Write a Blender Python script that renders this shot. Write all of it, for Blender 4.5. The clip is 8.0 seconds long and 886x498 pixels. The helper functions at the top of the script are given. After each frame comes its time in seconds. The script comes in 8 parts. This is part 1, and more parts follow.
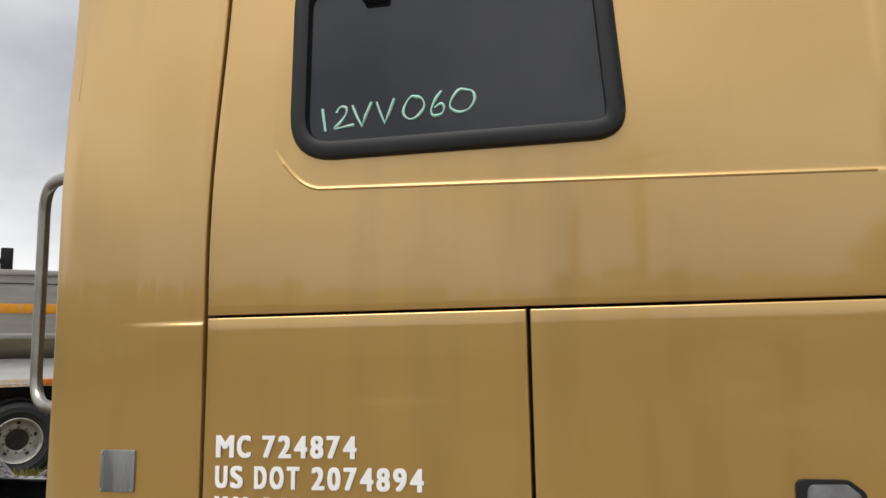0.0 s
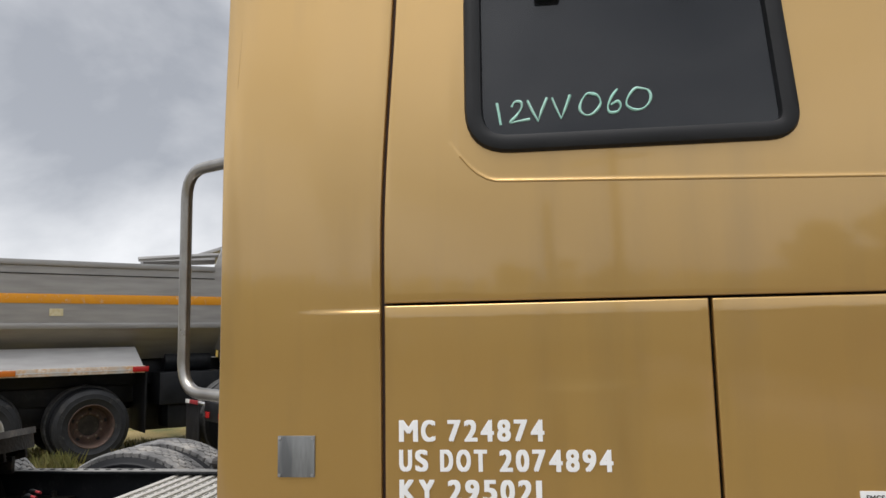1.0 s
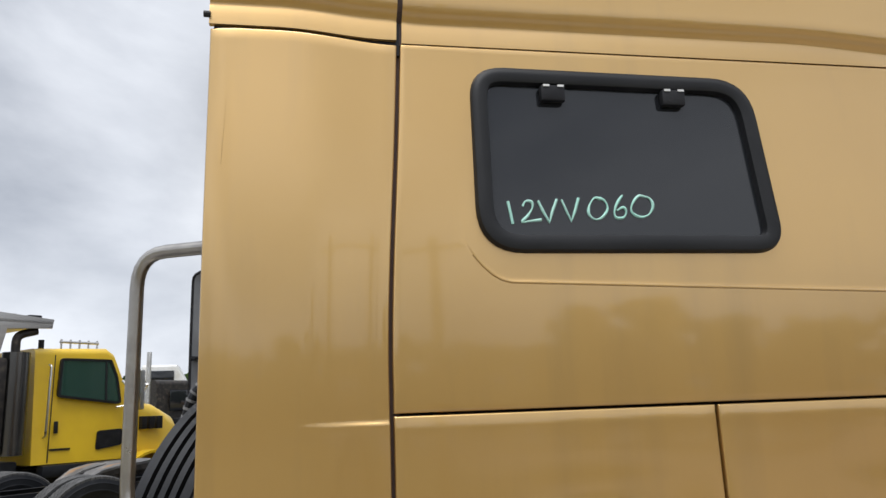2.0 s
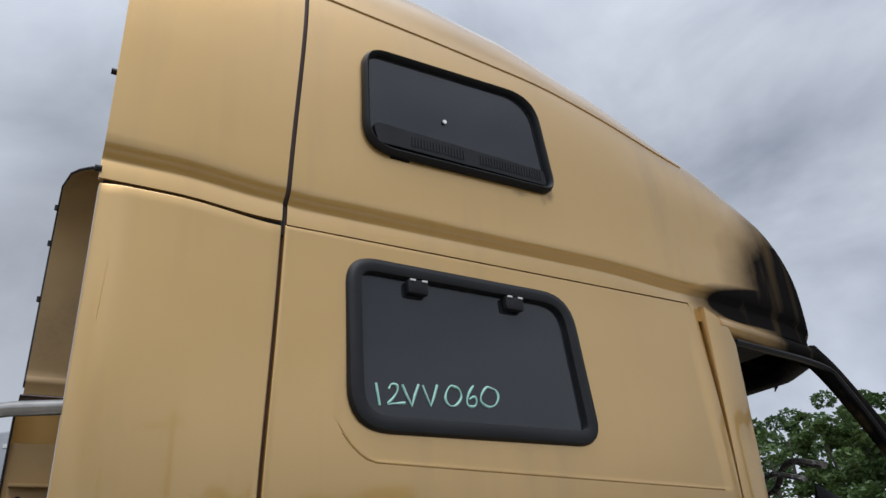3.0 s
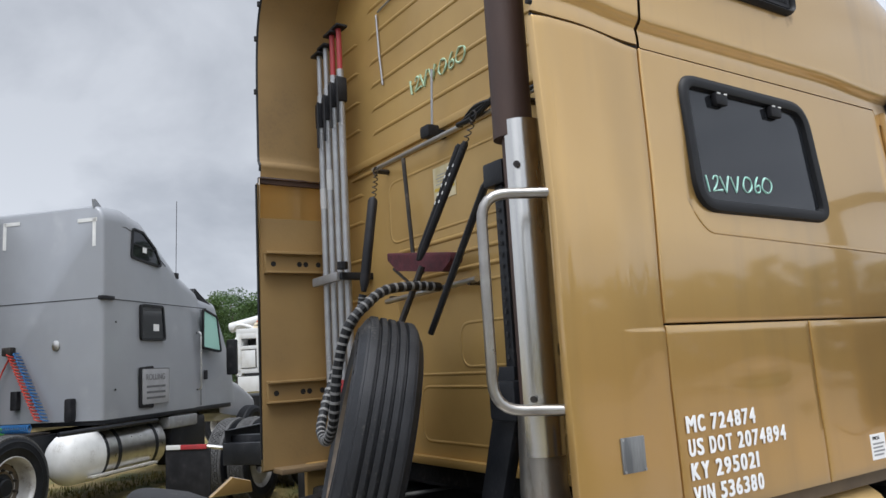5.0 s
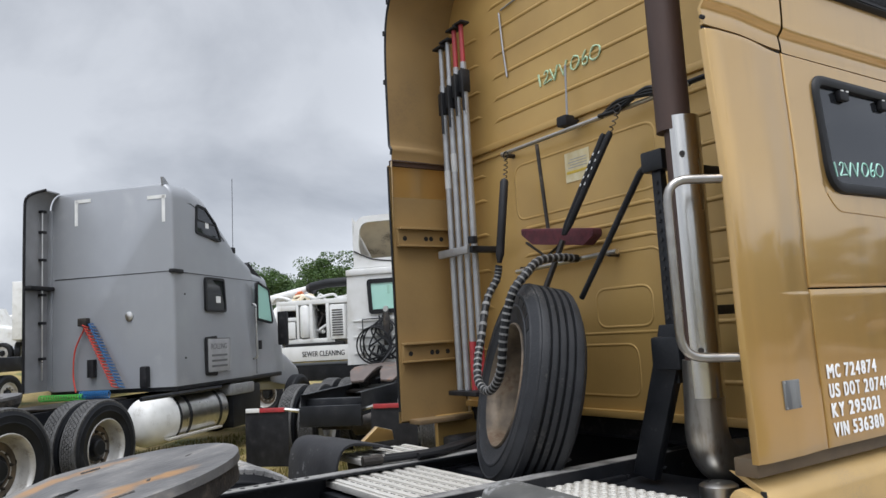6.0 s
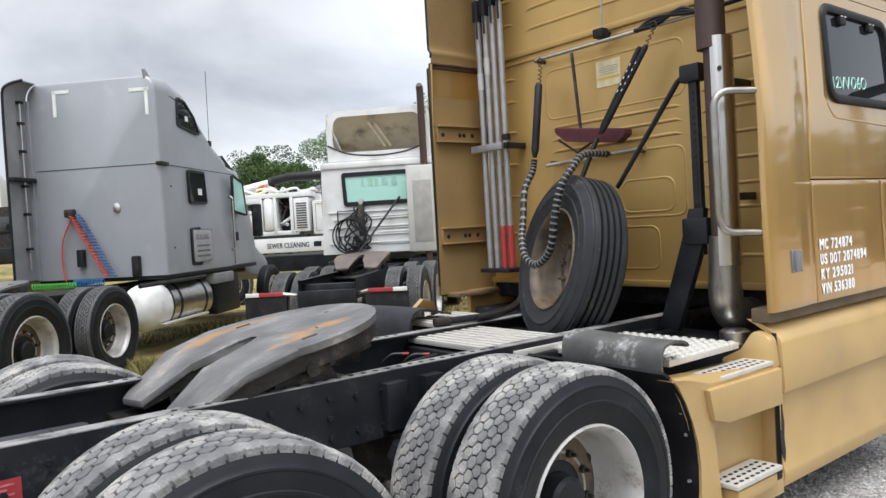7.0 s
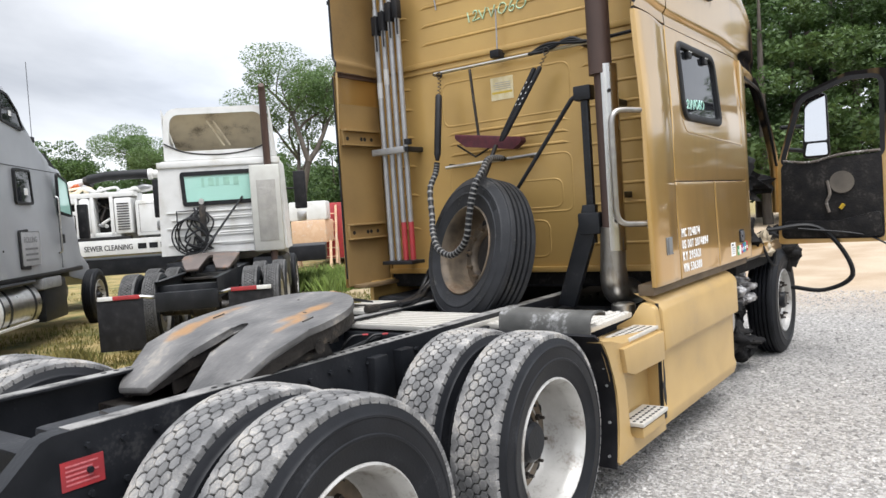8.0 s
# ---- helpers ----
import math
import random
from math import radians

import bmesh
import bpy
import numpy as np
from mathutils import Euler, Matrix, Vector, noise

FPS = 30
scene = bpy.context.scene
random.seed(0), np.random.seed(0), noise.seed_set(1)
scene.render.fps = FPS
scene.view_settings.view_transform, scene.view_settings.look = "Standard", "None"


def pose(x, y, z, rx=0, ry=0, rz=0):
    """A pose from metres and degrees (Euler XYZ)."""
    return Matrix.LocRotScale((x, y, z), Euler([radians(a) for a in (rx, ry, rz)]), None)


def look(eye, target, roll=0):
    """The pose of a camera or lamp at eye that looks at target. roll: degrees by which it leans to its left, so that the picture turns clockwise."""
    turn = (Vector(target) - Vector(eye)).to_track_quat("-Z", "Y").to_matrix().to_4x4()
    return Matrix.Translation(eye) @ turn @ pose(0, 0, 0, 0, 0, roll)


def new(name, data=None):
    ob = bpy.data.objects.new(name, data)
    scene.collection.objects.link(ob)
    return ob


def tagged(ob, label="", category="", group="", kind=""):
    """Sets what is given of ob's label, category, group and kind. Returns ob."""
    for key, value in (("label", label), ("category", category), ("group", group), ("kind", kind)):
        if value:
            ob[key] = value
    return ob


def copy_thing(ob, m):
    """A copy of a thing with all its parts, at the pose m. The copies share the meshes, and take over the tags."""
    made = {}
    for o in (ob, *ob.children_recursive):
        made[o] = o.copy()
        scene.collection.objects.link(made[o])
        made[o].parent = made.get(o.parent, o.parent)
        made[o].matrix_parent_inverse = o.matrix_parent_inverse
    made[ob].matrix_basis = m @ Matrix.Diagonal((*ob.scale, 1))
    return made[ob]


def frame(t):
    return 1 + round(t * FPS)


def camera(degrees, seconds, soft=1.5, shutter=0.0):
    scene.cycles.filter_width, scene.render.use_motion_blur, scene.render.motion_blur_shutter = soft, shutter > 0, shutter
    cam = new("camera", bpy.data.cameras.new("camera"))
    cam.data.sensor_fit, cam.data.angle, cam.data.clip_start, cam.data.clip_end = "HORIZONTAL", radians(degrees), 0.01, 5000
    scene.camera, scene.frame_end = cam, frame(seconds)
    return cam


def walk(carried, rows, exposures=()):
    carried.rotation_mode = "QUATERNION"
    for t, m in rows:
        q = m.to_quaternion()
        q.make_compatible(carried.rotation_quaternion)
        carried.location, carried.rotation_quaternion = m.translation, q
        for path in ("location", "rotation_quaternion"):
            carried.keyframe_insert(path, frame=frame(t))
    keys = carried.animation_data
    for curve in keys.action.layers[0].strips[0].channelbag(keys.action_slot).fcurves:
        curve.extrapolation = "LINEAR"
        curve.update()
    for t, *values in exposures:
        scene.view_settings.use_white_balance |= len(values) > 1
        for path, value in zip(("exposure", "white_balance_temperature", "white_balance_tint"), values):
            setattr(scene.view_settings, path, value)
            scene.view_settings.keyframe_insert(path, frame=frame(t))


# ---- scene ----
cam = camera(61.2, 8.0)
PATH = [
    (0, (-0.076, -0.021, 1.569), (-0.494, 1.917, 1.83), -1.1),
    (0.5, (-0.347, -0.104, 1.598), (-0.727, 1.844, 1.848), -1.1),
    (1, (-0.707, -0.198, 1.569), (-0.952, 1.773, 1.805), -1.1),
    (1.5, (-1.006, -0.13, 1.553), (-1.107, 1.85, 1.816), -1.3),
    (1.8, (-1.19, -0.068, 1.635), (-1.023, 1.9, 1.937), -1.9),
    (2, (-1.325, -0.062, 1.678), (-0.976, 1.862, 2.09), -2.1),
    (2.2, (-1.366, -0.103, 1.668), (-0.937, 1.766, 2.237), -2.1),
    (3.3, (-1.852, -0.059, 1.636), (-0.841, 1.43, 2.509), -3.5),
    (3.5, (-1.953, -0.065, 1.64), (-0.943, 1.429, 2.516), -3.5),
    (4, (-2.36, -0.024, 1.626), (-1.313, 1.501, 2.388), -3.3),
    (4.5, (-2.742, 0.047, 1.638), (-1.64, 1.675, 2.011), -3.1),
    (4.7, (-2.904, 0.106, 1.614), (-1.797, 1.744, 1.922), -3.1),
    (5.8, (-3.866, 0.12, 1.565), (-2.76, 1.761, 1.842), -3.5),
    (6, (-4.032, 0.109, 1.56), (-2.927, 1.76, 1.788), -3.3),
    (6.5, (-4.471, 0.087, 1.545), (-3.37, 1.757, 1.507), -3.2),
    (7, (-5.004, 0.012, 1.529), (-3.753, 1.571, 1.47), -3.3),
    (7.1, (-5.1, 0.015, 1.529), (-3.786, 1.522, 1.465), -3.4),
    (7.5, (-5.423, 0.118, 1.532), (-3.898, 1.409, 1.448), -3.6),
    (8, (-5.921, 0.204, 1.554), (-4.305, 1.379, 1.461), -3.9),
]
EXPOSURES = [(0.0, 0.22, 6850, 10), (1.5, 0.10, 6450, 10), (2.2, 0.34, 6320, 10), (3.3, -0.24, 5940, 10), (4.0, -0.14, 5940, 10), (4.7, 0.40, 6130, 10), (6.0, 0.42, 6200, 10), (6.5, 0.56, 6240, 10), (8.0, 0.86, 6390, 10)]
walk(cam, [(t, look(eye, target, roll)) for t, eye, target, roll in PATH], EXPOSURES)

# ---- light ----
GZ = -0.05  # ground level
world = bpy.data.worlds.new("overcast")
scene.world = world
world.use_nodes = True
wn, wl = world.node_tree.nodes, world.node_tree.links
bgn = wn["Background"]
sky = wn.new("ShaderNodeTexSky")
sky.sky_type, sky.sun_disc = "NISHITA", False
SUN_EL, SUN_AZ = radians(70), radians(214)
sky.sun_elevation, sky.sun_rotation = SUN_EL, SUN_AZ
sky.air_density, sky.dust_density = 1.0, 4.0
tcw = wn.new("ShaderNodeTexCoord")
mapw = wn.new("ShaderNodeMapping")
mapw.inputs["Scale"].default_value = (1.0, 1.0, 1.7)
mapw.inputs["Location"].default_value = (3.1, 0.7, 0.2)
cl = wn.new("ShaderNodeTexNoise")
cl.inputs["Scale"].default_value, cl.inputs["Detail"].default_value = 2.3, 7
cl.inputs["Roughness"].default_value, cl.inputs["Distortion"].default_value = 0.52, 0.35
rampw = wn.new("ShaderNodeValToRGB")
rampw.color_ramp.elements[0].position, rampw.color_ramp.elements[0].color = 0.34, (2.45, 2.6, 2.9, 1)
rampw.color_ramp.elements[1].position, rampw.color_ramp.elements[1].color = 0.64, (5.3, 5.42, 5.65, 1)
mixw = wn.new("ShaderNodeMix")
mixw.data_type = "RGBA"
mixw.inputs[0].default_value = 0.93
wl.new(tcw.outputs["Generated"], mapw.inputs["Vector"])
wl.new(mapw.outputs["Vector"], cl.inputs["Vector"])
wl.new(cl.outputs["Fac"], rampw.inputs["Fac"])
wl.new(sky.outputs["Color"], mixw.inputs[6])
wl.new(rampw.outputs["Color"], mixw.inputs[7])
# a pale band of thinner cloud lies along the horizon
sepw, poww, addw = wn.new("ShaderNodeSeparateXYZ"), wn.new("ShaderNodeMath"), wn.new("ShaderNodeMath")
poww.operation, addw.operation = "POWER", "MULTIPLY_ADD"
poww.inputs[1].default_value, addw.inputs[1].default_value, addw.inputs[2].default_value = 4.0, 0.78, 1.24
low_w = wn.new("ShaderNodeMath")
low_w.operation = "SUBTRACT"
low_w.inputs[0].default_value = 1.0
maxw, upw_ = wn.new("ShaderNodeMath"), wn.new("ShaderNodeVectorMath")
maxw.operation, upw_.operation = "MAXIMUM", "SCALE"
wl.new(tcw.outputs["Generated"], sepw.inputs[0])
wl.new(sepw.outputs["Z"], maxw.inputs[0])
maxw.inputs[1].default_value = 0.0
wl.new(maxw.outputs[0], low_w.inputs[1])
wl.new(low_w.outputs[0], poww.inputs[0])
wl.new(poww.outputs[0], addw.inputs[0])
wl.new(mixw.outputs[2], upw_.inputs[0])
# and round the veiled sun
dotw, posw, sqw, glw = wn.new("ShaderNodeVectorMath"), wn.new("ShaderNodeMath"), wn.new("ShaderNodeMath"), wn.new("ShaderNodeMath")
dotw.operation, posw.operation, sqw.operation, glw.operation = "DOT_PRODUCT", "MULTIPLY_ADD", "POWER", "MULTIPLY_ADD"
posw.inputs[2].default_value = 0.5
dotw.inputs[1].default_value = (math.sin(SUN_AZ) * math.cos(SUN_EL), math.cos(SUN_AZ) * math.cos(SUN_EL), math.sin(SUN_EL))
posw.inputs[1].default_value, sqw.inputs[1].default_value, glw.inputs[1].default_value = 0.5, 6.0, 2.6
wl.new(tcw.outputs["Generated"], dotw.inputs[0])
wl.new(dotw.outputs["Value"], posw.inputs[0])
wl.new(posw.outputs[0], sqw.inputs[0])
wl.new(sqw.outputs[0], glw.inputs[0])
wl.new(addw.outputs[0], glw.inputs[2])
# a grey bank of cloud stands over the row of trucks
bankw, softw, thinw = wn.new("ShaderNodeVectorMath"), wn.new("ShaderNodeMapRange"), wn.new("ShaderNodeMath")
bankw.operation, thinw.operation, softw.interpolation_type = "DOT_PRODUCT", "MULTIPLY", "SMOOTHSTEP"
bankw.inputs[1].default_value = (0.22, 0.93, 0.29)
softw.inputs["From Min"].default_value, softw.inputs["From Max"].default_value = 0.90, 0.985
softw.inputs["To Min"].default_value, softw.inputs["To Max"].default_value = 1.0, 0.66
wl.new(tcw.outputs["Generated"], bankw.inputs[0])
wl.new(bankw.outputs["Value"], softw.inputs["Value"])
wl.new(glw.outputs[0], thinw.inputs[0])
wl.new(softw.outputs["Result"], thinw.inputs[1])
wl.new(thinw.outputs[0], upw_.inputs["Scale"])
wl.new(upw_.outputs["Vector"], bgn.inputs["Color"])
bgn.inputs["Strength"].default_value = 0.1
sun = new("sun", bpy.data.lights.new("sun", "SUN"))
sun.data.energy, sun.data.angle, sun.data.color = 1.9, radians(40), (1.0, 0.98, 0.95)
SUN_DIR = Vector((math.sin(SUN_AZ) * math.cos(SUN_EL), math.cos(SUN_AZ) * math.cos(SUN_EL), math.sin(SUN_EL)))
sun.matrix_world = look(30 * SUN_DIR, (0, 0, 0))


# ---- materials ----
def mat(name, a, b=None, rough=0.5, metal=0.0, scale=6.0, fine=60.0, bump=0.05, coat=0.0, wear=None, amount=0.5, spec=0.5, stretch=(1, 1, 1), rand=0.0, island=0.0):
    """A painted or raw surface: two tones in large patches, fine grain in relief, and a worn or dirty third tone in spots."""
    m = bpy.data.materials.new(name)
    m.use_nodes = True
    n, l = m.node_tree.nodes, m.node_tree.links
    p = n["Principled BSDF"]
    b = b or tuple(0.8 * v for v in a)
    tc, mp = n.new("ShaderNodeTexCoord"), n.new("ShaderNodeMapping")
    mp.inputs["Scale"].default_value = stretch
    l.new(tc.outputs["Object"], mp.inputs["Vector"])
    big, small = n.new("ShaderNodeTexNoise"), n.new("ShaderNodeTexNoise")
    for tex, s, d in ((big, scale, 5), (small, fine, 3)):
        tex.inputs["Scale"].default_value, tex.inputs["Detail"].default_value = s, d
        l.new(mp.outputs["Vector"], tex.inputs["Vector"])
    ramp = n.new("ShaderNodeValToRGB")
    ramp.color_ramp.elements[0].position, ramp.color_ramp.elements[1].position = 0.35, 0.65
    ramp.color_ramp.elements[0].color, ramp.color_ramp.elements[1].color = (*a, 1), (*b, 1)
    l.new(big.outputs["Fac"], ramp.inputs["Fac"])
    col = ramp.outputs["Color"]
    if wear:
        both = n.new("ShaderNodeMath")
        both.operation = "MULTIPLY_ADD"
        l.new(small.outputs["Fac"], both.inputs[0])
        both.inputs[1].default_value = 0.6
        l.new(big.outputs["Fac"], both.inputs[2])
        cut = n.new("ShaderNodeMapRange")
        cut.inputs["From Min"].default_value, cut.inputs["From Max"].default_value = 0.98 - 0.4 * amount, 1.24 - 0.4 * amount
        l.new(both.outputs[0], cut.inputs["Value"])
        mix = n.new("ShaderNodeMix")
        mix.data_type = "RGBA"
        l.new(cut.outputs["Result"], mix.inputs[0])
        l.new(col, mix.inputs[6])
        mix.inputs[7].default_value = (*wear, 1)
        col = mix.outputs[2]
    if rand or island:
        src = n.new("ShaderNodeNewGeometry").outputs["Random Per Island"] if island else n.new("ShaderNodeObjectInfo").outputs["Random"]
        rng, hsv = n.new("ShaderNodeMapRange"), n.new("ShaderNodeHueSaturation")
        k = rand or island
        rng.inputs["To Min"].default_value, rng.inputs["To Max"].default_value = 1 - k, 1 + k
        l.new(src, rng.inputs["Value"])
        l.new(rng.outputs["Result"], hsv.inputs["Value"])
        l.new(col, hsv.inputs["Color"])
        col = hsv.outputs["Color"]
    l.new(col, p.inputs["Base Color"])
    rr = n.new("ShaderNodeMapRange")
    rr.inputs["To Min"].default_value, rr.inputs["To Max"].default_value = max(0.02, rough - 0.1), min(1, rough + 0.12)
    l.new(big.outputs["Fac"], rr.inputs["Value"])
    l.new(rr.outputs["Result"], p.inputs["Roughness"])
    p.inputs["Metallic"].default_value, p.inputs["Coat Weight"].default_value, p.inputs["Coat Roughness"].default_value = metal, coat, 0.06
    p.inputs["Specular IOR Level"].default_value = spec
    if bump:
        bn = n.new("ShaderNodeBump")
        bn.inputs["Strength"].default_value, bn.inputs["Distance"].default_value = bump, 0.01
        l.new(small.outputs["Fac"], bn.inputs["Height"])
        l.new(bn.outputs["Normal"], p.inputs["Normal"])
    return m


def gold_paint():
    """Gold metallic paint under clear coat, road film, faint dents, and soot burnt on round the cab's front."""
    m = mat("gold_paint", (0.535, 0.336, 0.113), (0.505, 0.313, 0.105), rough=0.27, metal=0.75, scale=1.3, fine=420, bump=0.0, coat=1.0)
    n, l = m.node_tree.nodes, m.node_tree.links
    p = n["Principled BSDF"]
    rr_ = p.inputs["Roughness"].links[0].from_node
    rr_.inputs["To Min"].default_value, rr_.inputs["To Max"].default_value = 0.29, 0.35
    tc = n.new("ShaderNodeNewGeometry")
    sep = n.new("ShaderNodeSeparateXYZ")
    l.new(tc.outputs["Position"], sep.inputs[0])
    ns = n.new("ShaderNodeTexNoise")
    ns.inputs["Scale"].default_value, ns.inputs["Detail"].default_value = 2.6, 6
    l.new(tc.outputs["Position"], ns.inputs["Vector"])

    def math_node(op, a, b):
        q = n.new("ShaderNodeMath")
        q.operation = op
        for i, v in enumerate((a, b)):
            if isinstance(v, (int, float)):
                q.inputs[i].default_value = v
            else:
                l.new(v, q.inputs[i])
        return q.outputs[0]

    fine_ns = n.new("ShaderNodeTexNoise")
    fine_ns.inputs["Scale"].default_value, fine_ns.inputs["Detail"].default_value = 11.0, 6
    l.new(tc.outputs["Position"], fine_ns.inputs["Vector"])

    def blob(cx, cz, rx, rz, tex=ns, amp=1.1, lo=1.85, hi=1.3):
        dx = math_node("DIVIDE", math_node("SUBTRACT", sep.outputs["X"], cx), rx)
        dz = math_node("DIVIDE", math_node("SUBTRACT", sep.outputs["Z"], cz), rz)
        d = math_node("ADD", math_node("MULTIPLY", dx, dx), math_node("MULTIPLY", dz, dz))
        d = math_node("ADD", d, math_node("MULTIPLY", tex.outputs["Fac"], amp))
        r = n.new("ShaderNodeMapRange")
        r.inputs["From Min"].default_value, r.inputs["From Max"].default_value = lo, hi
        l.new(d, r.inputs["Value"])
        return r.outputs["Result"]

    soot = math_node("MAXIMUM", blob(1.62, 2.72, 0.70, 0.72, ns, 1.1, 2.0, 1.15), math_node("MULTIPLY", blob(-0.14, 2.975, 0.10, 0.07, fine_ns, 5.0, 3.3, 2.2), 0.6))
    soot = math_node("MAXIMUM", soot, blob(1.2, 2.70, 0.56, 0.10))
    soot = math_node("MAXIMUM", soot, math_node("MULTIPLY", blob(1.75, 2.5, 0.35, 0.6), 0.9))
    mix = n.new("ShaderNodeMix")
    mix.data_type = "RGBA"
    old = p.inputs["Base Color"].links[0].from_socket
    l.new(soot, mix.inputs[0])
    l.new(old, mix.inputs[6])
    mix.inputs[7].default_value = (0.012, 0.011, 0.011, 1)
    l.new(mix.outputs[2], p.inputs["Base Color"])
    inv = math_node("SUBTRACT", 1.0, soot)
    l.new(math_node("ADD", p.inputs["Roughness"].links[0].from_socket, math_node("MULTIPLY", soot, 0.5)), p.inputs["Roughness"])
    l.new(math_node("MULTIPLY", inv, 0.5), p.inputs["Specular IOR Level"])
    l.new(math_node("MULTIPLY", inv, 0.75), p.inputs["Metallic"])
    l.new(inv, p.inputs["Coat Weight"])
    p.inputs["Coat IOR"].default_value = 1.55
    # faint streaks of road film
    wv, mpw = n.new("ShaderNodeTexNoise"), n.new("ShaderNodeMapping")
    mpw.inputs["Scale"].default_value = (9.0, 9.0, 0.9)
    wv.inputs["Scale"].default_value, wv.inputs["Detail"].default_value = 1.0, 6
    l.new(tc.outputs["Position"], mpw.inputs["Vector"])
    l.new(mpw.outputs["Vector"], wv.inputs["Vector"])
    film = n.new("ShaderNodeMapRange")
    film.inputs["From Min"].default_value, film.inputs["From Max"].default_value = 0.52, 0.78
    film.inputs["To Max"].default_value = 0.28
    l.new(wv.outputs["Fac"], film.inputs["Value"])
    dusty = n.new("ShaderNodeMix")
    dusty.data_type = "RGBA"
    l.new(film.outputs["Result"], dusty.inputs[0])
    l.new(mix.outputs[2], dusty.inputs[6])
    dusty.inputs[7].default_value = (0.33, 0.225, 0.10, 1)
    l.new(dusty.outputs[2], p.inputs["Base Color"])
    p.inputs["Coat Roughness"].default_value = 0.06
    return m


def glass(name, tint, through_it=0.6, rough=0.03):
    m = mat(name, tint, tint, rough=rough, bump=0.0, scale=3)
    m.node_tree.nodes["Principled BSDF"].inputs["Transmission Weight"].default_value = through_it
    r = m.node_tree.nodes["Principled BSDF"].inputs["Roughness"]
    for k in list(r.links):
        m.node_tree.links.remove(k)
    r.default_value = rough
    return m


GOLD = gold_paint()
# a slightly darker, rougher and less metallic gold
GOLD_DULL = mat("gold_paint_dull", (0.50, 0.325, 0.108), (0.42, 0.27, 0.092), rough=0.42, metal=0.4, scale=1.7, fine=90, bump=0.03, coat=0.15)
GOLD_PLASTIC = mat("gold_painted_plastic", (0.51, 0.345, 0.138), (0.44, 0.298, 0.122), rough=0.48, metal=0.25, scale=1.8, fine=160, bump=0.02, coat=0.25, wear=(0.33, 0.25, 0.15), amount=0.2)
BLACK = mat("black_plastic", (0.009, 0.009, 0.0105), (0.017, 0.017, 0.019), rough=0.5, scale=9, fine=150, bump=0.08, wear=(0.05, 0.048, 0.046), amount=0.12, spec=0.22)
SEAL = mat("rubber_seal", (0.007, 0.0075, 0.0085), (0.012, 0.0125, 0.014), rough=0.5, fine=200, bump=0.04, spec=0.3)
RUBBER = mat("tyre_rubber", (0.006, 0.0067, 0.0087), (0.011, 0.012, 0.0148), rough=0.5, scale=7, fine=110, bump=0.08, wear=(0.035, 0.036, 0.04), amount=0.12, spec=0.24)
TREAD = mat("dusty_tread", (0.095, 0.095, 0.096), (0.25, 0.245, 0.238), rough=0.85, scale=7, fine=110, bump=0.5, wear=(0.36, 0.33, 0.285), amount=0.34, island=0.2)
TREAD_DARK = mat("dark_tread", (0.075, 0.074, 0.073), (0.04, 0.04, 0.04), rough=0.8, scale=7, fine=90, bump=0.2, wear=(0.13, 0.125, 0.115), amount=0.2, island=0.2)
GROOVE = mat("tread_groove", (0.010, 0.010, 0.011), (0.02, 0.0195, 0.019), rough=0.9, fine=140, bump=0.2)
CHASSIS = mat("chassis_black", (0.007, 0.008, 0.010), (0.015, 0.016, 0.019), rough=0.42, scale=5, fine=60, bump=0.12, wear=(0.05, 0.050, 0.051), amount=0.16, spec=0.28)
GREASE = mat("greasy_steel", (0.018, 0.016, 0.015), (0.042, 0.036, 0.031), rough=0.42, metal=0.4, scale=10, fine=55, bump=0.35, wear=(0.12, 0.095, 0.07), amount=0.25)
PLATE5 = mat("worn_fifth_wheel_steel", (0.075, 0.073, 0.072), (0.175, 0.169, 0.163), rough=0.5, metal=0.2, scale=4.6, fine=34, bump=0.4, wear=(0.30, 0.27, 0.23), amount=0.25, stretch=(0.85, 1.2, 1))


def rust_spots(m, spots, colour):
    """Patches of bright rust with ragged edges at given places of a part: x, y, half length, half width."""
    n, l = m.node_tree.nodes, m.node_tree.links
    p = n["Principled BSDF"]
    tc, sep, ns = n.new("ShaderNodeTexCoord"), n.new("ShaderNodeSeparateXYZ"), n.new("ShaderNodeTexNoise")
    ns.inputs["Scale"].default_value, ns.inputs["Detail"].default_value = 9.0, 7
    l.new(tc.outputs["Object"], sep.inputs[0])
    l.new(tc.outputs["Object"], ns.inputs["Vector"])

    def calc(op, *args):
        q = n.new("ShaderNodeMath")
        q.operation = op
        for i, v in enumerate(args):
            if isinstance(v, (int, float)):
                q.inputs[i].default_value = v
            else:
                l.new(v, q.inputs[i])
        return q.outputs[0]

    for x, y, rx, ry in spots:
        dx = calc("DIVIDE", calc("SUBTRACT", sep.outputs["X"], x), rx)
        dy = calc("DIVIDE", calc("SUBTRACT", sep.outputs["Y"], y), ry)
        d = calc("ADD", calc("ADD", calc("MULTIPLY", dx, dx), calc("MULTIPLY", dy, dy)), calc("MULTIPLY", ns.outputs["Fac"], 4.4))
        f, mx = n.new("ShaderNodeMapRange"), n.new("ShaderNodeMix")
        f.inputs["From Min"].default_value, f.inputs["From Max"].default_value, f.inputs["To Max"].default_value = 3.7, 2.3, 0.85
        l.new(d, f.inputs["Value"])
        mx.data_type = "RGBA"
        l.new(f.outputs["Result"], mx.inputs[0])
        l.new(p.inputs["Base Color"].links[0].from_socket, mx.inputs[6])
        mx.inputs[7].default_value = (*colour, 1)
        l.new(mx.outputs[2], p.inputs["Base Color"])


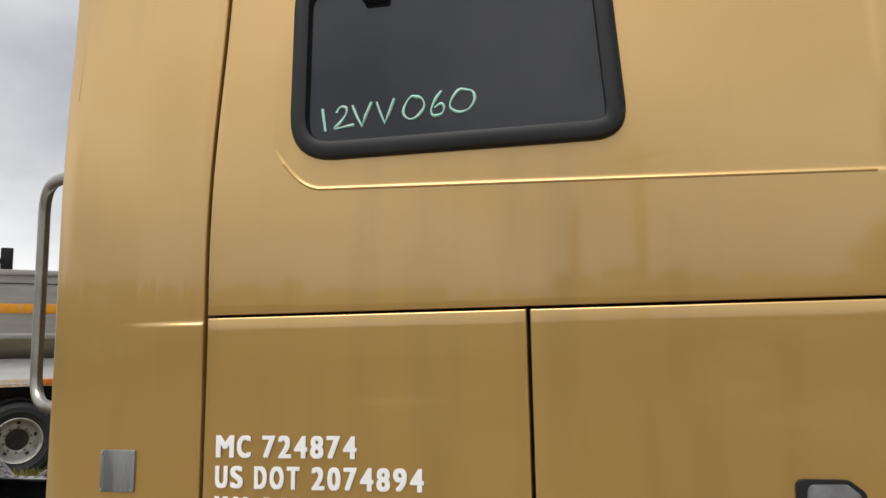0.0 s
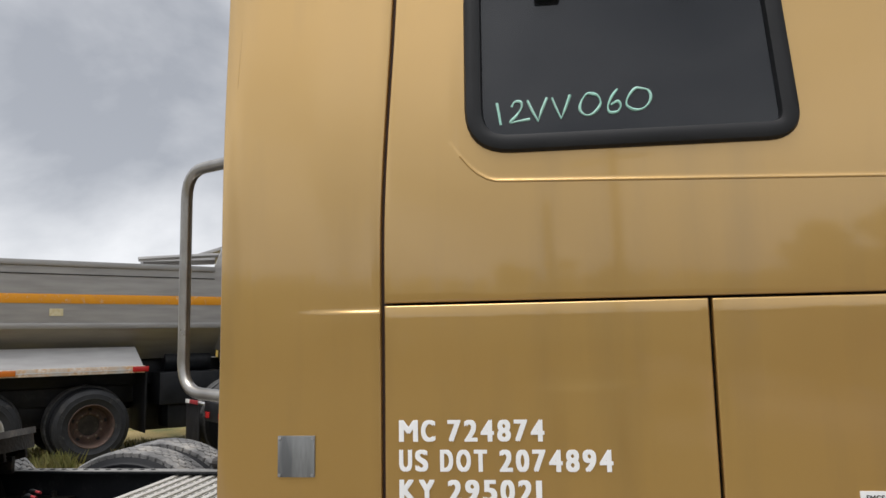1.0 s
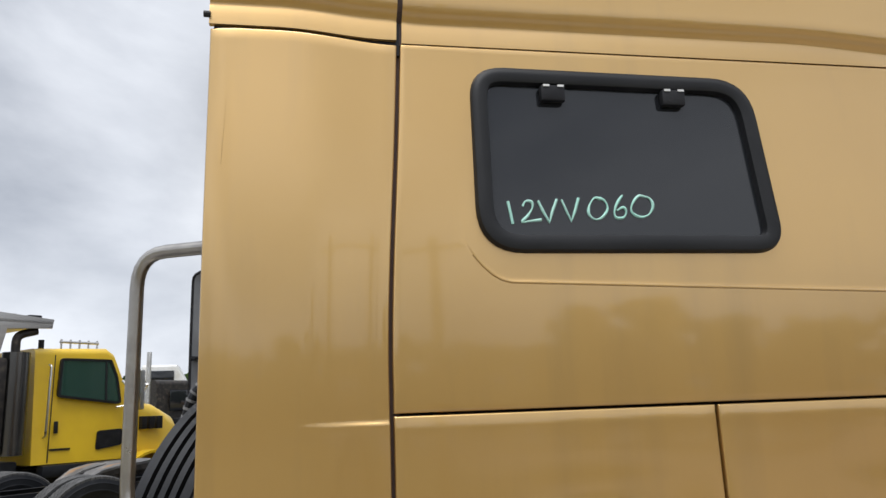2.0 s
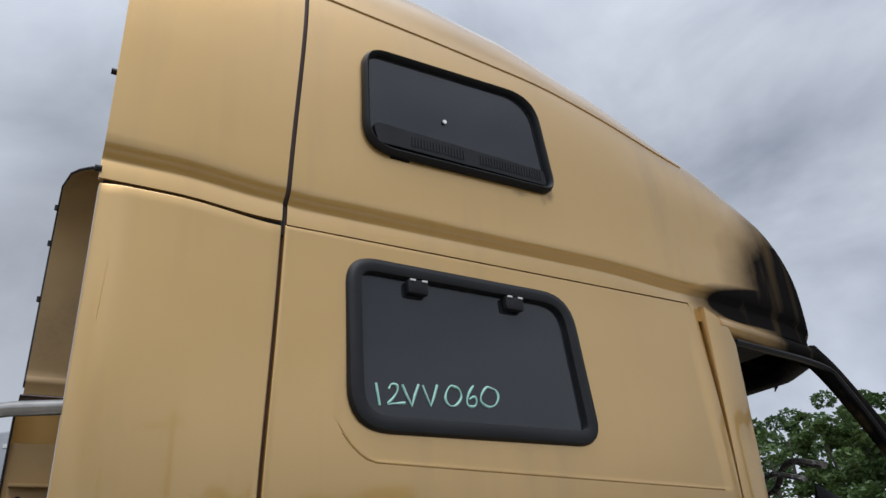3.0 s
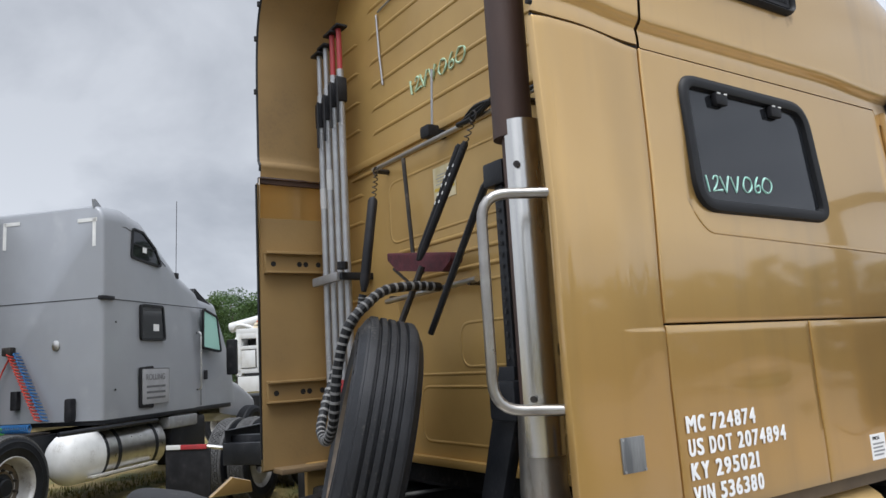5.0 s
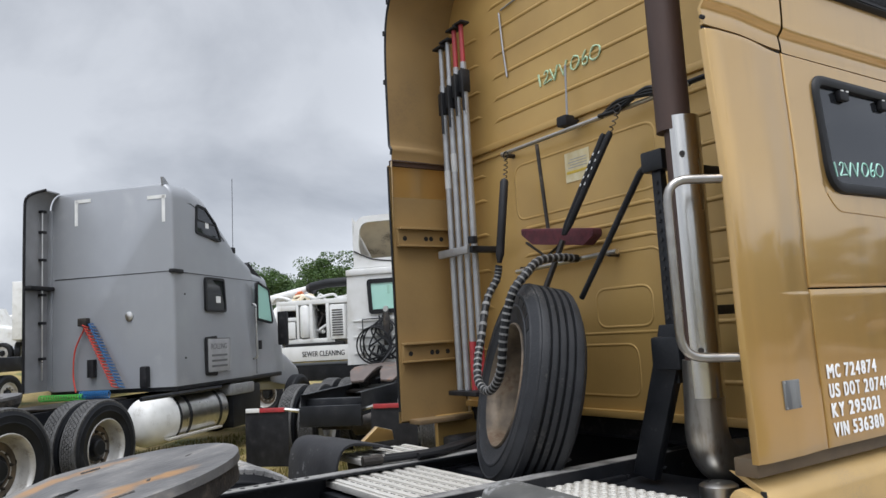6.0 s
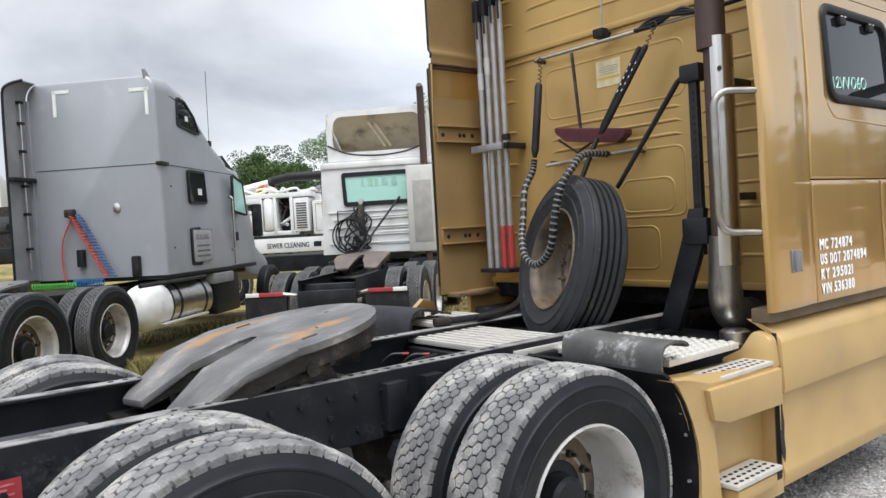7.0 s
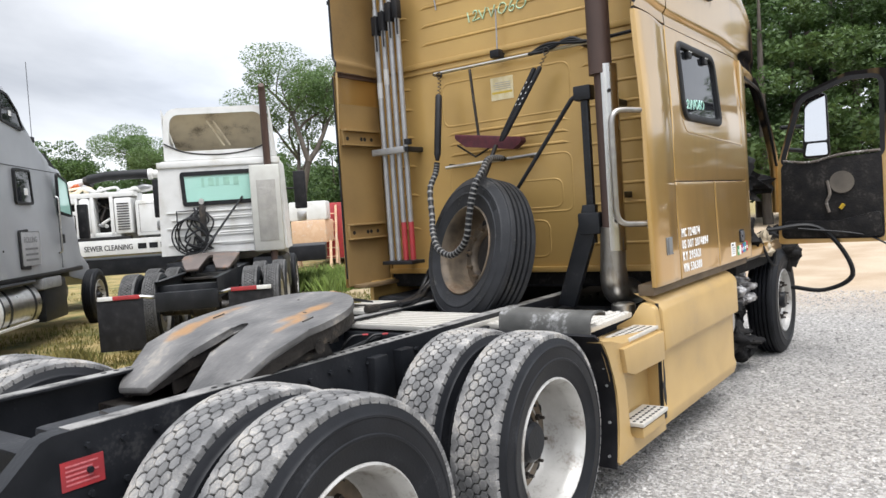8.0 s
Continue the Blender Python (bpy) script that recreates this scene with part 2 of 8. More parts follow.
rust_spots(PLATE5, ((-2.32, -0.21, 0.17, 0.05), (-2.44, -0.27, 0.12, 0.035), (-2.50, 0.33, 0.22, 0.05)), (0.33, 0.175, 0.06))
DULLCHROME = mat("dull_chrome", (0.62, 0.61, 0.59), (0.5, 0.49, 0.47), rough=0.3, metal=1.0, scale=8, fine=60, bump=0.04)
ALU = mat("tread_aluminium", (0.54, 0.52, 0.475), (0.62, 0.60, 0.555), rough=0.5, metal=0.45, scale=7, fine=70, bump=0.08, wear=(0.4, 0.37, 0.32), amount=0.3)
RIM = mat("wheel_aluminium", (0.50, 0.49, 0.465), (0.40, 0.388, 0.365), rough=0.42, metal=0.35, scale=8, fine=70, bump=0.08, wear=(0.24, 0.21, 0.18), amount=0.35)
RUSTY_RIM = mat("rusty_wheel_steel", (0.06, 0.048, 0.038), (0.20, 0.155, 0.105), rough=0.55, metal=0.4, scale=6, fine=40, bump=0.25, wear=(0.12, 0.07, 0.042), amount=0.35)
RUST_PIPE = mat("rust_brown_pipe", (0.085, 0.05, 0.038), (0.06, 0.038, 0.032), rough=0.55, metal=0.3, scale=5, fine=60, bump=0.12, stretch=(1, 1, 0.3))
ZINC = mat("galvanised_tube", (0.36, 0.365, 0.37), (0.27, 0.27, 0.275), rough=0.42, metal=0.55, scale=9, fine=90, bump=0.05, wear=(0.5, 0.5, 0.5), amount=0.2)
RUST_RIM_DARK = mat("dark_rusty_wheel", (0.07, 0.042, 0.034), (0.12, 0.075, 0.055), rough=0.7, metal=0.2, scale=7, fine=50, bump=0.2, wear=(0.035, 0.03, 0.028), amount=0.4)
DUST = mat("dusty_black_steel", (0.25, 0.245, 0.235), (0.12, 0.117, 0.113), rough=0.8, scale=7, fine=70, bump=0.15, wear=(0.03, 0.03, 0.03), amount=0.35)
OLD_RUBBER = mat("weathered_rubber", (0.024, 0.025, 0.028), (0.012, 0.013, 0.015), rough=0.62, scale=6, fine=90, bump=0.15, wear=(0.085, 0.08, 0.074), amount=0.2, spec=0.3)
TUBE = mat("weathered_steel_tube", (0.40, 0.38, 0.35), (0.28, 0.265, 0.245), rough=0.3, metal=0.95, scale=9, fine=70, bump=0.06)
RED = mat("red_paint", (0.36, 0.03, 0.035), (0.27, 0.03, 0.035), rough=0.5, scale=10, bump=0.04)
BROOM_RED = mat("dark_red_bristle_head", (0.09, 0.012, 0.02), (0.055, 0.012, 0.018), rough=0.7, scale=30, fine=200, bump=0.4)
WINDOW = glass("tinted_window_glass", (0.022, 0.024, 0.028), 0.35)
CAB_GLASS = glass("dark_green_glass", (0.04, 0.10, 0.075), 0.4, 0.03)
GREEN_GLASS = glass("pale_green_glass", (0.46, 0.76, 0.66), 0.2, 0.06)
LETTER = mat("white_vinyl_letters", (0.86, 0.86, 0.85), (0.82, 0.82, 0.81), rough=0.4, bump=0.0)
MARKER = mat("green_paint_marker", (0.36, 0.66, 0.56), (0.48, 0.72, 0.64), rough=0.6, bump=0.0, fine=300)
MARKER_FAINT = mat("faint_green_paint_marker", (0.40, 0.60, 0.42), (0.46, 0.56, 0.36), rough=0.6, bump=0.0, scale=40)
GREY = mat("grey_metallic_paint", (0.285, 0.295, 0.31), (0.255, 0.265, 0.28), rough=0.42, metal=0.25, scale=1.4, fine=200, bump=0.02, coat=0.15, wear=(0.42, 0.42, 0.43), amount=0.22)
WHITE = mat("white_truck_paint", (0.66, 0.66, 0.645), (0.58, 0.58, 0.56), rough=0.4, scale=3, fine=120, bump=0.02, wear=(0.45, 0.42, 0.36), amount=0.24)
GRUBBY = mat("grubby_fairing_inside", (0.76, 0.67, 0.50), (0.64, 0.55, 0.40), rough=0.75, scale=3, fine=50, bump=0.1, wear=(0.14, 0.11, 0.08), amount=0.3)
YELLOW = mat("yellow_truck_paint", (0.76, 0.50, 0.02), (0.70, 0.45, 0.018), rough=0.35, scale=3, fine=120, bump=0.02, coat=0.3)
BEDSTEEL = mat("brushed_bed_steel", (0.40, 0.39, 0.375), (0.33, 0.32, 0.31), rough=0.38, metal=0.7, scale=4, fine=70, bump=0.05, stretch=(0.4, 1, 3))
ORANGE = mat("orange_stripe", (0.72, 0.30, 0.01), (0.68, 0.27, 0.01), rough=0.45, scale=9, wear=(0.55, 0.52, 0.45), amount=0.22)
REFLECT = mat("white_reflector_tape", (0.7, 0.7, 0.68), (0.6, 0.6, 0.58), rough=0.35, bump=0.0)
PAPER = mat("old_paper_label", (0.62, 0.55, 0.36), (0.55, 0.46, 0.26), rough=0.7, scale=25, bump=0.02)
BURNT = mat("burnt_cab_trim", (0.007, 0.007, 0.008), (0.016, 0.015, 0.0145), rough=0.8, scale=9, fine=45, bump=0.5, wear=(0.05, 0.046, 0.043), amount=0.25, spec=0.2)
ASH = mat("ash_and_melted_metal", (0.16, 0.14, 0.12), (0.045, 0.038, 0.034), rough=0.8, scale=12, fine=60, bump=0.6, wear=(0.6, 0.58, 0.55), amount=0.3)
HOSE_W = mat("grey_hose_wrap", (0.19, 0.187, 0.18), (0.12, 0.118, 0.115), rough=0.6)
BLUE_HOSE = mat("blue_coil", (0.02, 0.12, 0.30), rough=0.4)
RED_HOSE = mat("red_coil", (0.55, 0.05, 0.03), rough=0.4)
GREEN_HOSE = mat("green_cable", (0.07, 0.36, 0.05), rough=0.45)
BARK = mat("bark", (0.10, 0.085, 0.07), (0.06, 0.05, 0.042), rough=0.9, scale=6, fine=30, bump=0.6, stretch=(1, 1, 0.25))
LEAF = mat("leaves", (0.10, 0.17, 0.055), (0.15, 0.22, 0.085), rough=0.55, scale=0.35, fine=3, bump=0.0, island=0.25)
LEAF_DARK = mat("wood_leaves", (0.048, 0.098, 0.026), (0.082, 0.135, 0.036), rough=0.6, scale=0.2, fine=3, bump=0.0, island=0.25)
GRASS = mat("dry_grass", (0.25, 0.20, 0.065), (0.10, 0.115, 0.03), rough=0.8, scale=1.2, fine=8, bump=0.0, island=0.4)
STONE = mat("gravel_stone", (0.36, 0.345, 0.325), (0.24, 0.232, 0.225), rough=0.9, scale=3, fine=60, bump=0.2, island=0.5)
def let_light_through(m, share):
    """Thin leaves glow a little with the light behind them."""
    n, l = m.node_tree.nodes, m.node_tree.links
    p, out = n["Principled BSDF"], n["Material Output"]
    tr, mx = n.new("ShaderNodeBsdfTranslucent"), n.new("ShaderNodeMixShader")
    l.new(p.inputs["Base Color"].links[0].from_socket, tr.inputs["Color"])
    mx.inputs[0].default_value = share
    l.new(p.outputs[0], mx.inputs[1])
    l.new(tr.outputs[0], mx.inputs[2])
    l.new(mx.outputs[0], out.inputs["Surface"])


for leafy, share in ((LEAF, 0.4), (LEAF_DARK, 0.28), (GRASS, 0.4)):
    let_light_through(leafy, share)
SIGN_INK = mat("faded_sign_ink", (0.075, 0.075, 0.08), (0.12, 0.12, 0.125), rough=0.5, bump=0.0)
SIGN = mat("pale_sign_board", (0.30, 0.30, 0.305), (0.25, 0.25, 0.255), rough=0.5, bump=0.0)
BLUE = mat("blue_paint", (0.05, 0.08, 0.3), rough=0.4)
LAMP_RED = mat("red_lamp_lens", (0.45, 0.02, 0.02), rough=0.2, bump=0.0)
LAMP_AMBER = mat("amber_lamp_lens", (0.6, 0.16, 0.02), rough=0.25, bump=0.0)
TANK_WHITE = mat("white_tank_end", (0.70, 0.70, 0.68), (0.60, 0.6, 0.58), rough=0.4, scale=5, wear=(0.4, 0.38, 0.34), amount=0.15)


# ---- mesh helpers ----
def link(name, bm, material, parent=None, label="", smooth=35, loc=None, world_space=False):
    me = bpy.data.meshes.new(name)
    if world_space:
        bm.transform(root_of(parent).matrix_basis.inverted())
    bmesh.ops.recalc_face_normals(bm, faces=bm.faces)
    if smooth:
        for fc in bm.faces:
            fc.smooth = True
        for e in bm.edges:
            if len(e.link_faces) == 2 and e.calc_face_angle(0) > radians(smooth):
                e.smooth = False
    bm.to_mesh(me)
    bm.free()
    me.materials.append(material)
    ob = new(name, me)
    ob.parent = parent
    if loc:
        ob.matrix_basis = loc
    if label:
        ob["label"] = label
    return ob


def root_of(ob):
    while ob.parent:
        ob = ob.parent
    return ob


def part(name, bm, material, parent, label="", smooth=35, loc=None):
    return link(name, bm, material, parent, label, smooth, loc)


def wpart(name, bm, material, parent, label="", smooth=35):
    """A part drawn in world metres."""
    return link(name, bm, material, parent, label, smooth, None, True)


def thing(name, m, label, category, group="", kind=""):
    ob = new(name)
    ob.empty_display_size = 0.2
    ob.matrix_basis = m
    return tagged(ob, label, category, group, kind)


def box(x0, x1, y0, y1, z0, z1, bevel=0.0, bm=None, m=None):
    bm = bm or bmesh.new()
    vs = bmesh.ops.create_cube(bm, size=1.0)["verts"]
    for v in vs:
        v.co = Vector(((x0 + x1) / 2 + v.co.x * (x1 - x0), (y0 + y1) / 2 + v.co.y * (y1 - y0), (z0 + z1) / 2 + v.co.z * (z1 - z0)))
    if m is not None:
        bmesh.ops.transform(bm, matrix=m, verts=vs)
    if bevel:
        es = list({e for v in vs for e in v.link_edges})
        bmesh.ops.bevel(bm, geom=es, offset=bevel, segments=2, profile=0.6, affect="EDGES")
    return bm


def tube(pts, r, seg=10, bm=None, closed=False, caps=True):
    """A round bar along the points; r is one radius or one for each point."""
    bm = bm or bmesh.new()
    pts = [Vector(p) for p in pts]
    rs = r if isinstance(r, (list, tuple)) else [r] * len(pts)
    rings, up = [], None
    for i, p in enumerate(pts):
        a = pts[i - 1] if i or closed else pts[0]
        b = pts[(i + 1) % len(pts)] if i < len(pts) - 1 or closed else pts[-1]
        d = (b - a).normalized()
        if up is None:
            up = Vector((0, 0, 1)) if abs(d.z) < 0.9 else Vector((1, 0, 0))
        side = d.cross(up).normalized()
        up = side.cross(d).normalized()
        rings.append([bm.verts.new(p + rs[i] * (math.cos(2 * math.pi * k / seg) * side + math.sin(2 * math.pi * k / seg) * up)) for k in range(seg)])
    for i in range(len(rings) if closed else len(rings) - 1):
        a, b = rings[i], rings[(i + 1) % len(rings)]
        for k in range(seg):
            bm.faces.new((a[k], a[(k + 1) % seg], b[(k + 1) % seg], b[k]))
    if caps and not closed:
        bm.faces.new(rings[0][::-1])
        bm.faces.new(rings[-1])
    return bm


def smooth_path(pts, n=6):
    """Points on a smooth curve through the given ones."""
    p = [Vector(q) for q in pts]
    p = [2 * p[0] - p[1]] + p + [2 * p[-1] - p[-2]]
    out = []
    for i in range(1, len(p) - 2):
        for k in range(n):
            t = k / n
            out.append(0.5 * (2 * p[i] + (p[i + 1] - p[i - 1]) * t + (2 * p[i - 1] - 5 * p[i] + 4 * p[i + 1] - p[i + 2]) * t * t + (3 * p[i] - p[i - 1] - 3 * p[i + 1] + p[i + 2]) * t ** 3))
    return out + [p[-2]]


def round_path(pts, r, n=5):
    """A polyline with its inner corners rounded."""
    p = [Vector(q) for q in pts]
    out = [p[0]]
    for a, b, c in zip(p, p[1:], p[2:]):
        u, v = (a - b).normalized(), (c - b).normalized()
        s, e = b + u * r, b + v * r
        for k in range(n + 1):
            t = k / n
            out.append((1 - t) ** 2 * s + 2 * t * (1 - t) * b + t * t * e)
    return out + [p[-1]]


def lathe(profile, seg=48, bm=None, axis="y", closed=False):
    """Turns (radius, along) points round the axis."""
    bm = bm or bmesh.new()
    rings = []
    for r, h in profile:
        ring = []
        for k in range(seg):
            a = 2 * math.pi * k / seg
            c, s = r * math.cos(a), r * math.sin(a)
            ring.append(bm.verts.new({"y": (c, h, s), "z": (c, s, h), "x": (h, c, s)}[axis]))
        rings.append(ring)
    for a, b in zip(rings, rings[1:] + ([rings[0]] if closed else [])):
        for k in range(seg):
            bm.faces.new((a[k], a[(k + 1) % seg], b[(k + 1) % seg], b[k]))
    if not closed:
        for ring in (rings[0], rings[-1]):
            if (ring[0].co - ring[seg // 2].co).length > 1e-5:
                bm.faces.new(ring)
    bmesh.ops.remove_doubles(bm, verts=bm.verts, dist=1e-6)
    return bm


def prism(outline, to3, depth, bm=None, bevel=0.0):
    """A plate: a 2D outline laid by to3(u, v, d) at d = 0 and d = depth."""
    bm = bm or bmesh.new()
    a = [bm.verts.new(to3(u, v, 0)) for u, v in outline]
    b = [bm.verts.new(to3(u, v, depth)) for u, v in outline]
    f1 = bm.faces.new(a)
    f2 = bm.faces.new(b[::-1])
    n = len(a)
    for i in range(n):
        bm.faces.new((a[i], b[i], b[(i + 1) % n], a[(i + 1) % n]))
    if bevel:
        bmesh.ops.bevel(bm, geom=list(f1.edges) + list(f2.edges), offset=bevel, segments=2, profile=0.6, affect="EDGES")
    return bm


def ring_plate(outer, inner, to3, d0, d1, bm=None):
    """A frame between two outlines with as many points."""
    bm = bm or bmesh.new()
    n = len(outer)
    rows = [[bm.verts.new(to3(u, v, d)) for u, v in o] for o, d in ((outer, d0), (outer, d1), (inner, d1), (inner, d0))]
    for a, b in zip(rows, rows[1:] + rows[:1]):
        for i in range(n):
            bm.faces.new((a[i], a[(i + 1) % n], b[(i + 1) % n], b[i]))
    return bm


def round_poly(pts, r, n=6):
    """A closed outline with rounded corners; r is one radius or one a corner."""
    out, m = [], len(pts)
    rs = r if isinstance(r, (list, tuple)) else [r] * m
    for i in range(m):
        a, b, c = (Vector((*pts[j % m], 0)) for j in (i - 1, i, i + 1))
        u, v = (a - b).normalized(), (c - b).normalized()
        t = rs[i] / math.tan(u.angle(v) / 2)
        s, e = b + u * t, b + v * t
        for k in range(n + 1):
            w = k / n
            q = (1 - w) ** 2 * s + 2 * w * (1 - w) * b + w * w * e
            out.append((q.x, q.y))
    return out


def shrink(outline, d):
    """The outline moved inwards by d."""
    n, out = len(outline), []
    area = sum(a[0] * b[1] - b[0] * a[1] for a, b in zip(outline, outline[1:] + outline[:1]))
    sg = 1 if area > 0 else -1
    for i in range(n):
        a, b, c = (Vector((*outline[j % n], 0)) for j in (i - 1, i, i + 1))
        u, v = (b - a), (c - b)
        u = u.normalized() if u.length > 1e-9 else v.normalized()
        v = v.normalized() if v.length > 1e-9 else u
        nn = (Vector((-u.y, u.x, 0)) + Vector((-v.y, v.x, 0)))
        nn = nn.normalized() if nn.length > 1e-9 else nn
        out.append((b.x + sg * d * nn.x, b.y + sg * d * nn.y))
    return out


def inside(outline, x, y):
    hit, n = False, len(outline)
    for i in range(n):
        (x1, y1), (x2, y2) = outline[i], outline[i - 1]
        if (y1 > y) != (y2 > y) and x < (x2 - x1) * (y - y1) / (y2 - y1) + x1:
            hit = not hit
    return hit


def sheet(us, vs, f, keep=None, bm=None):
    """A surface f(u, v) over a grid; keep(u, v) drops faces."""
    bm = bm or bmesh.new()
    g = [[bm.verts.new(f(u, v)) for v in vs] for u in us]
    for i in range(len(us) - 1):
        for j in range(len(vs) - 1):
            if keep is None or keep((us[i] + us[i + 1]) / 2, (vs[j] + vs[j + 1]) / 2):
                bm.faces.new((g[i][j], g[i + 1][j], g[i + 1][j + 1], g[i][j + 1]))
    loose = [v for v in bm.verts if not v.link_faces]
    bmesh.ops.delete(bm, geom=loose, context="VERTS")
    return bm


def thick(bm, d):
    bmesh.ops.recalc_face_normals(bm, faces=bm.faces)
    bmesh.ops.solidify(bm, geom=list(bm.faces), thickness=d)
    return bm


def span(a, b, n):
    return [a + (b - a) * i / (n - 1) for i in range(n)]


def smoothstep(a, b, x):
    t = min(1.0, max(0.0, (x - a) / (b - a)))
    return t * t * (3 - 2 * t)


def lettering(name, text, parent, m, size, squeeze, material, bold=0.0, world_space=True, spacing=1.0):
    """Words in the built-in font as thin raised letters."""
    cu = bpy.data.curves.new(name, "FONT")
    cu.body, cu.size, cu.extrude, cu.space_character = text, size, 0.0006, spacing
    tmp = bpy.data.objects.new(name, cu)
    scene.collection.objects.link(tmp)
    bpy.context.view_layer.update()
    me = bpy.data.meshes.new_from_object(tmp.evaluated_get(bpy.context.evaluated_depsgraph_get()))
    bpy.data.objects.remove(tmp)
    bpy.data.curves.remove(cu)
    bm = bmesh.new()
    bm.from_mesh(me)
    bpy.data.meshes.remove(me)
    if bold:  # three close layers widen the strokes
        one = bm.copy()
        for k, d in ((1, -bold), (2, bold)):
            extra = one.copy()
            extra.transform(Matrix.Translation((d, 0, -0.0003 * k)))
            tmp_me = bpy.data.meshes.new("layer")
            extra.to_mesh(tmp_me)
            bm.from_mesh(tmp_me)
            bpy.data.meshes.remove(tmp_me)
            extra.free()
        one.free()
    bm.transform(m @ Matrix.Diagonal((squeeze, 1, 1, 1)))
    return link(name, bm, material, parent, "", 0, None, world_space)


# the faces that look at the camera: u runs along +x or -y, v up
ON_SIDE = lambda x, z, y: Matrix(((1, 0, 0, x), (0, 0, -1, y), (0, 1, 0, z), (0, 0, 0, 1)))


# ---- wheels ----
def tread_blocks(rows, around, r0, r1, y0, y1):
    """Worn hexagonal blocks in staggered rows between two saw-edged shoulder ribs."""
    verts, faces = [], []
    rnd = random.Random(4)
    pitch, mid = 2 * math.pi / around, (y0 + y1) / 2
    rib_w, wob = 1.3, random.Random(8)
    wy = (y1 - y0) / (rows - 2 + 2 * rib_w)
    rib = [(-0.5, -0.5), (-0.11, -0.5), (-0.05, -0.38), (0.05, -0.38), (0.11, -0.5), (0.5, -0.5), (0.5, 0.30), (0.0, 0.62), (-0.5, 0.30)]
    hexagon = [(-0.5, -0.31), (-0.2, -0.55), (0.0, -0.65), (0.2, -0.55), (0.5, -0.31), (0.5, 0.31), (0.2, 0.55), (0.0, 0.65), (-0.2, 0.55), (-0.5, 0.31)]
    for j in range(rows):
        edge = j in (0, rows - 1)
        shape = rib if j == 0 else ([(x, -y) for x, y in rib][::-1] if edge else hexagon)
        for i in range(around):
            a0, yc = (i + 0.5 * (j % 2)) * pitch, y0 + (rib_w / 2 if j == 0 else rib_w + j - 0.5 if not edge else 1.5 * rib_w + rows - 2) * wy
            base, dr = len(verts), 0.0 if edge else rnd.uniform(-0.0012, 0.0008)
            flat = [(sx * pitch * r1 * wob.uniform(0.93, 1.05), sy * wy * wob.uniform(0.9, 1.06)) for sx, sy in shape] if not edge else [(sx * pitch * r1, sy * wy * rib_w) for sx, sy in shape]
            for r, k in ((r1 + dr, 0.0044), (r1 + dr - 0.002, 0.0028), (r0, 0.0022)):
                inner = [(sx, sy - math.copysign(k, sy)) for sx, sy in flat] if edge else shrink(flat, k)
                for sx, sy in inner:
                    a, y = a0 + sx / r1, yc + sy
                    fall = 0.012 * max(0.0, abs((y - mid) / ((y1 - y0) / 2)) - 0.55) ** 2 / 0.2
                    verts.append(((r - fall) * math.cos(a), y, (r - fall) * math.sin(a)))
            n = len(shape)
            faces.append(tuple(range(base, base + n)))
            for q in (0, n):
                for k in range(n):
                    faces.append((base + q + k, base + q + n + k, base + q + n + (k + 1) % n, base + q + (k + 1) % n))
    me = bpy.data.meshes.new("tread")
    me.from_pydata(verts, [], faces)
    bm = bmesh.new()
    bm.from_mesh(me)
    bpy.data.meshes.remove(me)
    return bm


W = 0.262  # tyre width
TYRE = [(0.288, 0.034), (0.296, 0.018), (0.33, 0.004), (0.372, -0.004), (0.376, -0.0075), (0.384, -0.0075), (0.388, -0.004), (0.42, -0.003), (0.432, -0.0015), (0.435, -0.004), (0.441, -0.003), (0.444, 0.002), (0.452, 0.006), (0.474, 0.018), (0.486, 0.026), (0.488, 0.034)]


def tyre_mesh(tread=None):
    """A tyre whose outer wall is at y = 0; tread: profile points of a ribbed tread."""
    mid = tread or [(0.49, 0.06), (0.49, W - 0.06)]
    prof = TYRE + mid + [(r, W - y) for r, y in TYRE[::-1]]
    return lathe(prof, 72, closed=True)


def ribbed():
    out, n = [], 5
    for i in range(n):
        a = 0.038 + (W - 0.076) * i / n
        b = 0.038 + (W - 0.076) * (i + 1) / n
        out += [(0.5, a + 0.008), (0.5, b - 0.008)]
        if i < n - 1:
            out += [(0.476, b - 0.006), (0.476, b + 0.006)]
    return [(0.497, 0.036)] + out + [(0.497, W - 0.036)]


def rim_mesh(dish):
    """The metal of a wheel; dish: how deep its disc lies behind the rim's lip."""
    prof = [(0.288, 0.05), (0.300, 0.022), (0.300, 0.012), (0.292, 0.006), (0.285, 0.012), (0.278, 0.03), (0.270, 0.045), (0.266, 0.07), (0.262, dish * 0.85), (0.245, dish), (0.19, dish - 0.012), (0.165, dish - 0.02),
            (0.16, dish - 0.018), (0.145, dish - 0.005), (0.14, dish + 0.02), (0.15, dish + 0.03), (0.26, W - 0.05), (0.30, W - 0.012), (0.288, W - 0.05)]
    return lathe(prof, 64, closed=True)


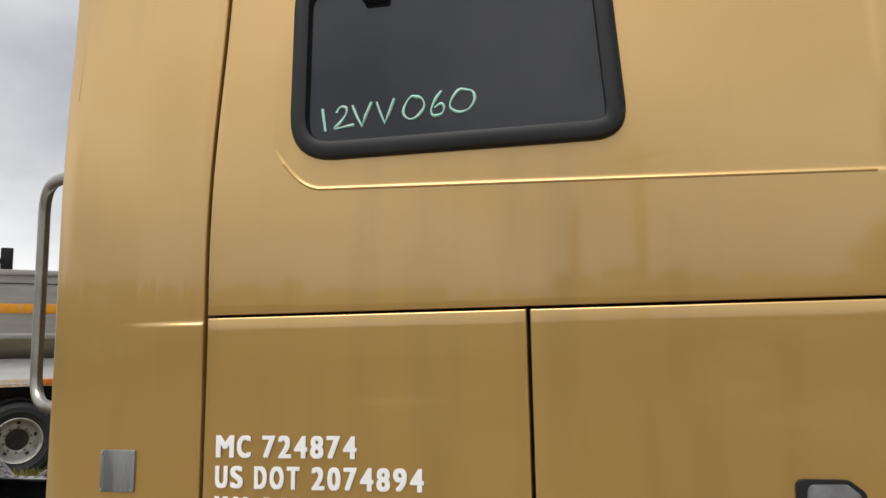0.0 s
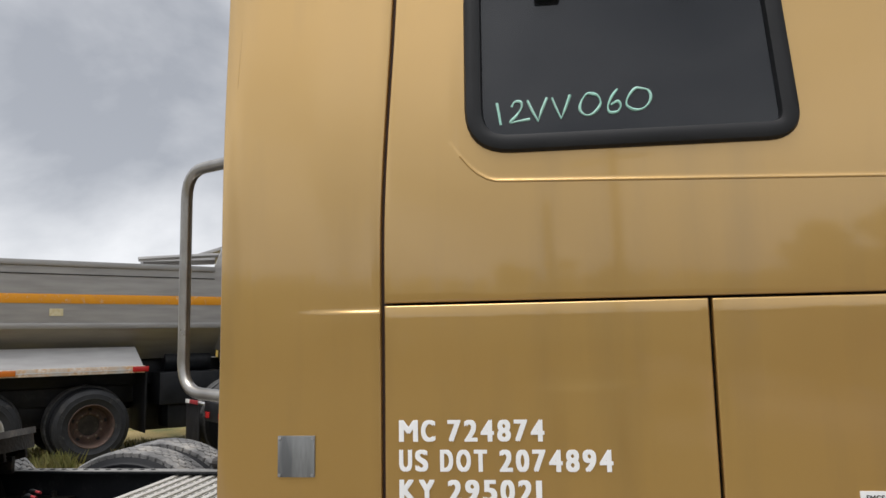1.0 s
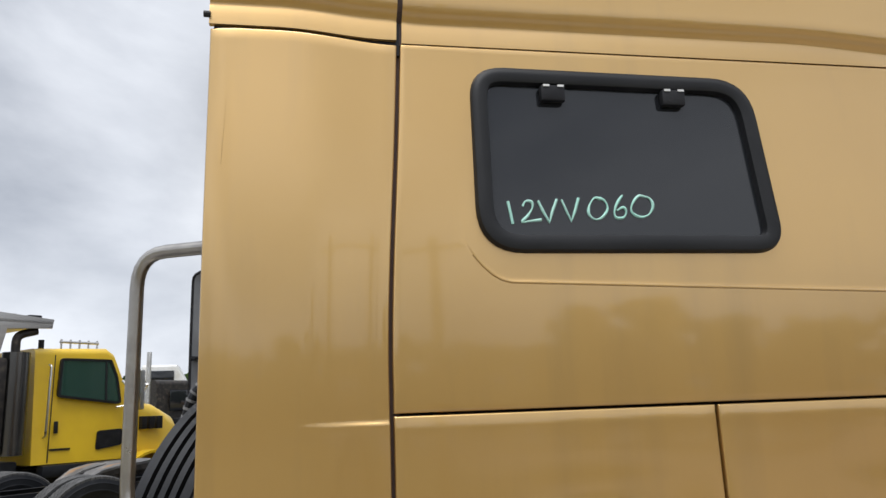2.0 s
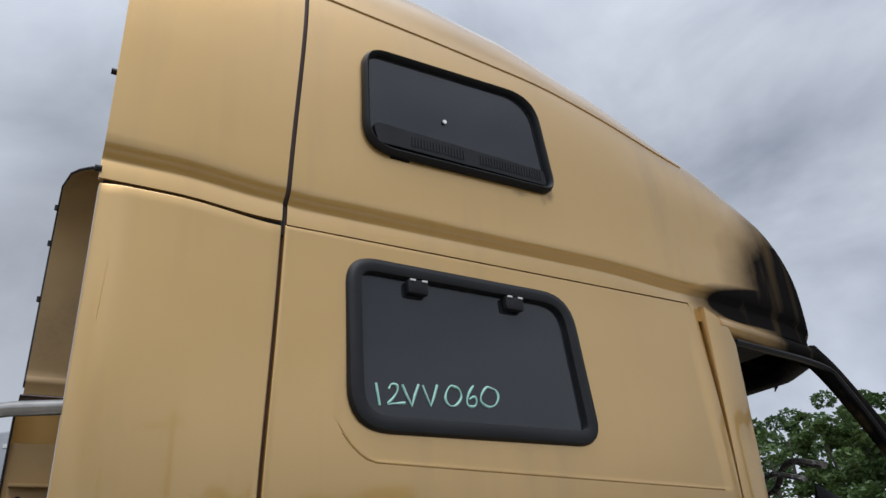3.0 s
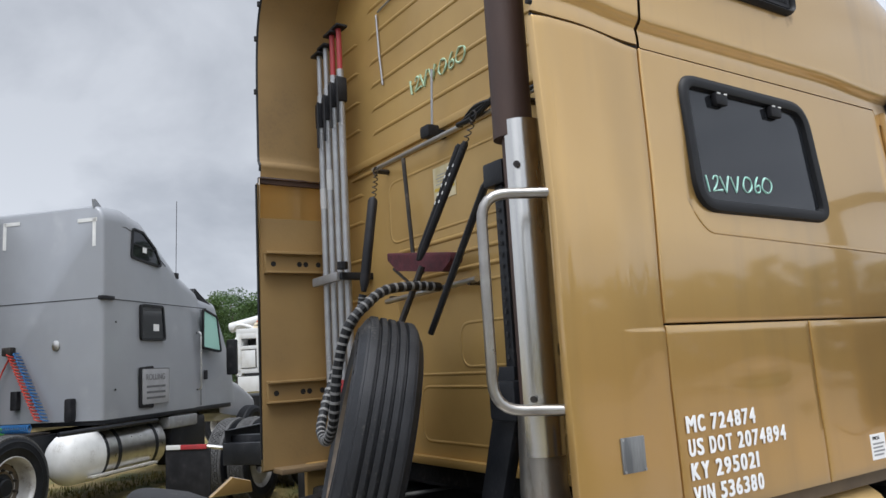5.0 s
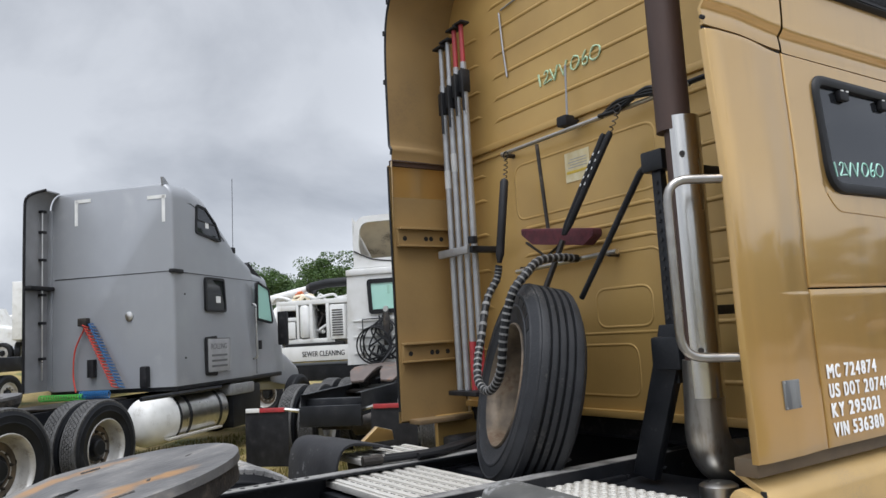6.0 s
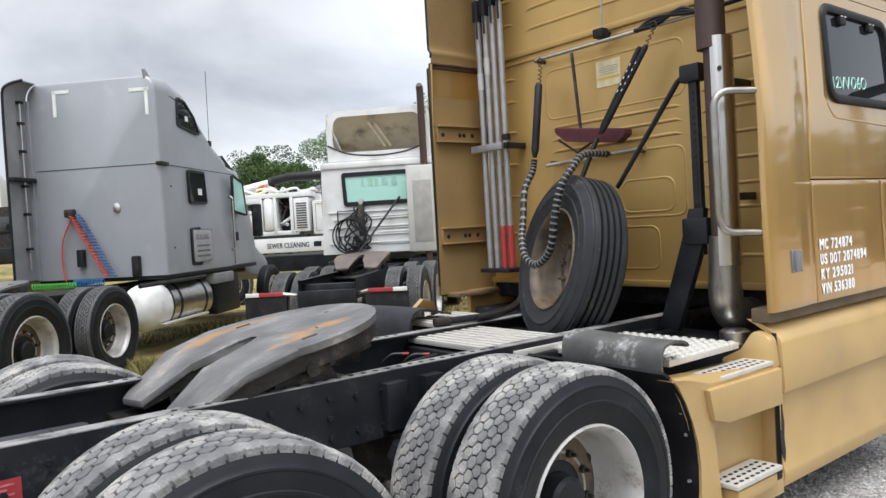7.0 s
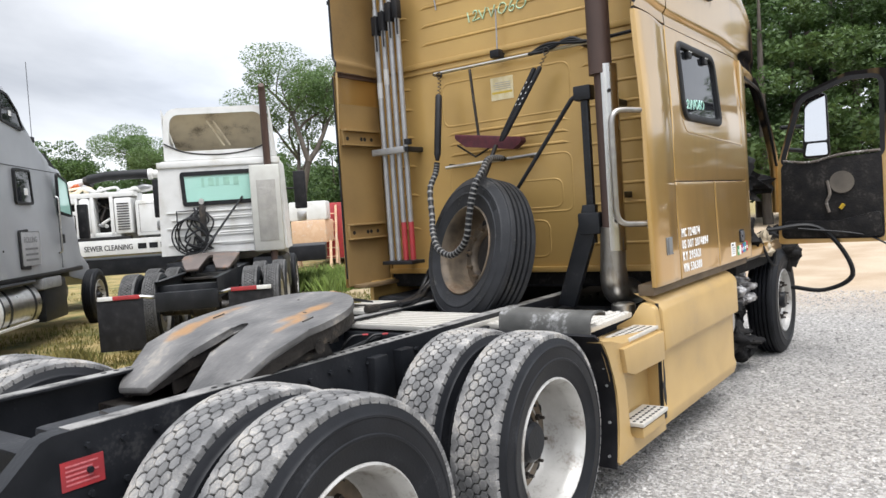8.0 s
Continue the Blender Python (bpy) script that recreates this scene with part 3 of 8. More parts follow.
def wheel(parent, m, kind="drive", rim=None, tread=None):
    """A wheel of a truck: rim, tyre, tread and hub with its nuts; the outer face looks along -y."""
    dish = {"drive": 0.213, "inner": 0.2, "steer": 0.07, "spare": 0.2}[kind]
    w = part("wheel", rim_mesh(dish), rim or RIM, parent, "", 40, m)
    if kind in ("drive", "inner"):
        part("tyre", tyre_mesh(), RUBBER, w)
        tr = part("tread", tread_blocks(6, 68, 0.484, 0.503, 0.014, W - 0.014), tread or TREAD, w, "worn tread with grey dusty hexagonal blocks", 0)
        tr["kind"] = "stuff"
        part("tread_groove", lathe([(0.487, 0.04), (0.4915, 0.05), (0.4915, W - 0.05), (0.487, W - 0.04)], 72, closed=True), GROOVE, w)
    else:
        part("tyre", tyre_mesh(ribbed()), OLD_RUBBER if kind == "spare" else RUBBER, w, "worn tyre with straight grooves")
    hubp = {"drive": [(0.0, dish - 0.10), (0.075, dish - 0.10), (0.09, dish - 0.085), (0.098, dish - 0.02), (0.135, dish - 0.015), (0.138, dish + 0.02), (0.0, dish + 0.02)],
            "steer": [(0.0, dish - 0.07), (0.06, dish - 0.07), (0.075, dish - 0.05), (0.08, dish - 0.01), (0.13, dish - 0.005), (0.138, dish + 0.03), (0, dish + 0.03)]}.get(kind)
    if kind == "spare":
        # dark disc added across the open bore to stand for the shade inside
        part("hub_bore", lathe([(0.0, dish + 0.02), (0.144, dish + 0.02), (0.146, dish + 0.028), (0.0, dish + 0.028)], 28), GREASE, w, "dark disc added for the shade in the open wheel centre")
    if hubp:
        part("hub", lathe(hubp, 28), CHASSIS, w, "greasy black hub")
    if kind == "drive":
        # rusty dark ring over the pale disc paints the shade deep in the dish
        part("wheel_disc", lathe([(0.138, dish - 0.020), (0.19, dish - 0.0165), (0.236, dish - 0.006), (0.236, dish + 0.002), (0.138, dish - 0.002)], 48, closed=True), RUSTY_RIM, w, "inner disc of the wheel, toned dark for the shade in its dish")
    if kind != "inner":
        nut = lathe([(0.0, -0.045), (0.008, -0.045), (0.009, -0.022), (0.016, -0.02), (0.017, 0.0), (0.0, 0.0)], 6)
        first = part("lug_nut", nut, GREASE if kind != "spare" else RUSTY_RIM, w, "", 30)
        for k in range(10):
            a = 2 * math.pi * k / 10
            ob = first if k == 0 else first.copy()
            if k:
                scene.collection.objects.link(ob)
            ob.matrix_basis = Matrix.Translation((0.1675 * math.cos(a), dish - 0.018, 0.1675 * math.sin(a)))
    if kind in ("drive", "spare"):
        for k in range(5):
            a = 2 * math.pi * (k + 0.5) / 5
            part("hand_hole", lathe([(0.0, dish - 0.0165), (0.026, dish - 0.0165), (0.027, dish - 0.005), (0, dish - 0.005)], 18), GROOVE, w, "", 30, Matrix.Translation((0.217 * math.cos(a), 0.008, 0.217 * math.sin(a))))
    return w


def copy_part(src, parent, m):
    c = copy_thing(src, m)
    c.parent = parent
    return c


# ---- chassis shared by the tractors: x ahead from the cab's back, z from the ground ----
HALF = 1.22
PROTO = {}


def put_wheel(parent, kind, x, y, z, right=True, rim=None, spin=0.0, key=None, size=1.0):
    """right: the wheel's open face looks to the truck's right, else to its left."""
    m = pose(x, y, z, 0, 0, 0 if right else 180) @ pose(0, 0, 0, 0, spin, 0) @ Matrix.Diagonal((size, 1, size, 1))
    k = key or kind
    if k not in PROTO:
        PROTO[k] = wheel(parent, m, kind, rim, TREAD_DARK if k.endswith("_far") else None)
        return PROTO[k]
    return copy_part(PROTO[k], parent, m)


def dual_wheels(truck, axles, key="drive", rim=None, size=1.0):
    for i, x in enumerate(axles):
        for sgn, right in ((-1, True), (1, False)):
            put_wheel(truck, "drive", x, sgn * HALF, 0.5 * size - 0.006, right, rim, 37 * i + (11 if right else 60), key, size)
            put_wheel(truck, "inner", x, sgn * (HALF - W - 0.075), 0.5 * size - 0.006, right, rim, 23 * i, "inner" if key == "drive" else key + "_inner", size)


def rail_mesh(x0, x1, y, z0, z1, flange=0.08, taper=0.0):
    """A C-shaped frame rail with its flanges towards the middle."""
    s = 1 if y < 0 else -1
    t = 0.009
    o = [(0, z0), (0, z1), (s * flange, z1), (s * flange, z1 - t), (s * t, z1 - t), (s * t, z0 + t), (s * flange, z0 + t), (s * flange, z0)]
    if not taper:
        return prism(o, lambda u, v, d: (x0 + d, y + u, v), x1 - x0)
    # the rear end falls away behind the last axle
    bm, rows = bmesh.new(), []
    for x, drop in ((x0 + 0.1, 0.45), (x0 + taper - 0.14, 0.115), (x0 + taper - 0.03, 0.014), (x0 + taper + 0.01, 0.001), (x0 + taper + 0.06, 0.0), (x1, 0.0)):
        rows.append([bm.verts.new((x, y + u, v - drop * (1.0 if v > (z0 + z1) / 2 else 0.55))) for u, v in o])
    for a, b in zip(rows, rows[1:]):
        for i in range(len(o)):
            bm.faces.new((a[i], a[(i + 1) % len(o)], b[(i + 1) % len(o)], b[i]))
    bm.faces.new(rows[0])
    bm.faces.new(rows[-1][::-1])
    return bm


def fifth_wheel(truck, cx, top, tilt, material):
    """A coupling plate with its slot open to the rear, on a pivot stand; a part of the truck."""
    L = []
    for k in range(25):
        a = radians(-100 + 200 * k / 24)
        L.append((0.02 + 0.46 * math.cos(a) * 1.08, 0.46 * math.sin(a)))
    out = [(u, v) for u, v in L] + [(-0.28, 0.445), (-0.50, 0.36), (-0.53, 0.33), (-0.51, 0.14), (-0.3, 0.065), (-0.08, 0.045)]
    slot = [(-0.03, 0.03), (-0.015, 0), (-0.03, -0.03)]
    out += slot + [(-0.08, -0.045), (-0.3, -0.065), (-0.51, -0.14), (-0.53, -0.33), (-0.50, -0.36), (-0.28, -0.445)]
    bend = lambda u: -0.48 * max(0.0, -u - 0.22)
    m = pose(cx, 0, top, 0, tilt, 0)
    bm = prism(out, lambda u, v, d: (u, v, d + bend(u)), -0.03, bevel=0.008)
    bmesh.ops.triangulate(bm, faces=[f for f in bm.faces if len(f.verts) > 6])
    bm.transform(m)
    plate = part("fifth_wheel", bm, material, truck, "worn grey steel coupling plate with rust streaks", 30)
    # skirt under the rim and along both ramps
    sk = bmesh.new()
    edge = shrink(out, 0.012)
    inner_edge = shrink(out, 0.032)
    deep = lambda u: 0.095 - 0.05 * smoothstep(-0.25, -0.52, u)
    rows = [[sk.verts.new((u, v, bend(u) - 0.028)) for u, v in edge], [sk.verts.new((u, v, bend(u) - deep(u))) for u, v in edge], [sk.verts.new((u, v, bend(u) - deep(u))) for u, v in inner_edge], [sk.verts.new((u, v, bend(u) - 0.028)) for u, v in inner_edge]]
    for a, b in zip(rows, rows[1:]):
        for i in range(len(a)):
            sk.faces.new((a[i], a[(i + 1) % len(a)], b[(i + 1) % len(a)], b[i]))
    sk.transform(m)
    part("skirt", sk, GREASE, plate, "", 40)
    for v in (-0.27, -0.12, 0.12, 0.27):
        rib = box(-0.4, 0.36, v - 0.009, v + 0.009, -0.14, -0.028, 0.003)
        for q in rib.verts:
            q.co.z += bend(q.co.x) * 0.9
        rib.transform(m)
        part("under_rib", rib, GREASE, plate)
    for s in (-1, 1):
        b2 = prism([(-0.2, -0.30), (0.2, -0.30), (0.13, -0.14), (0.07, -0.03), (-0.07, -0.03), (-0.13, -0.14)], lambda u, v, d: (u, s * 0.36 + d, v), 0.05, bevel=0.006)
        b2.transform(pose(cx, -0.025, top))
        part("pivot_bracket", b2, GREASE, plate, "", 30)
        part("pin", tube([(cx, s * 0.30, top - 0.1), (cx, s * 0.45, top - 0.1)], 0.03, 14), GREASE, plate, "", 30)
    for dy in (-0.2, 0.2):
        part("web", box(cx - 0.12, cx + 0.36, dy - 0.012, dy + 0.012, top - 0.15, top - 0.07, 0.003), GREASE, plate)
    for u, v, turn in ((0.16, -0.2, 70), (0.36, 0.05, 40)):
        mark = box(-0.016, 0.016, -0.006, 0.006, -0.004, 0.0015, 0.002)
        mark.transform(m @ pose(u, v, 0, 0, 0, turn))
        part("grease_slot", mark, GREASE, plate)
    for v in (0.31, -0.33):
        mark = tube([(0.02, v, 0.002), (0.09, v + 0.004, 0.002)], 0.004, 5)
        mark.transform(m)
        part("score_mark", mark, GREASE, plate)
    part("lock_bar", tube([(cx + 0.1, -0.42, top - 0.09), (cx + 0.12, 0.1, top - 0.085), (cx + 0.05, 0.2, top - 0.085)], 0.015, 8), GREASE, plate)
    part("slide_base", box(cx - 0.55, cx + 0.55, -0.42, 0.42, top - 0.33, top - 0.295, 0.004), GREASE, plate)
    for dx in (-0.42, -0.25, 0.28, 0.45):
        for s in (-1, 1):
            part("bolt", lathe([(0.0, 0.028), (0.014, 0.028), (0.016, 0.0), (0.0, 0.0)], 6, axis="z"), GREASE, plate, "", 30, Matrix.Translation((cx + dx, s * 0.39, top - 0.297)))
    return plate


def chassis(truck, axles, front, rear, rail_top, cross=(), near_detail=False, taper=0.0):
    z0 = rail_top - 0.27
    for s in (-1, 1):
        r = part("frame_rail", rail_mesh(rear, front, s * 0.43, z0, rail_top, taper=taper), CHASSIS, truck, "", 30)
        if near_detail:
            part("dusty_flange", box(rear + taper + 0.07, front, min(s * 0.355, s * 0.429), max(s * 0.355, s * 0.429), rail_top + 0.0005, rail_top + 0.004), DUST, r, "dusty top flange", 0)
            nut = lathe([(0.0, -0.014), (0.011, -0.014), (0.012, 0.0), (0.0, 0.0)], 6)
            first = part("bolt", nut, CHASSIS, r, "", 30)
            k = 0
            for i in range(34):
                x = rear + taper + 0.12 + i * 0.125
                for dz in ((0.06, 0.2) if i % 3 else (0.05, 0.13, 0.21)):
                    ob = first if k == 0 else first.copy()
                    if k:
                        scene.collection.objects.link(ob)
                    k += 1
                    ob.matrix_basis = pose(x, s * 0.4305 if s < 0 else s * 0.4305, z0 + dz, 0, 0, 0 if s < 0 else 180)
            hole = lathe([(0.0, 0.0), (0.012, 0.0), (0.012, 0.002), (0.0, 0.002)], 10, axis="z")
            first = part("bolt_hole", hole, GROOVE, r, "", 30)
            for i in range(26):
                ob = first if i == 0 else first.copy()
                if i:
                    scene.collection.objects.link(ob)
                ob.matrix_basis = Matrix.Translation((axles[1] + 0.1 + i * 0.06, s * 0.395, rail_top + 0.0045))
    for x in cross:
        part("cross_member", box(x - 0.06, x + 0.06, -0.425, 0.425, z0 + 0.03, z0 + 0.2, 0.01), CHASSIS, truck)
    for x in axles:
        part("axle", tube([(x, -0.85, 0.5), (x, -0.25, 0.5), (x, -0.18, 0.52), (x, 0.18, 0.52), (x, 0.25, 0.5), (x, 0.85, 0.5)], [0.075, 0.085, 0.18, 0.18, 0.085, 0.075], 16), GREASE, truck)
        for s in (-1, 1):
            part("air_spring", lathe([(0.0, z0 - 0.24), (0.1, z0 - 0.24), (0.125, z0 - 0.2), (0.105, z0 - 0.13), (0.125, z0 - 0.06), (0.1, z0 - 0.01), (0, z0 - 0.01)], 20, axis="z"), RUBBER, truck, "", 35, Matrix.Translation((x - 0.3, s * 0.55, 0)))
    return truck


# ---- gold sleeper truck ----
BACK, MID = -1.15, 3.035
gold = thing("semi_truck", pose(BACK, MID, GZ), "gold sleeper-cab semi truck tractor with burnt cab, parked on gravel", "truck")
AXLES = (-1.765, -3.085)
RAIL = 0.99
chassis(gold, AXLES, 3.4, -4.3, RAIL, (-0.6, -1.35, -2.45, -3.6, -4.2), True, 0.66)
dual_wheels(gold, AXLES, size=1.035)
fifth_wheel(gold, -2.46, 1.158, -9, PLATE5)
for s in (-1, 1):
    put_wheel(gold, "steer", 3.25, s * 1.19, 0.515, s < 0, None, 20, size=1.04)
part("front_axle", tube([(3.2, -0.95, 0.5), (3.2, -0.6, 0.42), (3.2, 0.6, 0.42), (3.2, 0.95, 0.5)], 0.06, 10), GREASE, gold)


def side_y(z):
    """The near side leans in a little towards the roof."""
    return 1.803 + 0.010 * smoothstep(1.0, 1.7, z) + 0.036 * smoothstep(1.9, 2.75, z) ** 1.2


def edged(a, b, step, lip=0.005):
    """Grid lines from a to b with a fold at each end: (place, depth)."""
    n = max(2, int((b - a) / step))
    return [(a, 0.03), (a, 0.004), (a + lip * 0.4, 0.001)] + [(a + lip + (b - a - 2 * lip) * i / n, 0.0) for i in range(n + 1)] + [(b - lip * 0.4, 0.001), (b, 0.004), (b, 0.03)]


def seam_x(z):
    """The joint behind the sleeper bows forward towards the roof."""
    return -1.127 + 0.043 * smoothstep(1.75, 2.75, z) + 0.060 * smoothstep(2.5, 3.9, z)


SEAM = -1.0555
seam_shift = lambda x, z: (seam_x(z) - SEAM) * max(0.0, 1 - abs(x - SEAM) / 0.25)
panel_shift = lambda x, z: (seam_x(z) + 1.119) * max(0.0, 1 - abs(x + 1.119) / 0.2)


def side_panel(name, x0, x1, z0, z1, relief=None, hole=None, step=0.05, label="", top=None, flip=False, material=None, line=None):
    """A sheet of the truck's side with folded edges. relief(x, z): how far it lies back. hole: an outline left open. top(x): its upper edge."""
    us, vs = edged(x0, x1, step), edged(0.0, 1.0, step / (z1 - z0), 0.005 / (z1 - z0))
    bm = bmesh.new()
    if line:  # rows that follow a pressed line, close together beside it
        lm = line((x0 + x1) / 2)
        tl = (lm - z0) / (z1 - z0)
        fine_ = [(lm + d - z0) / (z1 - z0) for d in (-0.012, -0.006, -0.002, 0.001, 0.004, 0.007, 0.010, 0.014, 0.02)]
        vs = sorted([v for v in vs if abs(v[0] - tl) > 0.03] + [(t, 0.0) for t in fine_], key=lambda v: (v[0], -v[1] if v[0] < 0.5 else v[1]))

    def at(u, v):
        (x, dx), (t, dz) = u, v
        zt = top(x) if top else z1
        z = z0 + (zt - z0) * t
        if line:
            z += (line(x) - lm) * (t / tl if t < tl else (1 - t) / (1 - tl))
        y = side_y(z) + max(dx, dz) + (relief(x, z) if relief else 0) + 0.0012 * noise.noise(Vector((x * 1.1, z * 1.4, 7.3)))
        return (x + panel_shift(x, z), 2 * MID - y if flip else y, z)

    g = [[bm.verts.new(at(u, v)) for v in vs] for u in us]
    for i in range(len(us) - 1):
        for j in range(len(vs) - 1):
            c = sum((g[a][b].co for a in (i, i + 1) for b in (j, j + 1)), Vector()) / 4
            if hole is None or not inside(hole, c.x, c.z):
                bm.faces.new((g[i][j], g[i + 1][j], g[i + 1][j + 1], g[i][j + 1]))
    bmesh.ops.delete(bm, geom=[v for v in bm.verts if not v.link_faces], context="VERTS")
    return wpart(name, bm, material or GOLD, gold, label, 50)


LOWWIN = round_poly([(-0.891, 2.070), (0.000, 2.070), (-0.034, 2.606), (-0.889, 2.612)], [0.13, 0.085, 0.14, 0.10], 8)
UPWIN = round_poly([(-0.838, 2.99), (-0.052, 2.998), (-0.105, 3.435), (-0.838, 3.42)], [0.12, 0.06, 0.15, 0.09], 8)


def crease_line(x):
    return 1.992 - 0.042 * (x + 0.85) / 1.4 + 0.11 * max(0.0, min(1.0, (-0.80 - x) / 0.13)) ** 2


def crease(x, z):
    """The field round the window lies 5 mm behind the rest."""
    line = crease_line(x)
    back = smoothstep(line - 0.004, line + 0.012, z)
    back *= smoothstep(-0.935, -0.90, x) * (1 - smoothstep(0.555, 0.575, x))
    return 0.005 * back * (1 - smoothstep(2.1, 2.5, z) * (1 - smoothstep(-0.9, -0.5, x))) * (1 - smoothstep(2.4, 2.62, z))


def dent(x, z):
    """Shallow knocks in the locker door."""
    d = 0.003 * math.exp(-((x + 0.35) / 0.09) ** 2 - ((z - 1.36) / 0.07) ** 2)
    d += 0.003 * math.exp(-((x + 0.6) / 0.16) ** 2 - ((z - 1.47) / 0.03) ** 2)
    return d + 0.003 * math.exp(-((x - 0.2) / 0.1) ** 2 - ((z - 1.5) / 0.05) ** 2)


inner = shrink(LOWWIN, 0.035)
side_panel("sleeper_side_panel", -1.114, 0.625, 1.666, 2.6705, crease, inner, 0.014, "gold side panel with a pressed crease below the window", line=crease_line)
wpart("pressed_crease", tube([(x, side_y(z) + 0.0005, z) for x in span(-0.905, 0.54, 60) for z in [crease_line(x) + 0.001]], 0.0042, 8), GOLD, gold, "", 80)
side_panel("locker_door", -1.114, -0.267, 1.03, 1.659, dent, None, 0.03, "gold luggage locker door with white lettering")
side_panel("side_panel", -0.258, 0.66, 1.03, 1.659, dent, None, 0.03, "gold lower panel with a recessed latch")
side_panel("side_extender", -1.588, -1.124, 1.03, 2.685, lambda x, z: -0.014 * smoothstep(-1.14, -1.34, x) + 0.012 * smoothstep(-1.53, -1.60, x) + -0.005 * (1 - smoothstep(1.641, 1.650, z)) * smoothstep(1.4, 1.63, z) * smoothstep(-1.36, -1.16, x), None, 0.03, "gold rear fairing panel with a riveted steel plate", lambda x: 2.689 - 0.022 * smoothstep(-1.42, -1.1, x), line=lambda x: 1.645)
for nm, a, b, c, d in (("sleeper_side_panel", -1.112, 0.625, 1.03, 2.668), ("side_extender", -1.655, -1.132, 1.03, 2.69)):
    side_panel(nm, a, b, c, d, None, None, 0.1, "", None, True)
# dark body behind the joints, back wall side, floor and far wall
wpart("inner_body", box(-1.13, -1.11, 1.86, 4.2, 1.0, 3.5, 0.0), BURNT, gold)
wpart("sleeper_floor", box(-1.12, 2.0, 1.84, 4.22, 0.98, 1.03, 0.01), CHASSIS, gold)
for y, x1 in ((1.85, 0.66), (4.215, 0.64)):
    bm = box(-1.12, x1, y - 0.008, y + 0.008, 1.02, 1.665)
    box(-1.12, x1, y - 0.006, y + 0.006, 1.65, 2.06, bm=bm)
    wpart("inner_side", bm, BURNT, gold)
jg = sheet(span(1.03, 2.66, 20), [-0.022, 0.022], lambda z, d: (seam_x(z) + d, side_y(z) + 0.034, z))
wpart("joint_gap", thick(jg, 0.012), RUST_PIPE, gold)
wpart("joint_gap", box(-1.58, -1.08, 1.858, 1.87, 2.64, 2.74), SEAL, gold)


# roof: sections across the truck, low over the windscreen
def roof_z(x):
    k = [(-1.7, 4.04), (-1.15, 4.10), (-0.53, 4.08), (-0.15, 4.015), (0.28, 3.86), (0.82, 3.60), (1.2, 3.36), (1.5, 3.11), (1.72, 2.88), (1.88, 2.70)]
    for (a, za), (b, zb) in zip(k, k[1:]):
        if x <= b:
            t = smoothstep(0, 1, (x - a) / (b - a)) * 0.25 + 0.75 * (x - a) / (b - a)
            return za + (zb - za) * t
    return k[-1][1]


def groove_z(x):
    low = 2.703 - 0.022 * smoothstep(-1.42, -1.1, x) - 0.0095 * smoothstep(-1.1, -1.0, x)
    return low + 0.080 - 0.026 * smoothstep(0.1, 0.65, x) - 0.05 * smoothstep(0.6, 1.5, x)


def roof_in(x):
    return 0.62 * max(0.0, (x - 0.95) / 0.93) ** 3


def roof_y(x, z):
    """Where the roof's near side stands at a height."""
    s = roof_section(x)
    for (ya, za), (yb, zb) in zip(s, s[1:]):
        if za <= z <= zb and zb > za:
            return ya + (yb - ya) * (z - za) / (zb - za)
    return s[-1][0]


def roof_section(x, part_way=1.0):
    zg, zr, ins = groove_z(x), roof_z(x), roof_in(x)
    zg = min(zg, zr - 0.10)
    lo = 2.703 - 0.022 * smoothstep(-1.42, -1.1, x) if x < -1.06 else (2.6715 if x < 0.6 else 2.60)
    pts = [(1.862, lo), (1.8465, lo + 0.0008), (1.849, max(lo + 0.004, zg - 0.045)), (1.853, zg - 0.022), (1.855, zg - 0.013), (1.839, zg + 0.007), (1.832, zg + 0.019), (1.830, zg + 0.06)]
    pts = [(y + ins, min(z, zr - 0.05)) for y, z in pts]
    yb, zb = pts[-1]
    e = 2 / 4.6
    steps = [math.asin((0.9 * k / 20) ** (1 / e)) for k in range(1, 21)]
    steps += [steps[-1] + (math.pi / 2 - steps[-1]) * k / 12 for k in range(1, 13)]
    for a in steps:
        a = min(a, part_way * math.pi / 2)
        y = MID - (MID - yb) * math.cos(a) ** e
        # the rear of the roof is hollow along the middle
        dip = (0.15 * smoothstep(2.05, 2.35, y) + 0.26 * smoothstep(2.3, 2.95, y)) * smoothstep(-0.5, -0.95, x)
        pts.append((y, zb + max(0.02, zr - zb) * math.sin(a) ** e - dip))
    return pts


def roof_shell(name, xs, label, part_way=lambda x: 1.0, hole=None, sides=(1, -1), thickness=0.0, material=None):
    bm = bmesh.new()
    for side in sides:
        g = [[bm.verts.new((x + seam_shift(x, z), y if side > 0 else 2 * MID - y, z)) for y, z in roof_section(x, part_way=part_way(x))] for x in xs]
        for i in range(len(xs) - 1):
            for j in range(len(g[0]) - 1):
                c = sum((g[a][b].co for a in (i, i + 1) for b in (j, j + 1)), Vector()) / 4
                if hole is None or side < 0 or not inside(hole, c.x, c.z):
                    bm.faces.new((g[i][j], g[i + 1][j], g[i + 1][j + 1], g[i][j + 1]))
    bmesh.ops.delete(bm, geom=[v for v in bm.verts if not v.link_faces], context="VERTS")
    bmesh.ops.remove_doubles(bm, verts=bm.verts, dist=1e-4)
    if thickness:
        bm = thick(bm, thickness)
    return wpart(name, bm, material or GOLD, gold, label, 60)


roof_shell("sleeper_roof", [-1.049] + span(-1.03, 0.9, 80) + span(0.92, 1.885, 34), "gold raised roof falling to the windscreen, sooty at the front", hole=shrink(UPWIN, 0.02))
swept = lambda rear: lambda x: 0.60 - (0.17 if rear < -1.6 else 0.27) * max(0.0, 1 - (x - rear) / 0.12) ** 2
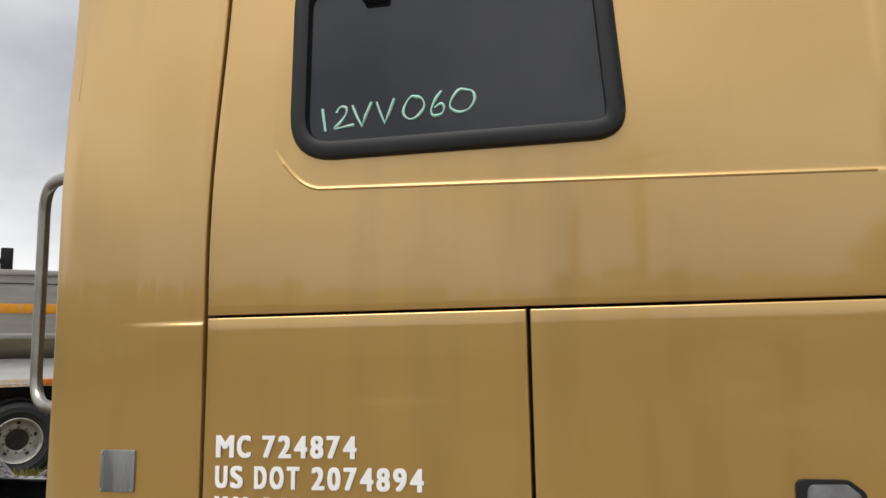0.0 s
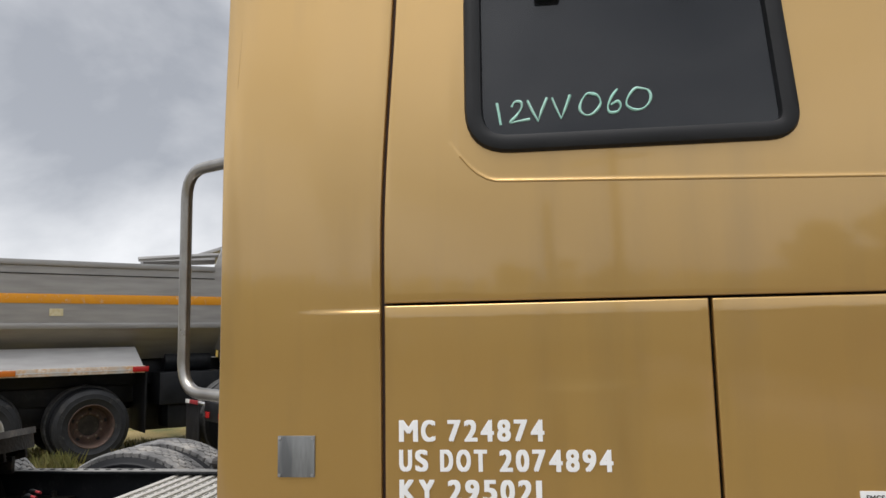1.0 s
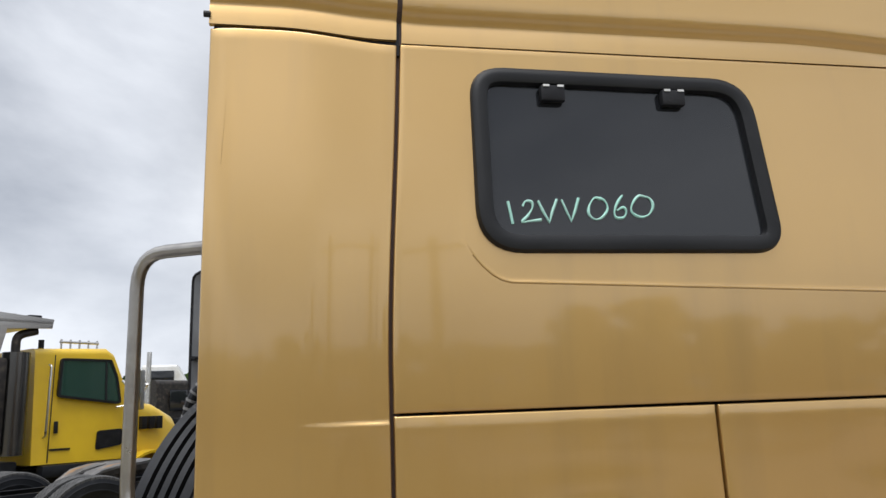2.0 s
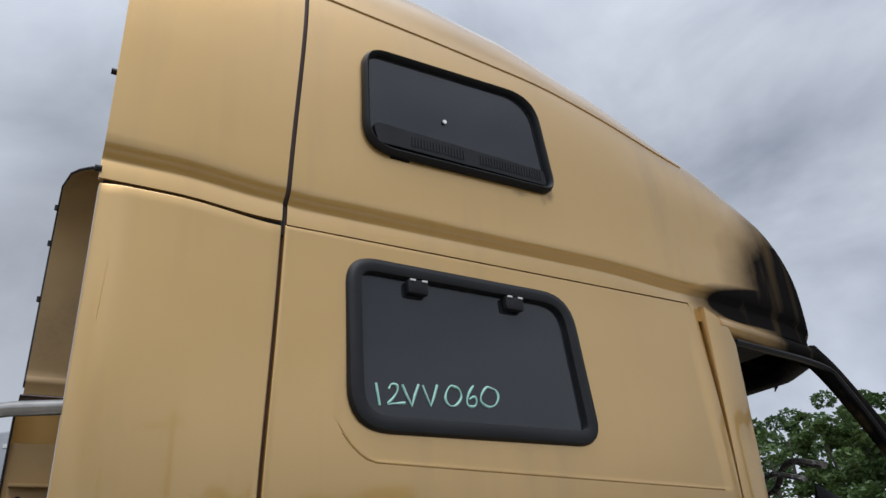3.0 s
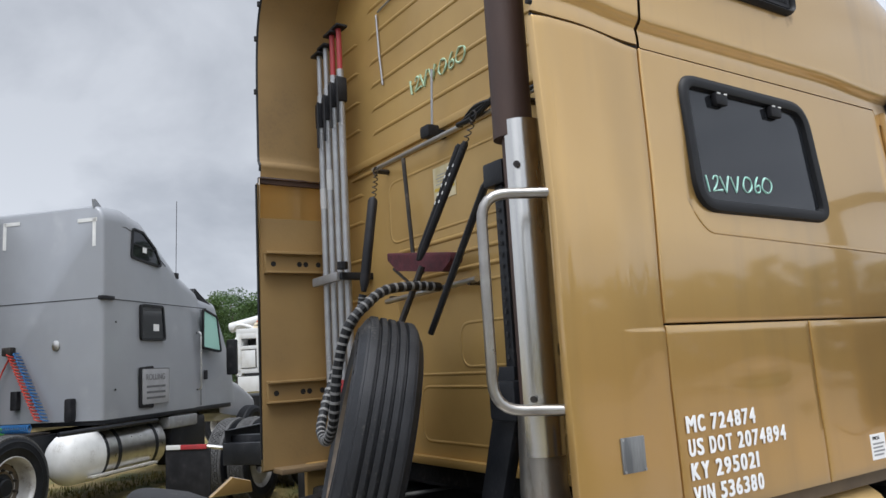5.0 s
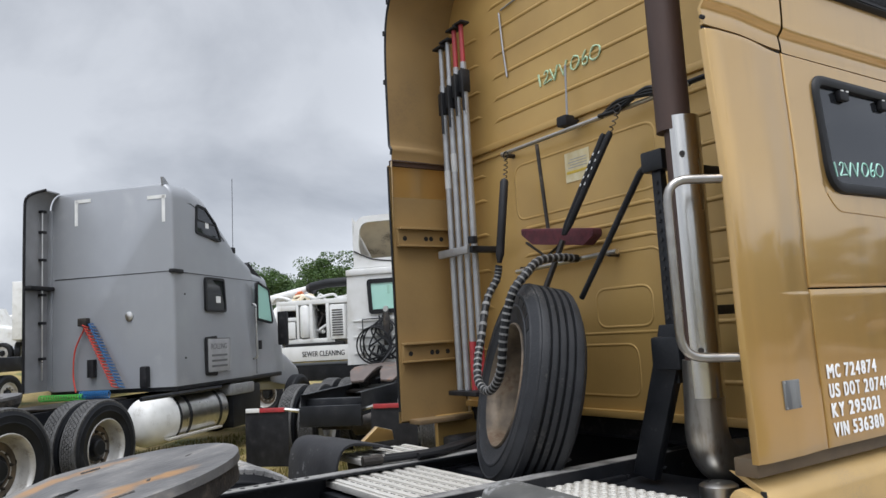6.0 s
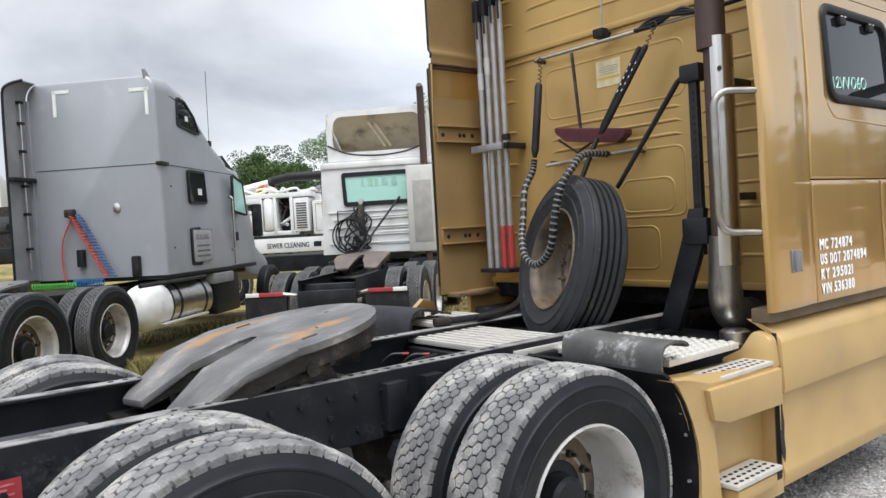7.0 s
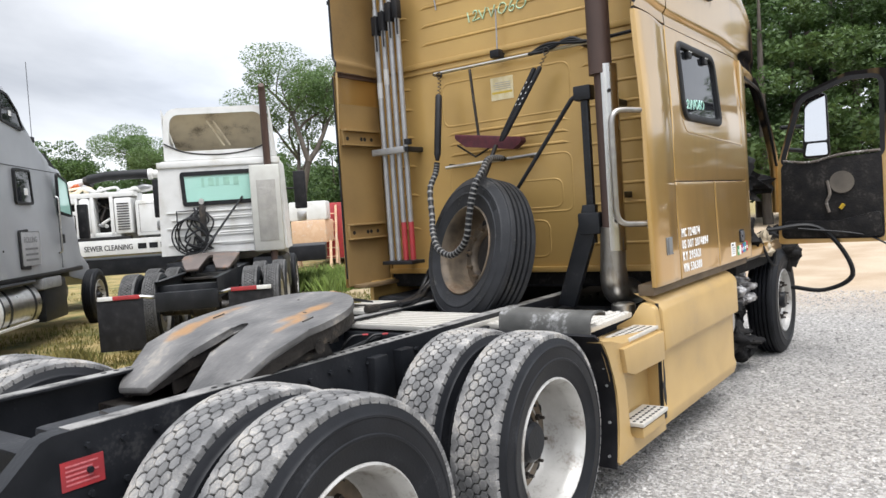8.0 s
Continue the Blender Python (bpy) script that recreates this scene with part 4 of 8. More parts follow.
roof_shell("roof_extender", span(-1.592, -1.064, 18), "gold roof fairing panel behind the sleeper", swept(-1.592), sides=(1,), thickness=0.012)
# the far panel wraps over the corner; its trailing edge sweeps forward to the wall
# browner gold: the shade on the fairing's inner face is mixed into the colour
FAIRING_IN = mat("shaded_fairing_inside", (0.29, 0.19, 0.076), (0.23, 0.15, 0.062), rough=0.55, metal=0.2, scale=2.2, fine=70, bump=0.06, wear=(0.20, 0.13, 0.06), amount=0.25)
rear_edge = lambda y: -1.64 + 0.50 * smoothstep(2.0, 2.38, y)
fx = bmesh.new()
lines = []
for j, (y0, z0) in enumerate(roof_section(-1.2)):
    xe = rear_edge(y0)
    lines.append([Vector((x, 2 * MID - roof_section(x)[j][0], roof_section(x)[j][1] - 0.03 * smoothstep(3.6, 3.88, z0))) for x in span(xe, -1.066, 12)])
grid_ = [[fx.verts.new(p) for p in row] for row in lines]
for a_, b_ in zip(grid_, grid_[1:]):
    for i in range(11):
        fx.faces.new((a_[i], a_[i + 1], b_[i + 1], b_[i]))
bmesh.ops.remove_doubles(fx, verts=fx.verts, dist=1e-4)
wpart("roof_extender", thick(fx, 0.012), FAIRING_IN, gold, "gold roof fairing panel, its inner face toned brown for shade", 60)
trail = [row[0] for row in lines]
wpart("edge_rubber", tube([p for p in trail[2:] if 2 * MID - p.y < 2.22], 0.010, 6), SEAL, gold)
wpart("pale_edge", tube([p for p in trail if 2 * MID - p.y > 2.18], 0.009, 6), mat("pale_fairing_edge", (0.62, 0.58, 0.50), (0.5, 0.46, 0.38), rough=0.5), gold, "pale bare edge of the roof fairing")
for k in (14, 20, 24, 30):
    wpart("bolt", tube([trail[k] + Vector((-0.012, 0, -0.01)), trail[k] + Vector((-0.012, 0, 0.018))], 0.011, 8), BLACK, gold)
js = bmesh.new()
for sd in (1, -1):
    rows = [[js.verts.new((x + seam_shift(SEAM, z), y + 0.014 if sd > 0 else 2 * MID - y - 0.014, z - 0.014 * (z > 3.7))) for y, z in roof_section(-1.05)] for x in (-1.068, -1.043)]
    for i in range(len(rows[0]) - 1):
        js.faces.new((rows[0][i], rows[1][i], rows[1][i + 1], rows[0][i + 1]))
bmesh.ops.remove_doubles(js, verts=js.verts, dist=1e-4)
wpart("joint_strip", js, RUST_PIPE, gold)
wpart("roof_crease", tube([(x, roof_y(x, z) - 0.001, z) for x in span(-0.98, 0.75, 30) for z in [3.615 - 0.075 * (x + 0.98) - 0.13 * smoothstep(-0.1, 0.9, x)]], 0.0045, 6), GOLD, gold)
# back wall with pressed ribs
bw = [(max(y, 1.875), z - 0.012 * (z > 3.8)) for y, z in roof_section(-1.15)][8:]
wall_outline = [(1.875, 1.1)] + bw + [(2 * MID - y, z) for y, z in bw[::-1]] + [(4.195, 1.1)]
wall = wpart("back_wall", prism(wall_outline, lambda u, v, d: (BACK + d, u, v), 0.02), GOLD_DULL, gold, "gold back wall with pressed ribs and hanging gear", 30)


def bead(pts, r=0.011, closed=False):
    return wpart("pressed_rib", tube(pts, r, 6, closed=closed), GOLD_DULL, wall, "", 80)


def ribs(y0, y1, zs):
    for z in zs:
        bead([(BACK + 0.013, y0, z - 0.012), (BACK + 0.0065, y0 - 0.05, z), (BACK + 0.0065, y1 + 0.05, z), (BACK + 0.013, y1, z - 0.012)], 0.014)


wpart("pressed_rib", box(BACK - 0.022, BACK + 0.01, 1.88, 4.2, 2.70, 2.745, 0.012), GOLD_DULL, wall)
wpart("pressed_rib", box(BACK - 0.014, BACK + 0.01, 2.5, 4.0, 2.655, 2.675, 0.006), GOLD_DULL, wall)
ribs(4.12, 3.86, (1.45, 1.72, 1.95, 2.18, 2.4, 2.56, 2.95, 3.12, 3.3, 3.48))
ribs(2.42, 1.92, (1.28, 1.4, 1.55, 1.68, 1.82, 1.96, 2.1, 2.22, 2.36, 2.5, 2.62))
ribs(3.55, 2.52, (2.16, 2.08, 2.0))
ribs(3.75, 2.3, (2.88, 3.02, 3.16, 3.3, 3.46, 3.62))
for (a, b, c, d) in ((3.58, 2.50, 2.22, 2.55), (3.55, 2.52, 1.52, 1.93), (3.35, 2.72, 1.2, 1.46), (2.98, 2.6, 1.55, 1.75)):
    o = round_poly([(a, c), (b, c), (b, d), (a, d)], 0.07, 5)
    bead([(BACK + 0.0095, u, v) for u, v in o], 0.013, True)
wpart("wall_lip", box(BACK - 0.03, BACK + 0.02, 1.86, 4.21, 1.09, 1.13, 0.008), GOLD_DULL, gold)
# far side extender with brackets
fe = bmesh.new()
sheet(span(-1.655, -1.16, 6), [0.0, 0.25, 0.5, 0.75, 1.0], lambda x, t: (x, 4.246 + 0.008 * t, 1.04 + t * 1.63), bm=fe)
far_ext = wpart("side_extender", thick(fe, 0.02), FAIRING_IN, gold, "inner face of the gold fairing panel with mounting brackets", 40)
for z in (2.20, 1.465):
    b = box(-1.63, -1.2, 4.17, 4.236, z + 0.045, z + 0.06, 0.003)
    box(-1.63, -1.2, 4.205, 4.236, z - 0.055, z + 0.047, 0.004, b)
    box(-1.63, -1.2, 4.18, 4.236, z - 0.065, z - 0.053, 0.003, b)
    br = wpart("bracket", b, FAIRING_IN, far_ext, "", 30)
    for dx in (-1.58, -1.42, -1.38, -1.3):
        wpart("bolt_hole", tube([(dx, 4.206, z - 0.01), (dx, 4.2035, z - 0.01)], 0.016, 10), GROOVE, br)
wpart("joint_strip", box(-1.655, -1.17, 4.205, 4.235, 2.66, 2.70, 0.006), RUST_PIPE, far_ext)
wpart("foot_plate", box(-1.60, -1.2, 4.10, 4.24, 1.02, 1.05, 0.008), mat("dirty_brown_plate", (0.16, 0.105, 0.05), (0.10, 0.07, 0.04), rough=0.6, scale=5, wear=(0.3, 0.2, 0.09), amount=0.3), far_ext)
for y in (4.24,):
    wpart("edge_rubber", tube([(-1.66, y, z) for z in span(1.1, 2.66, 4)], 0.007, 6), SEAL, gold)
for z in (2.73, 3.05):
    wpart("bolt", tube([(-1.588, 1.846, z), (-1.606, 1.846, z)], 0.009, 8), BLACK, gold)


# windows of the sleeper
def sleeper_window(name, outline, y_of, seal_w, label):
    mid = shrink(outline, seal_w * 0.5)
    inn = shrink(outline, seal_w)
    bm = bmesh.new()
    rows = [(outline, 0.0), (shrink(outline, 0.006), -0.014), (mid, -0.02), (shrink(outline, seal_w * 0.9), -0.012), (inn, 0.012), (inn, 0.04), (outline, 0.03)]
    g = [[bm.verts.new((u, y_of(v) + d, v)) for u, v in o] for o, d in rows]
    n = len(outline)
    for a, b in zip(g, g[1:] + g[:1]):
        for i in range(n):
            bm.faces.new((a[i], a[(i + 1) % n], b[(i + 1) % n], b[i]))
    seal = wpart(name, bm, SEAL, gold, label, 50)
    pane = shrink(outline, seal_w * 0.93)
    wpart("pane", prism(pane, lambda u, v, d: (u, y_of(v) + 0.006 + d, v), 0.006), WINDOW, seal, "dark tinted glass", 30)
    wpart("blind", prism(shrink(outline, seal_w * 0.6), lambda u, v, d: (u, y_of(v) + 0.05 + d, v), 0.004), BURNT, seal, "", 30)
    return seal


low = sleeper_window("sleeper_window", LOWWIN, side_y, 0.052, "dark sleeper window in a thick black rubber seal, marked in green")
for x in (-0.652, -0.287):
    h = wpart("hinge", box(x - 0.036, x + 0.036, side_y(2.54) - 0.022, side_y(2.54) + 0.004, 2.508, 2.556, 0.008), BLACK, low)
    for dx in (-0.02, 0.022):
        wpart("bright_clip", box(x + dx - 0.009, x + dx + 0.009, side_y(2.55) - 0.025, side_y(2.55) - 0.021, 2.549, 2.555), REFLECT, low)
yu = lambda z: roof_y(-0.4, z) - 0.012
upw = sleeper_window("sleeper_window", UPWIN, yu, 0.021, "dark upper sleeper window with a vent grille in black frame")
wpart("vent_strip", prism(round_poly([(-0.785, 3.028), (-0.09, 3.028), (-0.10, 3.09), (-0.805, 3.105)], 0.02, 3), lambda u, v, d: (u, yu(v) - 0.004 + d, v), 0.012), BLACK, upw)
for i in range(46):
    x = -0.66 + i * 0.012
    if abs(x + 0.42) > 0.03:
        wpart("vent_slat", box(x, x + 0.005, yu(3.065) - 0.007, yu(3.065) - 0.004, 3.045, 3.082), SEAL, upw, "", 0)
wpart("latch_spot", tube([(-0.52, yu(3.2) + 0.004, 3.19), (-0.52, yu(3.2), 3.19)], 0.008, 10), LETTER, upw)

# hand-written stock number on the glass, and a faint one on the back wall
STROKES = {"1": [(0.2, 1), (0.5, 0.5), (0.8, 0)], "2": [(0.08, 0.75), (0.25, 0.98), (0.55, 0.95), (0.6, 0.7), (0.35, 0.35), (0.02, 0.06), (0.4, 0.1), (1.0, 0.16)],
           "V": [(0.0, 0.96), (0.2, 0.5), (0.5, 0.0), (0.72, 0.45), (1.0, 1.04)], "0": [(0.72, 0.93), (0.4, 0.98), (0.1, 0.62), (0.06, 0.25), (0.35, 0.02), (0.72, 0.12), (0.97, 0.5), (0.9, 0.85), (0.6, 0.99)],
           "6": [(0.72, 1.05), (0.35, 0.72), (0.08, 0.3), (0.25, 0.02), (0.7, 0.05), (0.92, 0.3), (0.7, 0.5), (0.3, 0.36)]}
MARKS = (("1", 0.0, 0.014), ("2", 0.038, 0.056), ("V", 0.088, 0.052), ("V", 0.154, 0.05), ("0", 0.226, 0.06), ("6", 0.300, 0.044), ("0", 0.352, 0.07))


def written(u0, v0, size, h, to3, material, parent, rise, r):
    """Quick marker strokes, each swelling and thinning along its way."""
    rnd = random.Random(17)
    for ch, du, w in MARKS:
        q = [(u0 + size * (du + w * a + rnd.uniform(-0.0015, 0.0015)), v0 + size * rise * du + h * b) for a, b in STROKES[ch]]
        sm = smooth_path([to3(u, v) for u, v in q], 5) if ch in "026" else [Vector(to3(u, v)) for u, v in q]
        wob = rnd.uniform(0, 6)
        wpart("handwriting", tube(sm, [r * (1 + 0.3 * math.sin(wob + 0.5 * i)) for i in range(len(sm))], 6), material, parent, "", 60)


written(-0.803, 2.150, 1.0, 0.064, lambda u, v: (u, side_y(v) + 0.0055, v), MARKER, low, 0.062, 0.0034)
written(-3.30, 2.965, 1.19, 0.075, lambda u, v: (BACK - 0.006, -u, v), MARKER_FAINT, wall, 0.03, 0.005)

# lettering, plate, latch and stickers
GLYPH_W = {"M": 0.052, "1": 0.015, "I": 0.014, "C": 0.039, "O": 0.040, "N": 0.042, "V": 0.041, "K": 0.042, "Y": 0.041, " ": 0.016}


def condensed(text, word):
    """One word of a line of heavy condensed letters, each glyph set to its own narrow width."""
    row, u, at = bmesh.new(), 0.0, 0
    for ch in text:
        at += ch == " "
        w = GLYPH_W.get(ch, 0.036)
        if ch != " " and at == word:
            cu = bpy.data.curves.new("glyph", "FONT")
            cu.body, cu.size, cu.extrude = ch, 0.079, 0.0005
            tmp = bpy.data.objects.new("glyph", cu)
            scene.collection.objects.link(tmp)
            bpy.context.view_layer.update()
            me = bpy.data.meshes.new_from_object(tmp.evaluated_get(bpy.context.evaluated_depsgraph_get()))
            bpy.data.objects.remove(tmp)
            bpy.data.curves.remove(cu)
            base = [v.co.copy() for v in me.vertices]
            x0, x1 = min(c.x for c in base), max(c.x for c in base)
            y0, y1 = min(c.y for c in base), max(c.y for c in base)
            b = 0.0032 if ch not in "I1" else 0.001
            for k, (du, dv) in enumerate(((0, 0), (-1, -0.45), (1, -0.45), (-1, 0.45), (1, 0.45))):
                for v, c in zip(me.vertices, base):
                    v.co = (u + b + (c.x - x0) / (x1 - x0) * (w - 2 * b) + du * b, 0.003 + (c.y - y0) / (y1 - y0) * 0.05 + dv * b, c.z - 0.0002 * k)
                row.from_mesh(me)
            bpy.data.meshes.remove(me)
        u += w + 0.0085
    row.transform(ON_SIDE(0, 0, 0))
    return row


for i, (t, wd) in enumerate((("MC 724874", 0.383), ("US DOT 2074894", 0.555), ("KY 295021", 0.372), ("VIN 536380", 0.385))):
    zb = 1.298 - 0.0765 * i - GZ
    total = sum(GLYPH_W.get(ch, 0.036) + 0.0085 for ch in t) - 0.0085
    for word in range(len(t.split())):
        ob = link("lettering", condensed(t, word), LETTER, gold, "", 0, None, True)
        front = max(v.co.y for v in ob.data.vertices)
        shift = gold.matrix_world.inverted() @ ON_SIDE(0, 0, 0).to_translation()
        for v in ob.data.vertices:
            v.co.x = -1.083 - BACK + (v.co.x - shift.x) * wd / total
            v.co.z = zb + (v.co.z - shift.z - 0.0016) * 1.058
            v.co.y = side_y(zb + GZ) - MID - 0.0022 + (v.co.y - front)
        ob["label"] = "white vinyl registration lettering"
pl = wpart("steel_plate", box(-1.411, -1.309, side_y(1.26) - 0.019, side_y(1.26) - 0.011, 1.208, 1.316, 0.002), mat("streaked_plate", (0.30, 0.31, 0.31), (0.13, 0.135, 0.14), rough=0.5, metal=0.45, scale=30, fine=120, stretch=(1, 1, 0.12)), gold, "small riveted steel plate")
for x in (-1.405, -1.315):
    for z in (1.214, 1.31):
        wpart("rivet", tube([(x, side_y(z) - 0.018, z), (x, side_y(z) - 0.022, z)], 0.0042, 8), ZINC, pl)
lt = wpart("latch", prism(round_poly([(0.312, 1.165), (0.40, 1.162), (0.448, 1.19), (0.455, 1.24), (0.42, 1.268), (0.312, 1.268)], 0.018, 4), lambda u, v, d: (u, side_y(v) - 0.010 + d, v), 0.014, bevel=0.004), BLACK, gold, "dark grey metal latch with a key hole")
wpart("latch_face", prism(round_poly([(0.328, 1.178), (0.395, 1.174), (0.436, 1.198), (0.443, 1.236), (0.415, 1.26), (0.335, 1.258)], 0.018, 4), lambda u, v, d: (u, side_y(v) - 0.014 + d, v), 0.008, bevel=0.002), mat("worn_latch_metal", (0.20, 0.20, 0.21), (0.13, 0.13, 0.135), rough=0.4, metal=0.6, scale=30), lt)
wpart("key_hole", box(0.345, 0.375, side_y(1.2) - 0.0165, side_y(1.2) - 0.012, 1.203, 1.226, 0.003), GROOVE, lt)
st = wpart("sticker", box(0.06, 0.175, side_y(1.13) - 0.0032, side_y(1.13), 1.075, 1.178), LETTER, gold, "white paper inspection sticker")
lettering("lettering", "FMCSA", gold, ON_SIDE(0.072, 1.155, side_y(1.13) - 0.0045), 0.02, 0.9, BLACK)
for i in range(4):
    wpart("print_bar", box(0.072, 0.15 + 0.012 * (i % 2), side_y(1.13) - 0.004, side_y(1.13) - 0.0032, 1.09 + i * 0.015, 1.097 + i * 0.015), SIGN, st)
FLAG = [mat("sticker_green", (0.03, 0.32, 0.12), bump=0), LETTER, mat("sticker_red", (0.5, 0.03, 0.05), bump=0), mat("sticker_blue", (0.03, 0.16, 0.45), bump=0), mat("sticker_teal", (0.05, 0.35, 0.3), bump=0)]
for i, c in enumerate((0, 1, 2, 3, 4, 2)):
    x = 0.235 + i * 0.052
    s1 = wpart("sticker", box(x, x + 0.05, side_y(1.12) - 0.0032, side_y(1.12), 1.07 + 0.003 * i, 1.14 + 0.005 * i), FLAG[c], gold, "coloured permit sticker")
    if c != 1:
        wpart("print_mark", box(x + 0.014, x + 0.036, side_y(1.12) - 0.004, side_y(1.12) - 0.0032, 1.092 + 0.003 * i, 1.116 + 0.003 * i), LETTER, s1)

# exhaust stack
SX, SY = -1.445, 2.115
stack = wpart("exhaust_pipe", tube([(SX - 0.016, SY + 0.02, z) for z in (2.36, 2.8, 3.4, 4.32)], 0.073, 24), RUST_PIPE, gold, "brown rusted exhaust pipe with chrome heat shield")
STEEL = mat("heat_stained_steel", (0.26, 0.245, 0.22), (0.40, 0.385, 0.36), rough=0.3, metal=0.9, scale=5, fine=50, bump=0.05, wear=(0.14, 0.10, 0.07), amount=0.35, stretch=(1, 1, 0.25))
wpart("muffler", tube([(SX, SY, 1.36), (SX, SY, 2.3), (SX, SY, 2.375), (SX, SY, 2.41)], [0.068, 0.068, 0.068, 0.066], 28), RUST_PIPE, stack, "rust-brown silencer pipe", 40)
sh = bmesh.new()
sheet([radians(a) for a in (184, 185, 200, 220, 240, 260, 280, 300, 319, 320)], [1.25, 2.415], lambda a, z: (SX + (0.079 if 185 <= round(a * 57.29578) <= 319 else 0.069) * math.cos(a), SY + (0.079 if 185 <= round(a * 57.29578) <= 319 else 0.069) * math.sin(a), z), bm=sh)
wpart("heat_shield", thick(sh, 0.004), mat("brushed_shield", (0.60, 0.59, 0.56), (0.48, 0.46, 0.43), rough=0.24, metal=1.0, scale=4, fine=50, bump=0.04, stretch=(1, 1, 0.2), wear=(0.3, 0.25, 0.2), amount=0.2), stack, "polished half-round heat shield", 50)
for z in (1.44, 2.245):
    wpart("bolt", tube([(SX - 0.062, SY - 0.046, z), (SX - 0.075, SY - 0.056, z)], 0.012, 8), GREASE, stack)
el = round_path([(SX + 0.002, SY + 0.002, 1.40), (SX + 0.01, SY + 0.03, 0.965), (SX + 0.42, SY + 0.05, 0.95)], 0.2, 10)
wpart("elbow", tube(el, [0.0795 + 0.015 * min(1.0, i / 7) for i in range(len(el))], 26), STEEL, stack, "heat-stained steel elbow", 40)
for z in (1.6, 2.2):
    wpart("stack_bracket", box(SX, BACK, SY - 0.02, SY + 0.02, z - 0.02, z + 0.02, 0.004), CHASSIS, stack)

# grab handle
gp = round_path([(-1.555, 1.832, 2.09), (-1.765, 1.955, 2.095), (-1.765, 1.955, 1.425), (-1.545, 1.832, 1.414)], 0.09, 6)
grab = wpart("grab_handle", tube(gp, 0.0175, 14), TUBE, gold, "bent polished tube grab handle", 60)
for z in (2.09, 1.414):
    wpart("foot", box(-1.575, -1.545, 1.826, 1.848, z - 0.025, z + 0.025, 0.006), DULLCHROME, grab)

# skirts, fender and steps


def skirt(name, x0, x1, prof, label):
    us, n = edged(x0, x1, 0.12), len(prof)
    bm = bmesh.new()
    g = [[bm.verts.new((x - 0.15 * (0.97 - z) * ((x - x0) / (x1 - x0)) ** 5, y + dx * 1.5, z)) for y, z in prof] for x, dx in us]
    for i in range(len(us) - 1):
        for j in range(n - 1):
            bm.faces.new((g[i][j], g[i + 1][j], g[i + 1][j + 1], g[i][j + 1]))
    return wpart(name, bm, GOLD_PLASTIC, gold, label, 28)


skirt("side_skirt", -1.545, 0.13, [(1.92, 0.99), (1.88, 0.967), (1.82, 0.93), (1.797, 0.90), (1.79, 0.88), (1.78, 0.66), (1.784, 0.645), (1.80, 0.636), (1.818, 0.630), (1.822, 0.60), (1.812, 0.30), (1.800, 0.265), (1.798, 0.24), (1.812, 0.185), (1.85, 0.165), (1.9, 0.16)], "long gold side skirt with a pressed line")
wpart("sill_strip", box(-1.56, 0.6, 1.83, 1.93, 0.975, 1.045, 0.008), mat("sill_brown", (0.13, 0.09, 0.05), (0.09, 0.065, 0.04), rough=0.6), gold)
# rear fender piece round the step recess, its rear edge following the wheel
ARCH = [(-2.278, 0.185), (-2.262, 0.27), (-2.25, 0.36), (-2.246, 0.46), (-2.258, 0.56), (-2.285, 0.66), (-2.328, 0.75), (-2.385, 0.825), (-2.425, 0.862)]
fo = [(-1.56, 0.788), (-2.16, 0.788), (-2.3, 0.835)] + ARCH[::-1] + [(-2.26, 0.165), (-1.56, 0.165), (-1.56, 0.26), (-2.08, 0.26), (-2.11, 0.29), (-2.15, 0.58), (-2.13, 0.61), (-1.56, 0.61)]
fen = wpart("rear_fender", prism(fo, lambda u, v, d: (u, 1.80 + d, v), 0.03, bevel=0.007), GOLD_PLASTIC, gold, "gold fender panel with step recess", 40)
wpart("recess_return", box(-1.561, -1.552, 1.834, 1.925, 0.2, 0.80), GOLD_PLASTIC, fen)
wpart("fender_gap", box(-1.556, -1.547, 1.812, 1.832, 0.18, 0.93), GROOVE, fen, "dark gap beside the fender")
wpart("recess_panel", box(-2.16, -1.5, 1.90, 1.92, 0.24, 0.66, 0.004), GOLD_PLASTIC, fen)
wpart("recess_end", prism([(-2.12, 0.27), (-2.16, 0.62), (-2.13, 0.63), (-2.09, 0.27)], lambda u, v, d: (u, 1.805 + d, v), 0.11), GOLD_PLASTIC, fen)
wpart("step_panel", prism([(-2.2, 0.776), (-1.585, 0.772), (-1.585, 0.60), (-2.06, 0.608), (-2.165, 0.64)], lambda u, v, d: (u, 1.772 + d, v), 0.04, bevel=0.012), GOLD_PLASTIC, fen, "", 40)
ft = prism([(-1.56, 1.802), (-2.13, 1.802), (-2.42, 1.802), (-2.40, 1.93), (-2.2, 2.02), (-1.56, 2.02)], lambda u, v, d: (u, v, 0.774 + d + 0.07 * smoothstep(-2.16, -2.42, u)), 0.016, bevel=0.005)
wpart("fender_top", ft, GOLD_PLASTIC, fen, "", 40)
horn_edge = round_poly([(1.797, 0.775), (1.812, 0.915), (1.895, 0.945), (1.955, 0.85), (2.05, 0.80), (2.05, 0.775)], [0.005, 0.03, 0.03, 0.05, 0.01, 0.005], 4)
wpart("fender_horn", prism(horn_edge, lambda u, v, d: (-1.558 - d - 0.02 * (0.95 - v) / 0.17 * (d > 0.03), u, v), 0.055, bevel=0.006), GOLD_PLASTIC, fen, "", 40)


